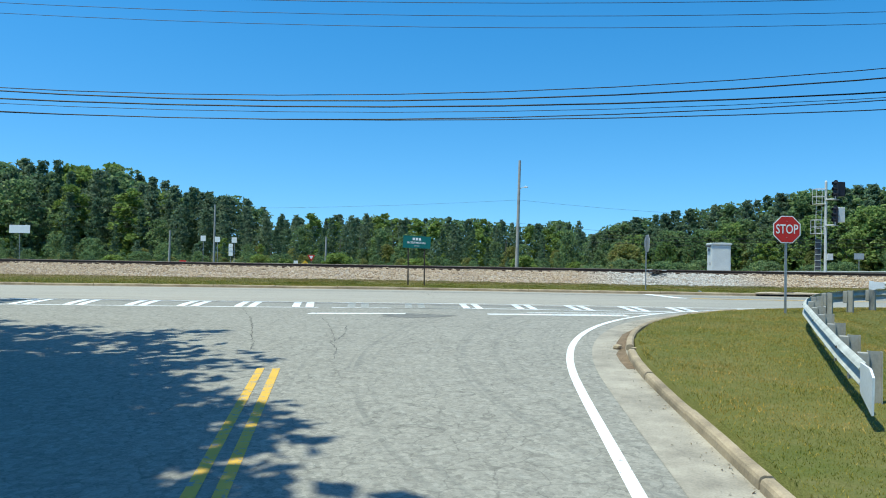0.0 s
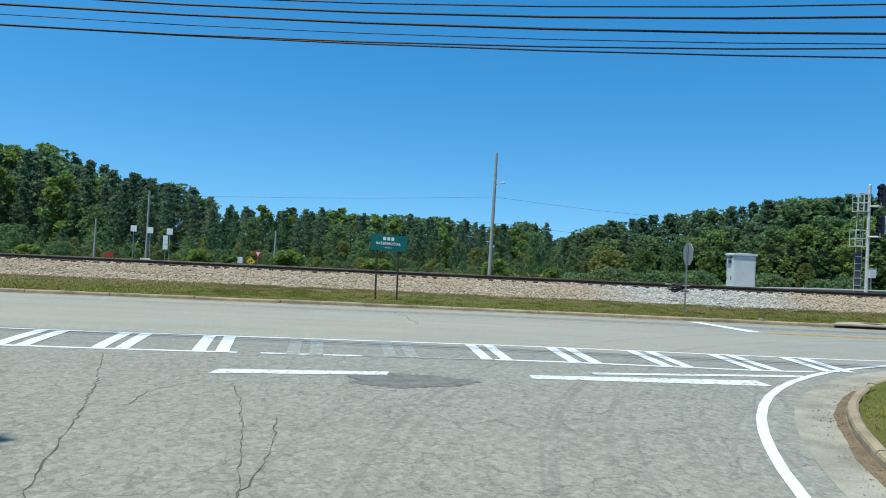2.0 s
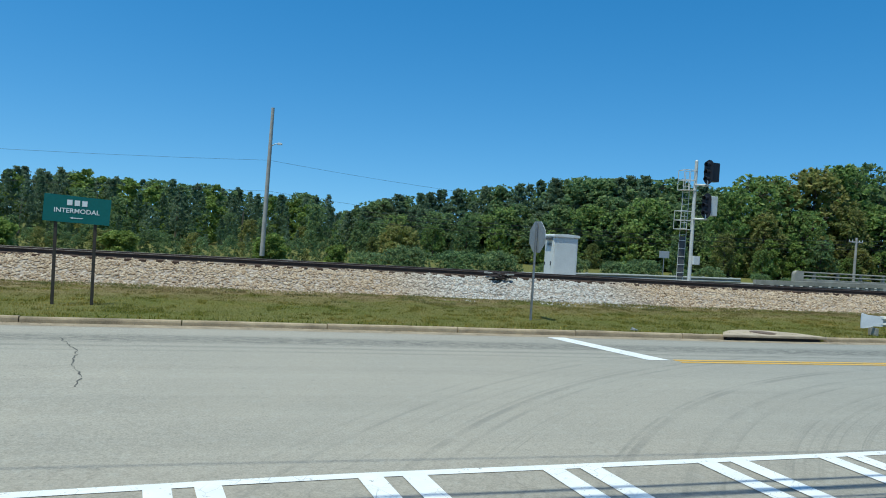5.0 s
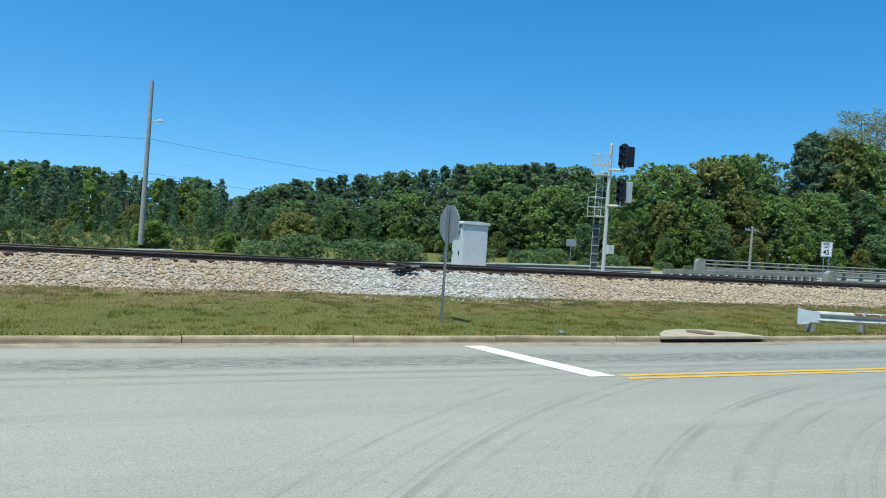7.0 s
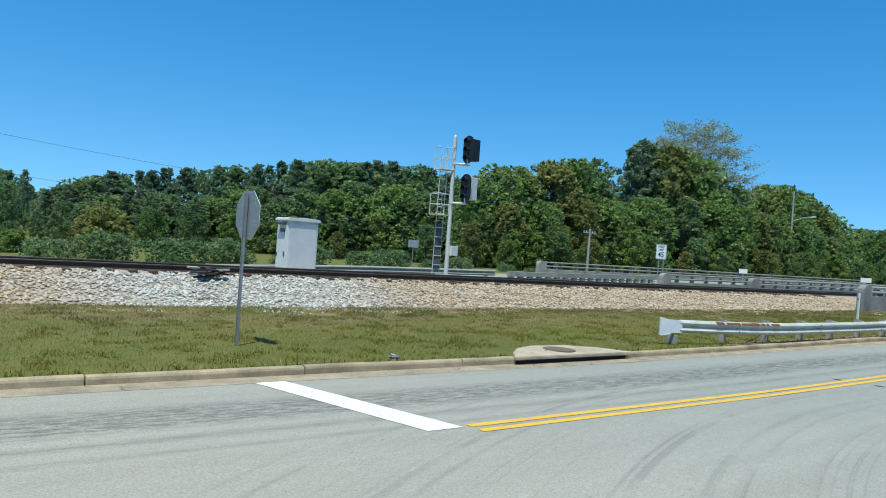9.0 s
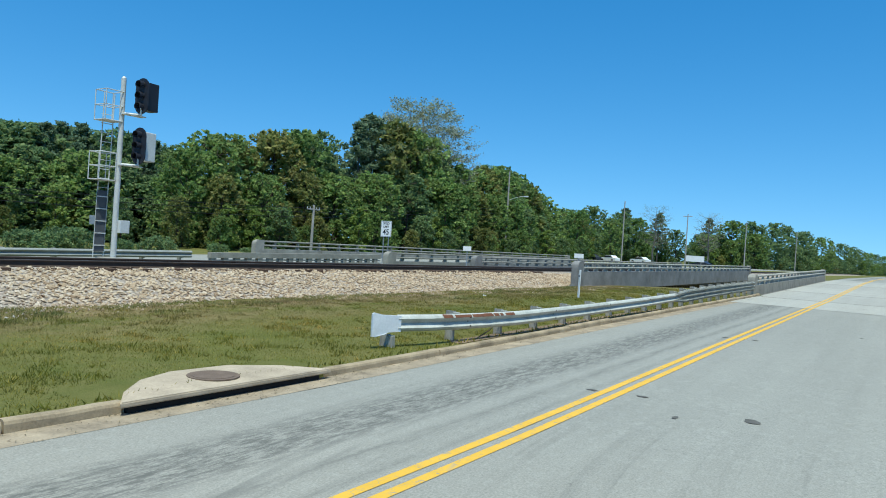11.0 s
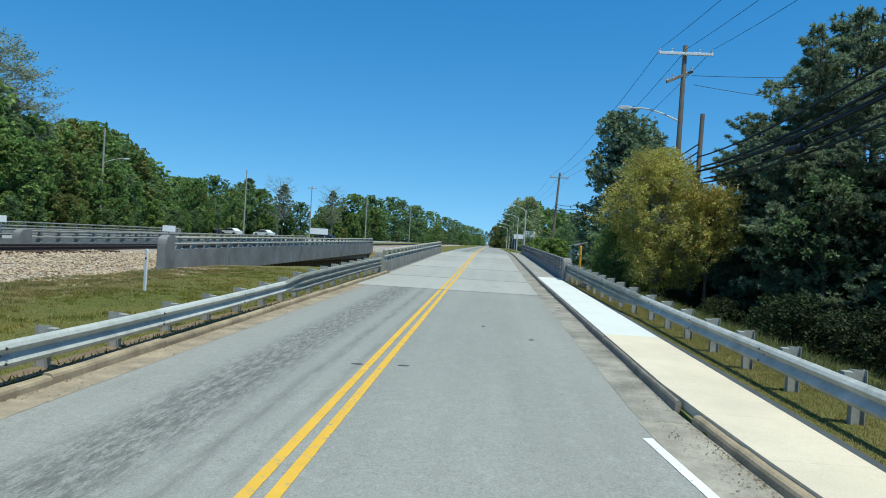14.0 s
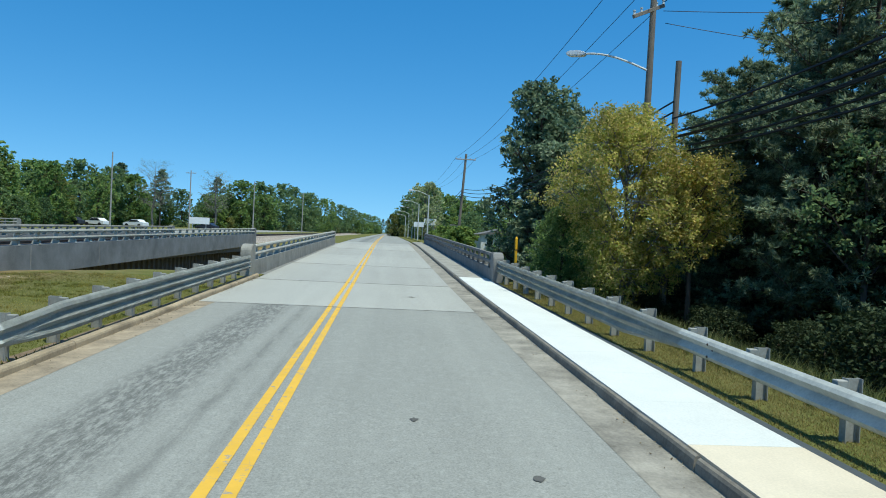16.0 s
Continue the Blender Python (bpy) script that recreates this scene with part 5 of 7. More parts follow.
mk = thing("marker_post", "slim white plastic marker post in the grass", "marker post", at=(34.95, 35.95, 0.1))
bm = bmesh.new()
prism(bm, [(-0.045, -0.1), (0.045, -0.1), (0.045, 1.26), (0.03, 1.30), (-0.03, 1.30), (-0.045, 1.26)], -0.02, 0.02, pose(0, 0, 0, 0, -0.8, 60))
post_ = part("post", bm, M_SIGNWHITE, mk)
bm = bmesh.new()
box(bm, -0.016, 0, 1.05, 0.075, 0.046, 0.05, pose(0, 0, 0, 0, 0, 60))
part("band", bm, M_BLACK, post_, "dark band")
ym = thing("utility_marker", "orange plastic marker post with a dark base by the bridge end", "marker post", at=(52.2, 22.45, float(land(52.2, 22.45))))
bm = bmesh.new()
rod(bm, (0, 0, -0.2), (0, 0, 1.75), 0.055, 0.055, 12)
rod(bm, (0, 0, 1.75), (0, 0, 1.82), 0.055, 0.02, 12)
part("post", bm, M_ORANGE, ym)
bm = bmesh.new()
rod(bm, (0, 0, 1.30), (0, 0, 1.34), 0.058, 0.058, 12)
part("band", bm, M_BLACK, ym)

# ---- railway furniture ----
cab = thing("signal_cabinet", "tall silver metal railway equipment cabinet beside the track", "cabinet", at=(15.48, 48.5, 0.35))
part("body", box(bmesh.new(), 0, 0, 1.40, 1.25, 1.05, 1.9, None, 0.02), M_CABINET, cab)
part("plinth", box(bmesh.new(), 0, 0, 0.25, 1.15, 0.95, 0.5), M_OLDCON2, cab, "grey concrete plinth")
bm = bmesh.new()
prism(bm, [(-0.70, 2.31), (0.70, 2.31), (0.70, 2.40), (0.62, 2.44), (0.0, 2.47), (-0.62, 2.44), (-0.70, 2.40)], -0.60, 0.60)
bmesh.ops.bevel(bm, geom=list(bm.edges), offset=0.02, segments=2, affect="EDGES")
part("roof", bm, M_CABINET, cab, "pale overhanging roof")
part("front_panel", box(bmesh.new(), 0, -0.532, 1.38, 1.12, 0.016, 1.76, None, 0.006), M_CABINET, cab)
dr = part("door", box(bmesh.new(), -0.634, 0.0, 1.36, 0.02, 0.92, 1.74, None, 0.006), M_CABINET, cab)
part("handle", box(bmesh.new(), -0.66, -0.28, 1.02, 0.03, 0.05, 0.20, None, 0.006), M_SIGNAL, dr, "dark door handle")
part("hinge", box(bmesh.new(), -0.66, 0.40, 1.0, 0.03, 0.05, 0.14), M_SIGNAL, dr)
bm = bmesh.new()
for k in range(4):
    box(bm, -0.655, -0.05, 2.0 - k * 0.035, 0.04, 0.42, 0.016)
part("vent", bm, M_SIGNAL, cab, "dark louvre")
part("vent_hood", box(bmesh.new(), -0.72, -0.05, 2.22, 0.20, 0.60, 0.10, None, 0.02), M_GUARD, cab, "dark hood over the louvre")

mast = thing("railway_signal", "silver railway signal mast with two dark three-light heads and ladder cages", "railway signal", at=(21.79, 47.0, 0))
bm = bmesh.new()
rod(bm, (0, 0, 0.7), (0, 0, 6.85), 0.095, 0.08, 14)
rod(bm, (0, 0, 6.85), (0, 0, 6.92), 0.08, 0.02, 14)
part("mast", bm, M_MAST, mast)
bm = bmesh.new()
box(bm, 0, 0, 0.75, 0.8, 0.8, 0.35, None, 0.03)
part("footing", bm, M_OLDCON2, mast)
for zc, hh in ((6.32, 0.60), (4.66, 0.62)):
    hx, hy = 0.42, -0.42
    bm = bmesh.new()
    ol = [(0.30 * math.cos(a), (hh - 0.30) + 0.30 * math.sin(a)) for a in np.linspace(0, math.pi, 9)] + [(0.30 * math.cos(a), -(hh - 0.30) + 0.30 * math.sin(a)) for a in np.linspace(math.pi, 2 * math.pi, 9)]
    prism(bm, ol, -0.012, 0.012, pose(hx, hy, zc, 0, 0, -82))
    head = part("backboard", bm, M_SIGNAL, mast, "black oval backboard")
    bm = bmesh.new()
    m = pose(hx, hy, zc, 0, 0, -82)
    box(bm, 0, 0.27, 0.0, 0.40, 0.50, hh * 1.55, m, 0.02)
    part("housing", bm, M_SIGNAL if zc > 5 else M_CABINET, mast, "signal housing")
    for k in (-1, 0, 1):
        bm = bmesh.new()
        z = k * 0.36
        rod(bm, m @ Vector((0, -0.015, z)), m @ Vector((0, -0.03, z)), 0.10, 0.10, 16)
        lens = part("lens", bm, M_LENS, head)
        bm = bmesh.new()
        outer = [(0.13 * math.cos(a), z + 0.13 * math.sin(a)) for a in np.linspace(-0.5, math.pi + 0.5, 12)]
        inner = [(0.118 * math.cos(a), z + 0.118 * math.sin(a)) for a in np.linspace(math.pi + 0.5, -0.5, 12)]
        prism(bm, outer + inner, -0.20, -0.01, m)
        part("hood", bm, M_SIGNAL, head)
    bm = bmesh.new()
    rod(bm, (0, 0, zc - hh - 0.03), (hx, hy, zc - hh - 0.03), 0.04, 0.04, 8)
    rod(bm, (hx, hy, zc - hh - 0.05), (hx, hy, zc - hh + 0.2), 0.04, 0.04, 8)
    box(bm, 0.3, -0.2, zc - hh - 0.06, 0.75, 0.28, 0.03)
    part("bracket", bm, M_MAST, mast)


def cage(z0, z1, off, w, deep):
    bm = bmesh.new()
    cs = [(off[0] - w / 2, off[1] - deep / 2), (off[0] + w / 2, off[1] - deep / 2), (off[0] + w / 2, off[1] + deep / 2), (off[0] - w / 2, off[1] + deep / 2)]
    for z in (z0, (z0 + z1) / 2, z1):
        for a, b in zip(cs, cs[1:] + cs[:1]):
            rod(bm, (*a, z), (*b, z), 0.016, 0.016, 6)
    for a in cs:
        rod(bm, (*a, z0), (*a, z1), 0.016, 0.016, 6)
    rod(bm, (0, 0, z0), (off[0], off[1], z0), 0.025, 0.025, 6)
    part("cage", bm, M_MAST, mast, "railed work platform")
    part("platform", box(bmesh.new(), off[0], off[1], z0, w, deep, 0.03), M_MAST, mast)


cage(5.40, 6.38, (-0.32, 0.22), 0.62, 0.6)
cage(3.45, 4.35, (-0.42, 0.25), 0.6, 0.55)
bm = bmesh.new()
for dx in (-0.18, 0.18):
    rod(bm, (-0.36 + dx, 0.28, 0.9), (-0.30 + dx, 0.26, 6.3), 0.018, 0.018, 6)
for z in np.arange(1.1, 6.2, 0.3):
    rod(bm, (-0.53, 0.28, z), (-0.14, 0.28, z), 0.012, 0.012, 6)
part("ladder", bm, M_MAST, mast)
guard = part("ladder_guard", box(bmesh.new(), -0.37, 0.24, 2.1, 0.34, 0.02, 2.0), M_GUARD, mast, "dark grey climbing guard plate")
for k in range(5):
    part("rung", box(bmesh.new(), -0.37, 0.22, 1.3 + 0.4 * k, 0.38, 0.03, 0.035), M_MAST, guard)
part("junction_box", box(bmesh.new(), 0.22, -0.12, 1.95, 0.34, 0.2, 0.42, None, 0.01), M_CABINET, mast)

pile = thing("tie_plates", "heap of dark grey steel track hardware on the ballast edge", "track hardware", at=(10.4, 42.95, 0.74))
rng = random.Random(11)
for k in range(16):
    bm = bmesh.new()
    box(bm, rng.uniform(-0.65, 0.65), rng.uniform(-0.2, 0.2), 0.03 + 0.055 * (k % 4), 0.36, 0.20, 0.05, pose(0, 0, 0, rng.uniform(-6, 6), rng.uniform(-6, 6), rng.uniform(-25, 25)), 0.006)
    part("plate", bm, M_RAIL if k % 3 else M_GALVP, pile)

# ---- poles and wires ----
def lamp_arm(root, a, b, head_len=0.75, material=M_MAST):
    """A curved arm from a to b with a flat cobra head beyond it."""
    a, b = Vector(a), Vector(b)
    bm = bmesh.new()
    last = a
    for t in np.linspace(0.12, 1, 9):
        p = a.lerp(b, t)
        p.z = a.z + (b.z - a.z) * math.sin(t * math.pi / 2)
        rod(bm, last, p, 0.035, 0.035, 8)
        last = p
    part("lamp_arm", bm, material, root)
    d = (b - a)
    d.z = 0
    d.normalize()
    ang = math.degrees(math.atan2(d.y, d.x))
    o = [(0, -0.02), (0.10, -0.09), (head_len * 0.8, -0.10), (head_len, -0.03), (head_len * 0.85, 0.07), (head_len * 0.4, 0.10), (0.05, 0.05)]
    bm = bmesh.new()
    prism(bm, o, -0.15, 0.15, pose(*b, 0, -4, ang))
    bmesh.ops.bevel(bm, geom=list(bm.edges), offset=0.03, segments=2, affect="EDGES")
    part("lamp_head", bm, M_WHITEPLATE, root, "pale flat street lamp head")


def pole(label, base, top, r0=0.16, r1=0.11, arms=(), group="utility poles", material=M_WOOD, name="utility_pole"):
    root = thing(name, label, "utility pole", group)
    part("pole", rod(bmesh.new(), base, top, r0, r1, 12), material, root)
    for c, v in arms:
        bm = bmesh.new()
        c, v = Vector(c), Vector(v)
        ln = v.length
        d = v.normalized()
        m = Matrix.Translation(c) @ d.to_track_quat("X", "Z").to_matrix().to_4x4()
        box(bm, 0, 0, 0, ln * 2, 0.10, 0.12, m, 0.01)
        part("crossarm", bm, M_WHITEPLATE if ln > 1.15 else (M_PALEWOOD if ln > 1.05 else material), root)
        for t in (-0.96, -0.5, 0.5, 0.96):
            bm = bmesh.new()
            p = c + v * t
            rod(bm, p + Vector((0, 0, 0.05)), p + Vector((0, 0, 0.16)), 0.045, 0.03, 8)
            rod(bm, p + Vector((0, 0, 0.16)), p + Vector((0, 0, 0.20)), 0.05, 0.05, 8)
            part("insulator", bm, M_CABINET, root)
    return root


def zl(x_, y_):
    return float(land(x_, y_))


p1 = pole("weathered wooden utility pole with two crossarms and a street lamp", (48.75, 18.95, zl(48.75, 18.95) - 0.4), (48.7, 18.9, 11.25), 0.135, 0.095,
          [((48.55, 18.9, 10.86), (0, 1.17, 0.0)), ((48.55, 19.1, 9.85), (0.35, -0.62, 0.33))])
lamp_arm(p1, (48.7, 19.0, 7.95), (49.7, 20.8, 8.62), 0.72)
pole("short cut-off wooden pole carrying communication cables", (48.35, 18.2, zl(48.3, 18.2) - 0.4), (48.42, 18.05, 8.25), 0.115, 0.095)
pole("leaning wooden utility pole with one crossarm", (104.0, 19.75, zl(104, 19.7) - 0.4), (104.0, 19.2, 11.1), 0.17, 0.12, [((103.9, 19.24, 10.5), (0, 1.1, 0.0))])
pole("wooden utility pole beside the junction", (14.4, 20.4, zl(14.4, 20.4) - 0.4), (14.4, 20.4, 11.5), 0.17, 0.12, [((14.3, 20.4, 11.0), (0, 1.17, 0))])
pole("wooden cable pole west of the junction", (-34.2, 20.6, -1.0), (-34.2, 20.6, 11.6), 0.17, 0.12, [((-34.2, 20.6, 11.05), (0, 1.17, 0))])
fp = pole("tall thin grey pole with a small lamp beside the highway", (2.62, 78.0, 0.0), (2.80, 78.0, 12.3), 0.20, 0.13, material=M_PALEWOOD)
lamp_arm(fp, (2.75, 78, 9.0), (3.25, 77.9, 9.35), 0.5)
for x_, y_, top in ((55.9, 70, 4.9), (-39.5, 84, 4.3), (-20.1, 84, 3.8), (-33.9, 84, 7.5)):
    pole("distant slim wooden pole in front of the trees", (x_, y_, 0.1), (x_ + 0.05, y_, top), 0.14, 0.10, [((x_, y_, top - 0.4), (0.8, 0, 0))] if x_ > 0 else (), material=M_PALEWOOD)
for x_, y_, top, arm in ((102.5, 75, 13.5, 1), (150, 73.5, 13.3, 0), (170, 66.0, 12.3, 2), (196, 58.5, 12.4, 0), (236, 52, 12.3, 0), (215, 19.0, 12.6, 2)):
    p_ = pole("tall slim pole beside the divided highway", (x_, y_, 0.4), (x_, y_, top), 0.15, 0.10, [((x_, y_, top - 0.5), (0.15, 1.0, 0))] if arm == 2 else (), material=M_PALEWOOD)
    if arm == 1:
        lamp_arm(p_, (x_, y_, 9.2), (x_ + 0.6, y_ - 2.2, 9.9), 0.8)
for k, x_ in enumerate((112, 140, 168, 196, 226, 260)):
    root = thing("street_lamp", "slim grey street lamp with a curved arm beside the far road", "street lamp", "street lamps")
    part("pole", rod(bmesh.new(), (x_, 22.6, 0.6), (x_, 22.6, 6.85), 0.10, 0.07, 10), M_MAST, root)
    lamp_arm(root, (x_, 22.6, 6.75), (x_ - 0.2, 24.4, 7.3), 0.7)


def cable(name, pts, r, sag, label, group="overhead cables", seg=14):
    """Sagging cable through a list of supports."""
    root = bmesh.new()
    for a, b in zip(pts, pts[1:]):
        a, b = Vector(a), Vector(b)
        ring0 = None
        d = (b - a).normalized()
        s = d.cross(Vector((0, 0, 1))).normalized()
        for t in np.linspace(0, 1, seg + 1):
            p = a.lerp(b, t)
            p.z -= sag * 4 * t * (1 - t)
            ring = [root.verts.new(p + s * (r * math.cos(q)) + Vector((0, 0, r * math.sin(q)))) for q in np.linspace(0, 2 * math.pi, 6)[:-1]]
            if ring0:
                for i in range(5):
                    root.faces.new((ring0[i], ring0[(i + 1) % 5], ring[(i + 1) % 5], ring[i]))
            ring0 = ring
    return tagged(part(name, root, M_WIRE), label, "cable", group)


W, E, S = (-34, 20.2), (14.4, 20.4), (48.32, 18.2)
for zw, ze, zs, r, sg, s2, dy in ((8.55, 7.54, 6.35, 0.015, 1.48, 0.85, 0.0), (8.59, 7.20, 5.95, 0.022, 1.52, 0.80, -0.2), (7.84, 6.73, 5.75, 0.024, 1.08, 0.75, -0.1), (7.76, 6.62, 5.70, 0.010, 1.10, 0.75, 0.15), (7.53, 6.49, 5.45, 0.016, 1.26, 0.72, -0.35), (7.18, 6.16, 5.25, 0.016, 0.90, 0.69, -0.25)):
    cable("cable", [(W[0], W[1] + dy, zw), (E[0], E[1] - 0.1 + dy, ze)], r, sg, "sagging black communication cable over the junction")
    cable("cable", [(E[0], E[1] - 0.1 + dy, ze), (S[0], S[1] + dy, zs)], 0.008 + r * 1.5, s2, "thick black communication cable before the pines")
box_ = thing("splice_closure", "black oval splice closure hanging from the cables", "cable box", at=(36.1, 18.95, 5.05))
bm = rod(bmesh.new(), (-0.32, 0, 0), (0.32, 0, 0), 0.13, 0.13, 14)
rod(bm, (0.32, 0, 0), (0.40, 0, 0), 0.13, 0.06, 14)
rod(bm, (-0.40, 0, 0), (-0.32, 0, 0), 0.06, 0.13, 14)
part("case", bm, M_WIRE, box_)
for dy in (-1.1, 0.0, 1.1):
    cable("power_wire", [(-34.2, 20.2 + dy, 11.1), (48.6, 18.9 + dy, 11.05)], 0.009, 2.40, "thin overhead power wire", "power wires", 28)
    cable("power_wire", [(48.6, 18.9 + dy, 11.0), (103.9, 19.2 + dy, 10.7), (160, 19.5 + dy, 11)], 0.012, 0.7, "thin overhead power wire", "power wires")
for dz in (0, 0.35, 0.7):
    cable("cable", [(S[0], S[1], 6.2 + dz), (104, 19.4, 6.6 + dz), (160, 19.4, 7 + dz)], 0.03, 1.1, "sagging black communication cable")
cable("power_wire", [(-90, 79, 8.6), (2.75, 78, 7.95), (70, 82, 8.0), (102.5, 75, 12.0)], 0.010, 1.6, "thin overhead wire along the highway", "power wires")
cable("power_wire", [(-90, 82, 6.2), (2.75, 78, 5.4), (70, 82, 4.8)], 0.010, 1.3, "thin overhead wire along the highway", "power wires")
cable("power_wire", [(48.9, 18.5, 10.0), (40, 2, 9.5)], 0.012, 0.4, "thin overhead service wire", "power wires")
cable("power_wire", [(48.9, 18.4, 9.6), (44, 2, 8.0)], 0.012, 0.5, "thin overhead service wire", "power wires")

for dz in (0.0, -0.35, -0.8):
    cable("power_wire", [(10, 73, 4.1 + dz), (55.9, 70, 4.6 + dz), (102.5, 75, 8.4 + dz)], 0.018, 0.5, "thin pale overhead wire before the trees", "power wires")

# ---- divided highway beyond the railway ----
hv, hf = [], []
xs_h = spaced(-40, 140, 4.0, -500, 700)
for y_ in (53.2, 57, 61, 64):
    hv += [(x_, y_, float(highway_z(x_)) + 0.03) for x_ in xs_h]
n_ = len(xs_h)
hf = [(k * n_ + i, k * n_ + i + 1, (k + 1) * n_ + i + 1, (k + 1) * n_ + i) for k in range(3) for i in range(n_ - 1)]
tagged(sheet("highway", hv, hf, M_ASPHALT), "pale asphalt highway beyond the railway", "road", kind="structure")
bm = bmesh.new()
prism(bm, [(56, -0.6), (99, -0.6), (99, 0.64), (56, 0.50)], 52.4, 64.5)
tagged(part("highway_bridge", bm, M_OLDCON), "concrete slab bridge of the highway over the gully", "bridge", kind="structure")


def far_rail(x0, x1, y_, top, step, label):
    xs_ = np.arange(x0, x1 + 0.1, 2.0)
    return guardrail(label, [(v, y_, top(v) - 0.155) for v in xs_], [(v, y_ + 0.2, top(v) + 0.02, 0) for v in np.arange(x0 + 0.5, x1, step)], 1, land, joint=400.0, rail_mat=M_FARRAIL)


far_rail(9, 30, 52.2, lambda v: float(highway_z(v)) + 0.82, 1.9, "long galvanised guardrail along the highway edge")
far_rail(-34, 4, 64.6, lambda v: float(highway_z(v)) + 0.8, 3.8, "galvanised guardrail on the far side of the highway")
pz = lambda v: float(np.interp(v, [40, 56, 100], [0.50, 0.60, 0.75]))
parapet("parapet", "old concrete highway parapet with pale rails and rounded end piers", 44.4, 101.0, 52.2, pz, 0.30, 0.85, -1, 1.7, (M_OLDCON2, M_OLDCON2), "bridge parapets")
# pierced concrete wall leading up to the pier
bal = thing("balustrade", "old concrete balustrade wall pierced by oblong slots", "parapet", "bridge parapets")
bz = lambda v: float(np.interp(v, [26, 35, 42], [0.22, 0.40, 0.50]))
for nm_, lo_, hi_ in (("base_beam", -0.5, 0.22), ("top_beam", 0.44, 0.70)):
    bm = bmesh.new()
    prism(bm, [(30.0, bz(30.0) + lo_), (42.9, bz(42.9) + lo_), (42.9, bz(42.9) + hi_), (30.0, bz(30.0) + hi_)], 52.08, 52.32)
    part(nm_, bm, M_OLDCON2, bal)
part("mid_bar", sweep(bmesh.new(), [(-0.07, -0.03), (0.07, -0.03), (0.07, 0.03), (-0.07, 0.03)], [(v, 52.2, bz(v) + 0.33) for v in (30.0, 35.0, 42.0, 42.9)]), M_OLDCON2, bal)
for v in np.arange(30.0 + 0.2, 42.8, 0.72):
    part("block", box(bmesh.new(), v, 52.2, bz(v) + 0.33, 0.30, 0.20, 0.24), M_OLDCON2, bal)
parapet("parapet", "far concrete highway parapet with pale rails", 45, 101.0, 64.6, pz, 0.40, 1.0, -1, 2.4, (M_OLDCON2, M_OLDCON2), "bridge parapets")

# small litter
cup = thing("cup_lid", "crumpled grey plastic cup lid in the grass", "litter", at=(9.9, 32.42, 0.13))
bm = bmesh.new()
rod(bm, (0, 0, 0.008), (0.01, 0, 0.034), 0.085, 0.060, 14)
rod(bm, (0, 0, 0), (0, 0, 0.010), 0.095, 0.090, 14)
part("lid", bm, M_SIGNBACK, cup)
pc = thing("paper_scrap", "small white paper scrap in the grass", "litter", at=(31.3, 38.2, 0.2))
part("scrap", box(bmesh.new(), 0, 0, 0.03, 0.22, 0.16, 0.05, pose(0, 0, 0, 12, 8, 30), 0.02), M_SIGNWHITE, pc)


# ---- trees ----
def limbs(bm, base, top, r0, n, reach, rng, low=0.35, up=0.45, twigs=2):
    """A tapered, slightly bent trunk with limbs; returns the limb ends."""
    base, top = Vector(base), Vector(top)
    pts = [base]
    for t in (0.25, 0.5, 0.75, 1.0):
        p = base.lerp(top, t)
        if t < 1:
            p += Vector((rng.uniform(-1, 1), rng.uniform(-1, 1), 0)) * r0 * 1.2
        pts.append(p)
    for k in range(4):
        rod(bm, pts[k], pts[k + 1], r0 * (1 - 0.22 * k), r0 * (1 - 0.22 * (k + 1)), 7)
    ends = []
    h = (top - base).length
    for k in range(n):
        t = low + (0.97 - low) * (k + 0.5) / n
        f = t * 4
        i = min(3, int(f))
        p = pts[i].lerp(pts[i + 1], f - i)
        a = k * 2.4 + rng.uniform(-0.4, 0.4)
        ln = reach(t) * rng.uniform(0.75, 1.05)
        e = p + Vector((math.cos(a), math.sin(a), up * rng.uniform(0.4, 1.3))) * ln
        mid = p.lerp(e, 0.55) + Vector((0, 0, -0.05 * ln))
        r = max(0.02, r0 * 0.34 * (1.1 - t))
        rod(bm, p, mid, r, r * 0.65, 5)
        rod(bm, mid, e, r * 0.65, r * 0.25, 5)
        ends.append((mid, e, ln))
        for q in range(twigs):
            s = mid.lerp(e, rng.uniform(0.1, 0.7))
            e2 = s + Vector((rng.uniform(-1, 1), rng.uniform(-1, 1), rng.uniform(-0.1, 0.7))) * ln * 0.4
            rod(bm, s, e2, r * 0.35, r * 0.15, 4)
            ends.append((s, e2, ln * 0.4))
    return ends


def leaf_cloud(centres, radii, per, size, seed, flat=0.75, slim=0.55):
    """Small leaf faces round the centres; returns vertices and faces."""
    r = np.random.default_rng(seed)
    c = np.repeat(np.asarray(centres, float), per, 0)
    rad = np.repeat(np.asarray(radii, float), per)
    n = len(c)
    d = r.normal(size=(n, 3))
    d /= np.linalg.norm(d, axis=1, keepdims=True)
    p = c + d * (rad * r.random(n) ** 0.6)[:, None] * np.array([1, 1, flat])
    nrm = d * 0.3 + r.normal(size=(n, 3)) * 0.75 + np.array([0, 0, 0.3])
    nrm /= np.linalg.norm(nrm, axis=1, keepdims=True)
    a = np.cross(nrm, r.normal(size=(n, 3)))
    a /= np.linalg.norm(a, axis=1, keepdims=True)
    b = np.cross(nrm, a)
    s = size * r.uniform(0.6, 1.35, n)[:, None]
    q = np.stack([p - a * s, p + b * s * slim + nrm * s * 0.1, p + a * s, p - b * s * slim + nrm * s * 0.1], 1)
    return q.reshape(-1, 3), np.arange(4 * n).reshape(-1, 4)


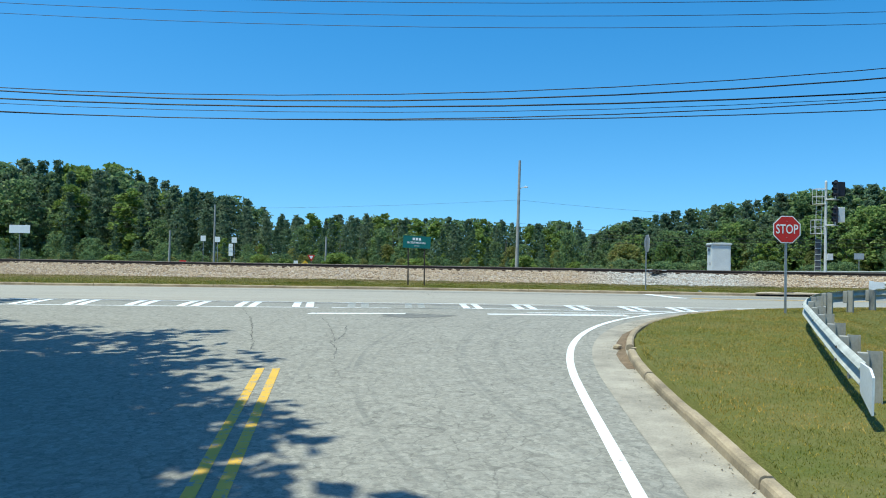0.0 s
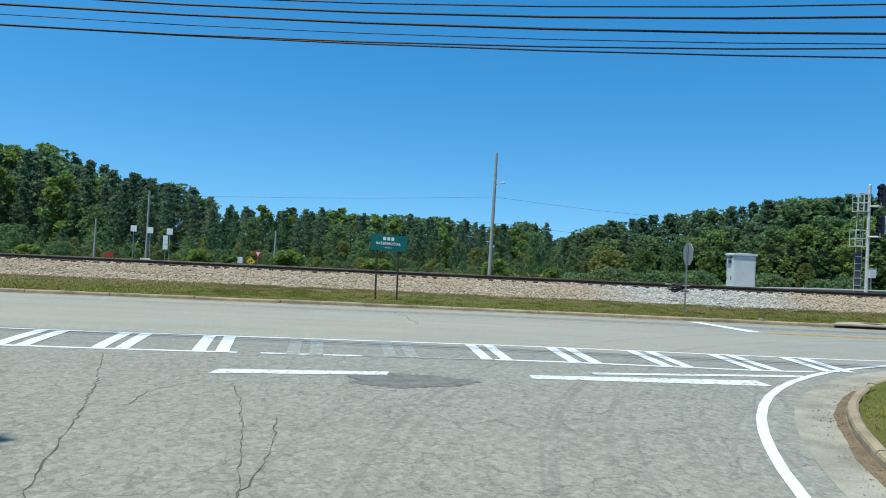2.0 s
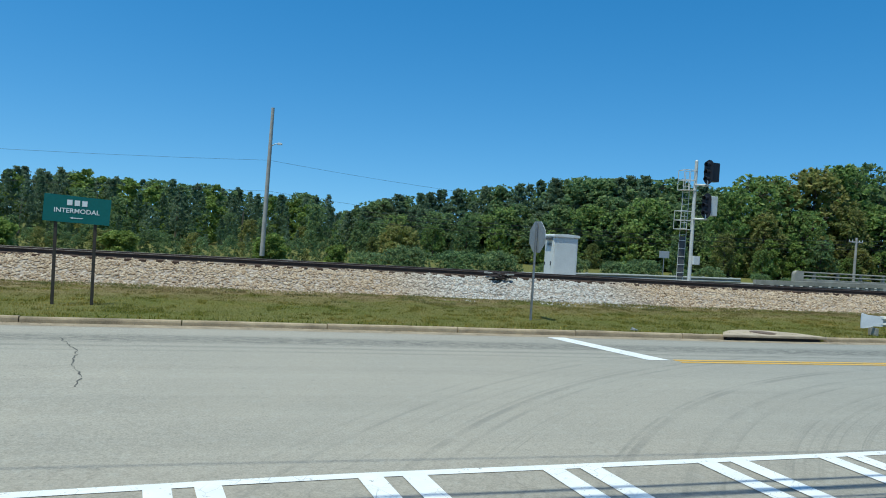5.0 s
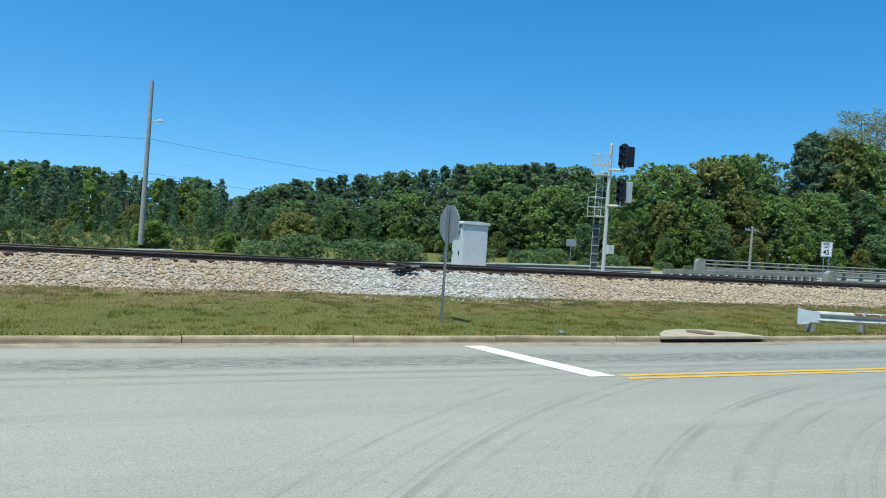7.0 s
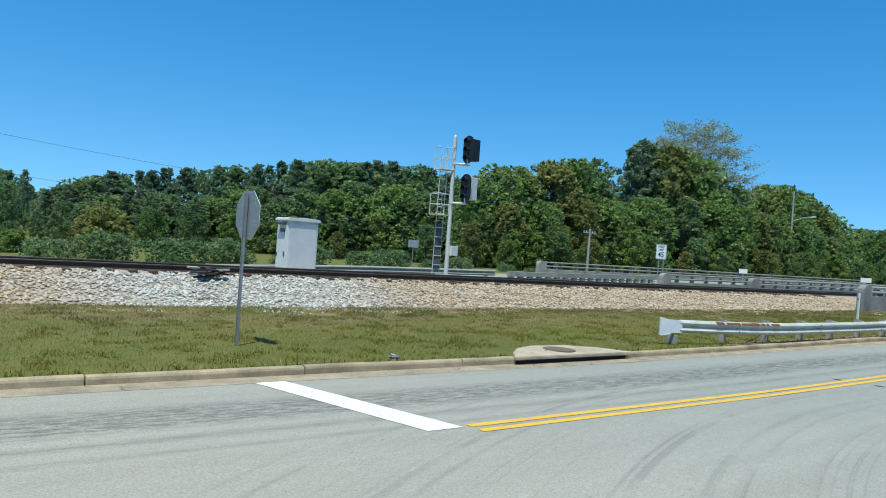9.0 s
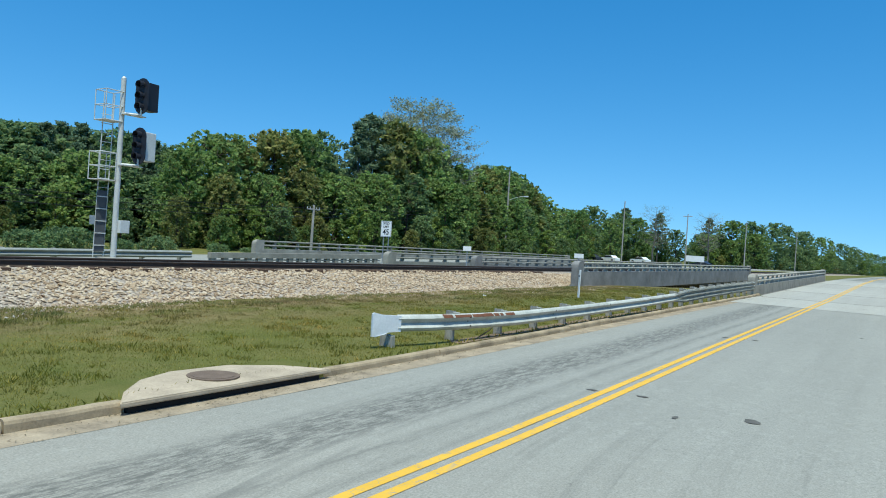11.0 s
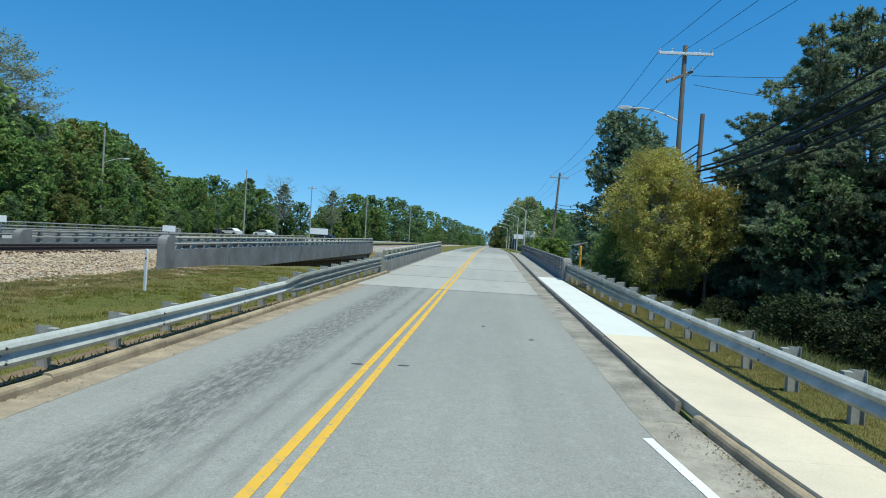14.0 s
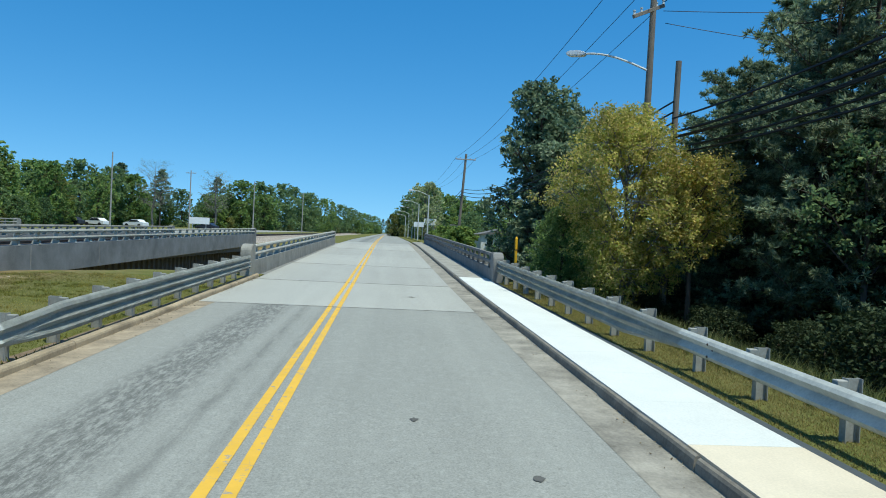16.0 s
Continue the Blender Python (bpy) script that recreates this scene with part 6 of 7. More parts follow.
def needle_cloud(centres, dirs, per, length, seed, width=0.012):
    """Tufts of long thin needles round the centres."""
    r = np.random.default_rng(seed)
    c = np.repeat(np.asarray(centres, float), per, 0)
    g = np.repeat(np.asarray(dirs, float), per, 0)
    n = len(c)
    d = r.normal(size=(n, 3)) + g * 0.9 + np.array([0, 0, 0.25])
    d /= np.linalg.norm(d, axis=1, keepdims=True)
    s = np.cross(d, r.normal(size=(n, 3)))
    s /= np.linalg.norm(s, axis=1, keepdims=True)
    ln = length * r.uniform(0.6, 1.2, n)[:, None]
    q = np.stack([c - s * width, c + d * ln * 0.6 - s * width, c + d * ln, c + d * ln * 0.6 + s * width, c + s * width], 1)
    return q.reshape(-1, 3), np.arange(5 * n).reshape(-1, 5)


def mesh_of(name, v, f, material):
    me = bpy.data.meshes.new(name)
    me.from_pydata(v.tolist(), [], f.tolist())
    me.update()
    me.materials.append(material)
    return me


def tree(label, height, width, crown_low, kind, seed, leaf, per=26, size=0.3, bark=M_BARK, clump=0.95, n=16, group="trees", twigs=2, trunk_r=None, category="tree"):
    """One tree standing at the origin: trunk with limbs, and a crown of many leaves."""
    rng = random.Random(seed)
    root = thing("tree", label, category, group)
    if kind == "pine":
        reach = lambda t: width * 0.5 * (1.0 - 0.75 * max(0.0, (t - crown_low) / (1 - crown_low))) * (0.85 if t < crown_low + 0.1 else 1)
    elif kind == "cone":
        reach = lambda t: width * 0.5 * (1.15 - t)
    else:
        reach = lambda t: width * 0.5 * math.sin(math.pi * min(1, max(0.06, 0.12 + 0.80 * (t - crown_low) / (1 - crown_low)))) ** 0.6
    bm = bmesh.new()
    ends = limbs(bm, (0, 0, -0.4), (0, 0, height * 0.95), trunk_r or height * 0.020, n, reach, rng, crown_low, 0.55 if kind != "pine" else 0.25, twigs)
    part("trunk", bm, bark, root)
    cs, rs = [], []
    for mid, e, ln in ends:
        for t in (0.35, 0.7, 1.0):
            p = mid.lerp(e, t)
            cs.append((p.x + rng.uniform(-0.2, 0.2) * clump, p.y + rng.uniform(-0.2, 0.2) * clump, p.z + rng.uniform(0, 0.35) * clump))
            rs.append(clump * rng.uniform(0.55, 1.1))
    for k in range(4):
        cs.append((rng.uniform(-0.3, 0.3), rng.uniform(-0.3, 0.3), height - clump * rng.uniform(0.2, 0.9)))
        rs.append(clump * rng.uniform(0.5, 0.8))
    v, f = leaf_cloud(cs, rs, per, size, seed)
    crown = new("crown", mesh_of("crown", v, f, leaf))
    crown.parent = root
    return root


def crown_of(root, centres, radii, per, size, seed, leaf, flat=0.75, slim=0.55):
    v, f = leaf_cloud(centres, radii, per, size, seed, flat, slim)
    crown = new("crown", mesh_of("crown", v, f, leaf))
    crown.parent = root
    return crown


def round_tree(label, height, width, low, seed, leaf, lobes=17, clumps=22, per=15, size=0.27, clump=0.52, bark=M_BARK, group="forest trees", category="tree", airy=0.0, rough=0.0):
    """A leafy tree: limbs that carry rounded lobes of foliage, each lobe a shell of small leaf clumps."""
    rng = random.Random(seed)
    root = thing("tree", label, category, group)
    bm = bmesh.new()
    r0 = height * 0.018
    spine = [Vector((rng.uniform(-1, 1) * 0.02 * height * t, rng.uniform(-1, 1) * 0.02 * height * t, -0.4 + (height * 0.86 + 0.4) * t)) for t in (0, 0.3, 0.6, 1.0)]
    for k in range(3):
        rod(bm, spine[k], spine[k + 1], r0 * (1 - 0.3 * k), r0 * (0.7 - 0.3 * k) + 0.015, 7)
    cs, rs = [], []
    for k in range(lobes):
        u = (k + 0.5) / lobes
        t = low + (1 - low) * u
        env = width * 0.5 * math.sin(math.pi * min(0.97, 0.20 + 0.72 * u)) ** 0.7
        a = k * 2.4 + rng.uniform(-0.5, 0.5)
        big = width * rng.uniform(0.15, 0.25) * (1.0 if u < 0.8 else 0.8)
        out = max(0.0, env - big * 0.8) * rng.uniform(0.75 - rough, 1.1 + rough)
        c = Vector((out * math.cos(a), out * math.sin(a), min(height - big * 0.85, height * t + rng.uniform(-0.03, 0.03) * height)))
        foot = Vector((0, 0, max(0.2, c.z - out * 0.7 - 0.06 * height)))
        rod(bm, foot, c, r0 * 0.35, r0 * 0.12, 5)
        for q in range(clumps):
            z = 1 - 2 * (q + 0.5) / clumps
            if z < -0.75:
                continue
            b = q * 2.4 + rng.uniform(-0.4, 0.4)
            d = Vector((math.sqrt(1 - z * z) * math.cos(b), math.sqrt(1 - z * z) * math.sin(b), z * 0.85))
            if rng.random() < airy:
                continue
            p = c + d * big * rng.uniform(0.62, 1.12)
            cs.append(tuple(p))
            rs.append(clump * rng.uniform(0.6, 1.25))
            if q % 4 == 0:
                rod(bm, c, p, r0 * 0.10, r0 * 0.04, 4)
    part("trunk", bm, bark, root)
    crown_of(root, cs, rs, per, size, seed, leaf)
    return root


def pine_tree(label, height, width, low, seed, leaf, boughs=46, per=18, size=0.25, clump=0.50, group="forest trees"):
    """A forest pine: bare lower trunk, level boughs with flat pads of needles, and a rounded top."""
    rng = random.Random(seed)
    root = thing("pine_tree", label, "tree", group)
    bm = bmesh.new()
    r0 = height * 0.014
    rod(bm, (0, 0, -0.4), (rng.uniform(-0.1, 0.1), 0, height * 0.55), r0, r0 * 0.62, 7)
    rod(bm, (rng.uniform(-0.1, 0.1), 0, height * 0.55), (0, 0, height * 0.96), r0 * 0.62, 0.03, 7)
    cs, rs = [], []
    for k in range(boughs):
        u = (k + 0.5) / boughs
        t = low + (1 - low) * u * 0.97
        ln = width * 0.5 * (0.62 + 0.38 * math.sin(math.pi * min(1, u * 1.15))) * math.sqrt(max(0.05, 1 - u ** 2.6)) * rng.uniform(0.6, 1.12)
        a = k * 2.4 + rng.uniform(-0.6, 0.6)
        p = Vector((0, 0, height * t))
        e = p + Vector((math.cos(a), math.sin(a), rng.uniform(0.0, 0.35) + 0.3 * u)) * ln
        rod(bm, p, e, max(0.02, r0 * 0.25 * (1 - 0.6 * u)), 0.012, 4)
        side = Vector((-math.sin(a), math.cos(a), 0))
        for f in (0.45, 0.7, 0.95, 1.05):
            q = p.lerp(e, f) + side * rng.uniform(-0.38, 0.38) * ln * f + Vector((0, 0, rng.uniform(-0.05, 0.25)))
            cs.append(tuple(q))
            rs.append(clump * rng.uniform(0.7, 1.3))
    for k in range(7):
        cs.append((rng.uniform(-0.45, 0.45), rng.uniform(-0.45, 0.45), height - rng.uniform(0.1, 0.8)))
        rs.append(clump * rng.uniform(0.7, 1.0))
    part("trunk", bm, M_FARBARK, root)
    crown_of(root, cs, rs, per, size, seed, leaf, 0.62, 0.42)
    return root


def near_pine(label, height, width, seed, low=0.12, boughs=54, needles=26):
    """A pine close by, with rosettes of long needles at the ends of its twigs."""
    rng = random.Random(seed)
    root = thing("pine_tree", label, "tree", "pines by the raised walk")
    bm = bmesh.new()
    r0 = height * 0.014
    rod(bm, (0, 0, -0.6), (0.1, 0, height * 0.5), r0, r0 * 0.66, 9)
    rod(bm, (0.1, 0, height * 0.5), (0, 0, height * 0.97), r0 * 0.66, 0.03, 9)
    cs, ds = [], []
    for k in range(boughs):
        u = (k + 0.5) / boughs
        ln = width * 0.5 * math.sqrt(max(0.06, 1 - u ** 2.2)) * rng.uniform(0.45, 1.12)
        a = k * 2.4 + rng.uniform(-0.5, 0.5)
        p = Vector((0, 0, height * (low + (0.97 - low) * u)))
        e = p + Vector((math.cos(a), math.sin(a), rng.uniform(-0.25, 0.75) + 0.2 * u)) * ln
        mid = p.lerp(e, 0.5) - Vector((0, 0, 0.06 * ln))
        rod(bm, p, mid, max(0.025, r0 * 0.28 * (1.1 - u)), 0.022, 5)
        rod(bm, mid, e, 0.022, 0.010, 5)
        side = Vector((-math.sin(a), math.cos(a), 0))
        ax = (e - p).normalized()
        for f in np.linspace(0.28, 1.0, 8):
            s = (mid.lerp(e, (f - 0.5) * 2) if f > 0.5 else p.lerp(mid, f * 2))
            for w in (-1, 1):
                d = (ax * rng.uniform(0.3, 1.0) + side * w * rng.uniform(0.4, 1.0) + Vector((0, 0, rng.uniform(0.0, 0.6)))).normalized()
                q = s + d * ln * rng.uniform(0.12, 0.34)
                rod(bm, s, q, 0.010, 0.006, 4)
                cs.append(tuple(q))
                ds.append(tuple(d))
                if rng.random() < 0.6:
                    m = s.lerp(q, 0.55) + Vector((rng.uniform(-0.1, 0.1), rng.uniform(-0.1, 0.1), 0.12))
                    cs.append(tuple(m))
                    ds.append(tuple(d))
        cs.append(tuple(e))
        ds.append(tuple(ax))
    part("trunk", bm, M_BARK, root)
    v, f = needle_cloud(cs, ds, needles, 0.24, seed, 0.019)
    crown = new("crown", mesh_of("crown", v, f, M_LEAF_NEEDLE))
    crown.parent = root
    return root


def place(proto, spots, h0, seed, sink=0.2):
    """Moves the first tree to the first spot and sets copies on the others; spots: x, y, top z."""
    r = random.Random(seed)
    for k, (x_, y_, top) in enumerate(spots):
        g = zl(x_, y_)
        s = (top - g) / h0
        m = pose(x_, y_, g - sink, 0, 0, r.uniform(0, 360))
        if k == 0:
            proto.matrix_basis = m
            proto.scale = (s * r.uniform(0.95, 1.1),) * 2 + (s,)
            continue
        c = copy_thing(proto, m)
        w = s * r.uniform(1.0, 1.3)
        c.scale = (w, w, s)


FAR = [pine_tree("tall dark green pine at the forest edge", 14, 5.4, 0.26, 21, M_LEAF_PINE),
       round_tree("tall rounded dark green tree at the forest edge", 14, 8.5, 0.08, 22, M_LEAF_DARK),
       round_tree("bright green leafy tree at the forest edge", 13, 5.6, 0.06, 23, M_LEAF_LIGHT, lobes=13),
       pine_tree("slender green pine at the forest edge", 15, 4.8, 0.20, 24, M_LEAF_DARKPINE),
       round_tree("broad green deciduous tree at the forest edge", 15, 10.5, 0.04, 25, M_LEAF_MID, lobes=22, clumps=26),
       round_tree("olive green vine-hung tree at the forest edge", 14, 8.0, 0.03, 30, M_LEAF_OLIVE, lobes=19, clumps=24)]
H0 = [14, 14, 13, 15, 15, 14]
spots = [[], [], [], [], [], []]
rng = random.Random(77)
# far wood, west to middle: skyline of tree tops by x
sky_x = [-160, -119, -110, -98, -88, -76, -61, -55, -51, -38, -10, 2, 5, 14, 18, 20.5, 24.5, 34, 60]
sky_z = [22, 24.0, 20.0, 22.6, 20.2, 17.6, 15.6, 13.6, 10.6, 11.2, 10.6, 10.4, 9.2, 10.3, 9.9, 7.2, 8.4, 11.0, 14.0]
for yy, lo, hi, step, kinds in ((170, 0.94, 1.06, 3.2, [0, 0, 3, 1]), (163, 0.88, 1.0, 3.3, [0, 3, 0, 1]), (157, 0.80, 0.96, 3.5, [0, 3, 3, 0, 2]), (152, 0.84, 1.0, 3.6, [0, 3, 0, 3, 2]), (146, 0.66, 0.9, 4.4, [3, 0, 3, 2]), (141, 0.42, 0.72, 4.6, [3, 0, 1, 3])):
    x_ = -140.0
    while x_ < 36:
        k = rng.choice(kinds)
        if -101 < x_ < -96 and yy > 155:
            k = 2
        spots[k].append((x_, yy + rng.uniform(-2, 2), float(np.interp(x_, sky_x, sky_z)) * rng.uniform(lo, hi)))
        x_ += step * rng.uniform(0.75, 1.3)
# a low thicket added behind the trunks to block the light between them
x_ = -142.0
while x_ < 38:
    spots[1].append((x_, 174 + rng.uniform(-1, 1), float(np.interp(x_, sky_x, sky_z)) * rng.uniform(0.42, 0.6)))
    x_ += 4.0
# low bushes before the far wood
bush = round_tree("low wide bush at the foot of the woods", 4, 7.5, 0.02, 26, M_LEAF_DARK, 16, 22, 14, 0.20, 0.5, M_BARK, "bushes before the woods", "bush")
under = [(rng.choice([1, 2, 5, 2]), -128 + k * 4.4 + rng.uniform(-1.6, 1.6), 139 + rng.uniform(-3, 4), rng.uniform(1.6, 5.0)) for k in range(38)]
under += [(rng.choice([1, 1, 5, 1]), xa, 86 + rng.uniform(-2, 2), rng.uniform(0.5, 2.0)) for xa in np.arange(-84, 10, 0.85)]
# a close dark thicket in front, open only where a lane leaves the highway
under += [(rng.choice([1, 3, 0, 3]), xa, 104 + rng.uniform(-4, 4), rng.uniform(1.2, 4.4)) for xa in np.arange(-112, 32, 1.5) if not 10.5 < xa < 17.5]
bushes = [(10 + k * 3.3 + rng.uniform(-1, 1), 68.5 + rng.uniform(-0.8, 0.8), rng.uniform(1.0, 1.9)) for k in range(13)]
# the wooded rise nearer to the highway, middle to east
rise = ((16, 118, 6.0), (18, 117, 7.0), (20.3, 117, 8.2), (22.5, 116, 8.9), (26, 112, 9.4), (29, 109, 10.0), (32, 106, 10.4), (35, 102, 10.9), (38, 98, 11.3), (41, 95, 11.6), (44, 93, 12.0), (47, 92, 12.2), (50, 91, 11.8), (53.5, 90, 11.4), (57.5, 88, 11.4))
rise = tuple((a, b, c * 0.93) for a, b, c in rise)
for xa, ya, za in rise:
    spots[rng.choice([0, 0, 3, 1])].append((xa, ya, za * rng.uniform(0.98, 1.04)))
    spots[rng.choice([0, 3, 3, 1])].append((xa + 1.5, ya - 3, za * rng.uniform(0.76, 0.88)))
    spots[rng.choice([0, 3, 1])].append((xa + 0.3, ya - 6, za * rng.uniform(0.52, 0.68)))
    spots[rng.choice([1, 2, 5])].append((xa + 1.8, ya - 9, za * rng.uniform(0.32, 0.45)))
for xa, ya, za, k in ((47.5, 77, 9.0, 4), (51.5, 78, 11.0, 4), (55, 79, 11.0, 1), (58.5, 78, 12.4, 1), (62, 79, 13.0, 4), (66, 80, 13.6, 1), (69, 80, 11.6, 3), (72.5, 79, 15.8, 3), (75, 79, 17.0, 0), (78, 79, 17.0, 1), (82, 78, 16.2, 4), (86, 79, 16.0, 1),
                      (91, 80, 14.6, 4), (96, 81, 13.6, 1), (101, 81, 13.8, 4), (105, 81, 14.8, 1), (109, 81, 15.3, 4), (113, 82, 15.2, 1), (117, 82, 15.0, 4), (121, 82, 14.4, 1), (125, 83, 13.6, 4), (129, 83, 12.6, 4), (132.5, 84, 11.6, 1), (135.5, 84, 9.8, 4), (128, 80, 7, 4), (133, 81, 5.5, 4), (71, 83, 12, 1), (93, 85, 13, 1), (84, 74, 10, 4), (99, 76, 10, 4),
                      (49, 74, 7, 1), (54, 74.5, 7.6, 4), (60, 75, 8.5, 1), (65, 75.5, 8.8, 4), (70, 74.5, 9.6, 4), (76, 74, 10, 1), (90, 76, 10.5, 4), (95, 76.5, 10.5, 1), (105, 77, 10.5, 4), (110, 78, 10.5, 1), (115, 79, 9.5, 4), (120, 80, 8, 4), (124, 80, 8.5, 1),
                      (147, 82, 11.2, 4), (152, 84, 10.0, 1), (178, 84, 12.9, 1), (184, 82, 12.0, 4), (167, 82, 10.8, 4)):
    spots[5 if k == 1 and rng.random() < 0.45 else k].append((xa, ya, za))
# low fringe in front of them
for k in range(40):
    xa = 24 + k * 2.5 + rng.uniform(-0.8, 0.8)
    spots[rng.choice([4, 5, 1, 2])].append((xa, 71 + max(0, (46 - xa)) * 1.4 + rng.uniform(-1.5, 1.5), rng.uniform(3.0, 5.6)))
# along the highway far to the east
wood_low = []
for xa, ya, za in ((140, 92, 8), (150, 86, 9.5), (160, 84, 9.0), (172, 96, 13.0), (180, 86, 10), (190, 82, 9.0), (200, 99, 15.6), (208, 93, 16.0), (214, 85, 15.4), (222, 82, 11), (228, 75, 10.5), (236, 76, 15.6), (244, 71, 15.5),
                   (250, 65, 12), (256, 67, 16), (268, 63, 16.5), (280, 61, 16.2), (292, 57, 15), (305, 57, 15.8), (320, 53, 14.6), (335, 51, 14), (350, 48, 13.5), (370, 46, 13), (395, 44, 12.5), (420, 42, 12), (450, 40, 12),
                   (480, 36, 12), (520, 31, 11), (520, 25, 11), (470, 18, 12), (430, 15, 12), (390, 15, 13), (350, 14, 13), (320, 13, 13), (290, 14, 14), (262, 12, 14), (240, 14, 13.5), (214, 16.5, 14.6), (200, 12, 12), (180, 11, 10),
                   (160, 10, 9), (140, 11, 7), (128, 10, 7.5), (250, 19.0, 16.0), (240, 21.2, 12.5), (266, 17, 14.5)):
    spots[rng.choice([1, 0, 4, 1, 4])].append((xa, ya, za))
    spots[rng.choice([1, 4, 2])].append((xa - 4, ya + rng.uniform(-3, 4), za * rng.uniform(0.45, 0.7)))
    wood_low.append((rng.choice([1, 4, 5]), xa - 8, ya + rng.uniform(-2, 2), rng.uniform(3.0, 5.5)))
    wood_low.append((rng.choice([1, 1, 3]), xa + 7, ya + rng.uniform(0, 5), rng.uniform(4.0, 7.5)))
    if ya > 20:
        spots[rng.choice([1, 4])].append((xa + 4, ya + rng.uniform(0, 5), za * rng.uniform(0.5, 0.75)))
        spots[rng.choice([1, 5, 4])].append((xa + 1, ya + rng.uniform(4, 9), za * rng.uniform(0.5, 0.7)))


def joined_wood(name, label, wood, share, seed):
    """Far trees past counting, joined: each takes a share of its kind's leaves, made larger."""
    r = np.random.default_rng(seed)
    by_kind = {}
    for k, x_, y_, top in wood:
        by_kind.setdefault(k, []).append((x_, y_, top))
    for k, some in by_kind.items():
        me = next(o for o in FAR[k].children if o.name.startswith("crown")).data
        co = np.empty(len(me.vertices) * 3)
        me.vertices.foreach_get("co", co)
        quads = co.reshape(-1, 4, 3)
        out = []
        for x_, y_, top in some:
            g = zl(x_, y_)
            s = (top - g) / H0[k]
            q = quads[r.random(len(quads)) < share]
            mid = q.mean(1, keepdims=True)
            q = mid + (q - mid) * 1.15
            a = r.uniform(0, 6.28)
            rot = np.array([[math.cos(a), -math.sin(a), 0], [math.sin(a), math.cos(a), 0], [0, 0, 1]])
            w = s * (r.uniform(0.75, 1.05) if k in (0, 3) else r.uniform(1.0, 1.4))
            out.append((q @ rot.T) * np.array([w, w, s]) + np.array([x_, y_, g - 0.2]))
        v = np.concatenate(out).reshape(-1, 3)
        n = len(v) // 4
        mesh = bpy.data.meshes.new(name)
        mesh.vertices.add(len(v))
        mesh.vertices.foreach_set("co", v.ravel())
        mesh.loops.add(len(v))
        mesh.loops.foreach_set("vertex_index", np.arange(len(v), dtype=np.int32))
        mesh.polygons.add(n)
        mesh.polygons.foreach_set("loop_start", np.arange(0, 4 * n, 4, dtype=np.int32))
        mesh.update()
        mesh.validate()
        mesh.materials.append(me.materials[0])
        tagged(new(name, mesh), label, "woods", kind="stuff")


wood = under + wood_low
for k in range(6):
    far = [q for q in spots[k] if q[1] > 138 or q[0] > 262]
    wood += [(k, *q) for q in far]
    place(FAR[k], [q for q in spots[k] if q not in far], H0[k], 5 + k)
place(bush, bushes, 4, 27)
brown = round_tree("rounded olive brown tree beside the highway", 5, 5.0, 0.02, 34, M_LEAF_OLIVE, 20, 24, 16, 0.20, 0.5, M_BARK, "highway trees")
place(brown, [(14.9, 81, 3.6)], 5, 35)
fresh = tree("small fresh green shrub before the dark woods", 3, 3.4, 0.02, "round", 28, M_LEAF_LIGHT, 30, 0.16, n=22, clump=0.6, group="fresh green shrubs", category="shrub")
place(fresh, [(-27.5, 82, 1.3), (-24.5, 83, 0.9), (-18.2, 82, 1.6), (-9.0, 83, 1.2), (3.5, 83, 1.7), (9.0, 80, 1.2), (-46.0, 83, 1.0)] + [(100 + k * 2.6, 19.6 + rng.uniform(-0.7, 0.7), rng.uniform(1.9, 3.2)) for k in range(14)], 3, 29)
for (xa, ya, za), (xb, yb, zb) in zip(rise, rise[1:]):
    for t in (0.2, 0.5, 0.8):
        wood.append((rng.choice([1, 0, 1, 3]), xa + (xb - xa) * t, ya + (yb - ya) * t + rng.uniform(1, 4), (za + (zb - za) * t) * rng.uniform(0.97, 1.05)))
        wood.append((rng.choice([1, 1, 3, 4]), xa + (xb - xa) * t + 1, ya + (yb - ya) * t - rng.uniform(4, 8), (za + (zb - za) * t) * rng.uniform(0.5, 0.78)))
joined_wood("far_woods", "dense dark green mixed woods on the skyline", wood, 0.55, 9)
# pale trunks showing between the trees of the far wood
bm = bmesh.new()
for k in range(44):
    x_ = -138 + k * 3.9 + rng.uniform(-0.6, 0.6)
    y_ = rng.uniform(147, 156)
    h_ = float(np.interp(x_, sky_x, sky_z)) * rng.uniform(0.35, 0.6)
    rod(bm, (x_, y_, zl(x_, y_) - 0.3), (x_ + rng.uniform(-0.4, 0.4), y_, h_), 0.20, 0.10, 6)
tagged(part("tree_trunks", bm, M_FARBARK), "thin pale trunks among the dense far woods", "woods", kind="stuff")

bare = tree("tall half-bare tree with sparse pale spring leaves", 20, 11, 0.30, "round", 31, M_LEAF_SPARSE, 9, 0.11, M_PALEBARK, 0.7, 40, "sparse trees", 6)
place(bare, [(85, 81, 20.8), (89, 82, 22.0), (93, 82, 20.6)], 20, 41)
leafless = tree("grey leafless tree with fine upswept twigs", 14, 9, 0.30, "round", 32, M_LEAF_PALE, 1, 0.08, M_PALEBARK, 0.7, 44, "leafless trees", 8)
place(leafless, [(180, 76, 14.8), (199, 68, 14.5)], 14, 42)

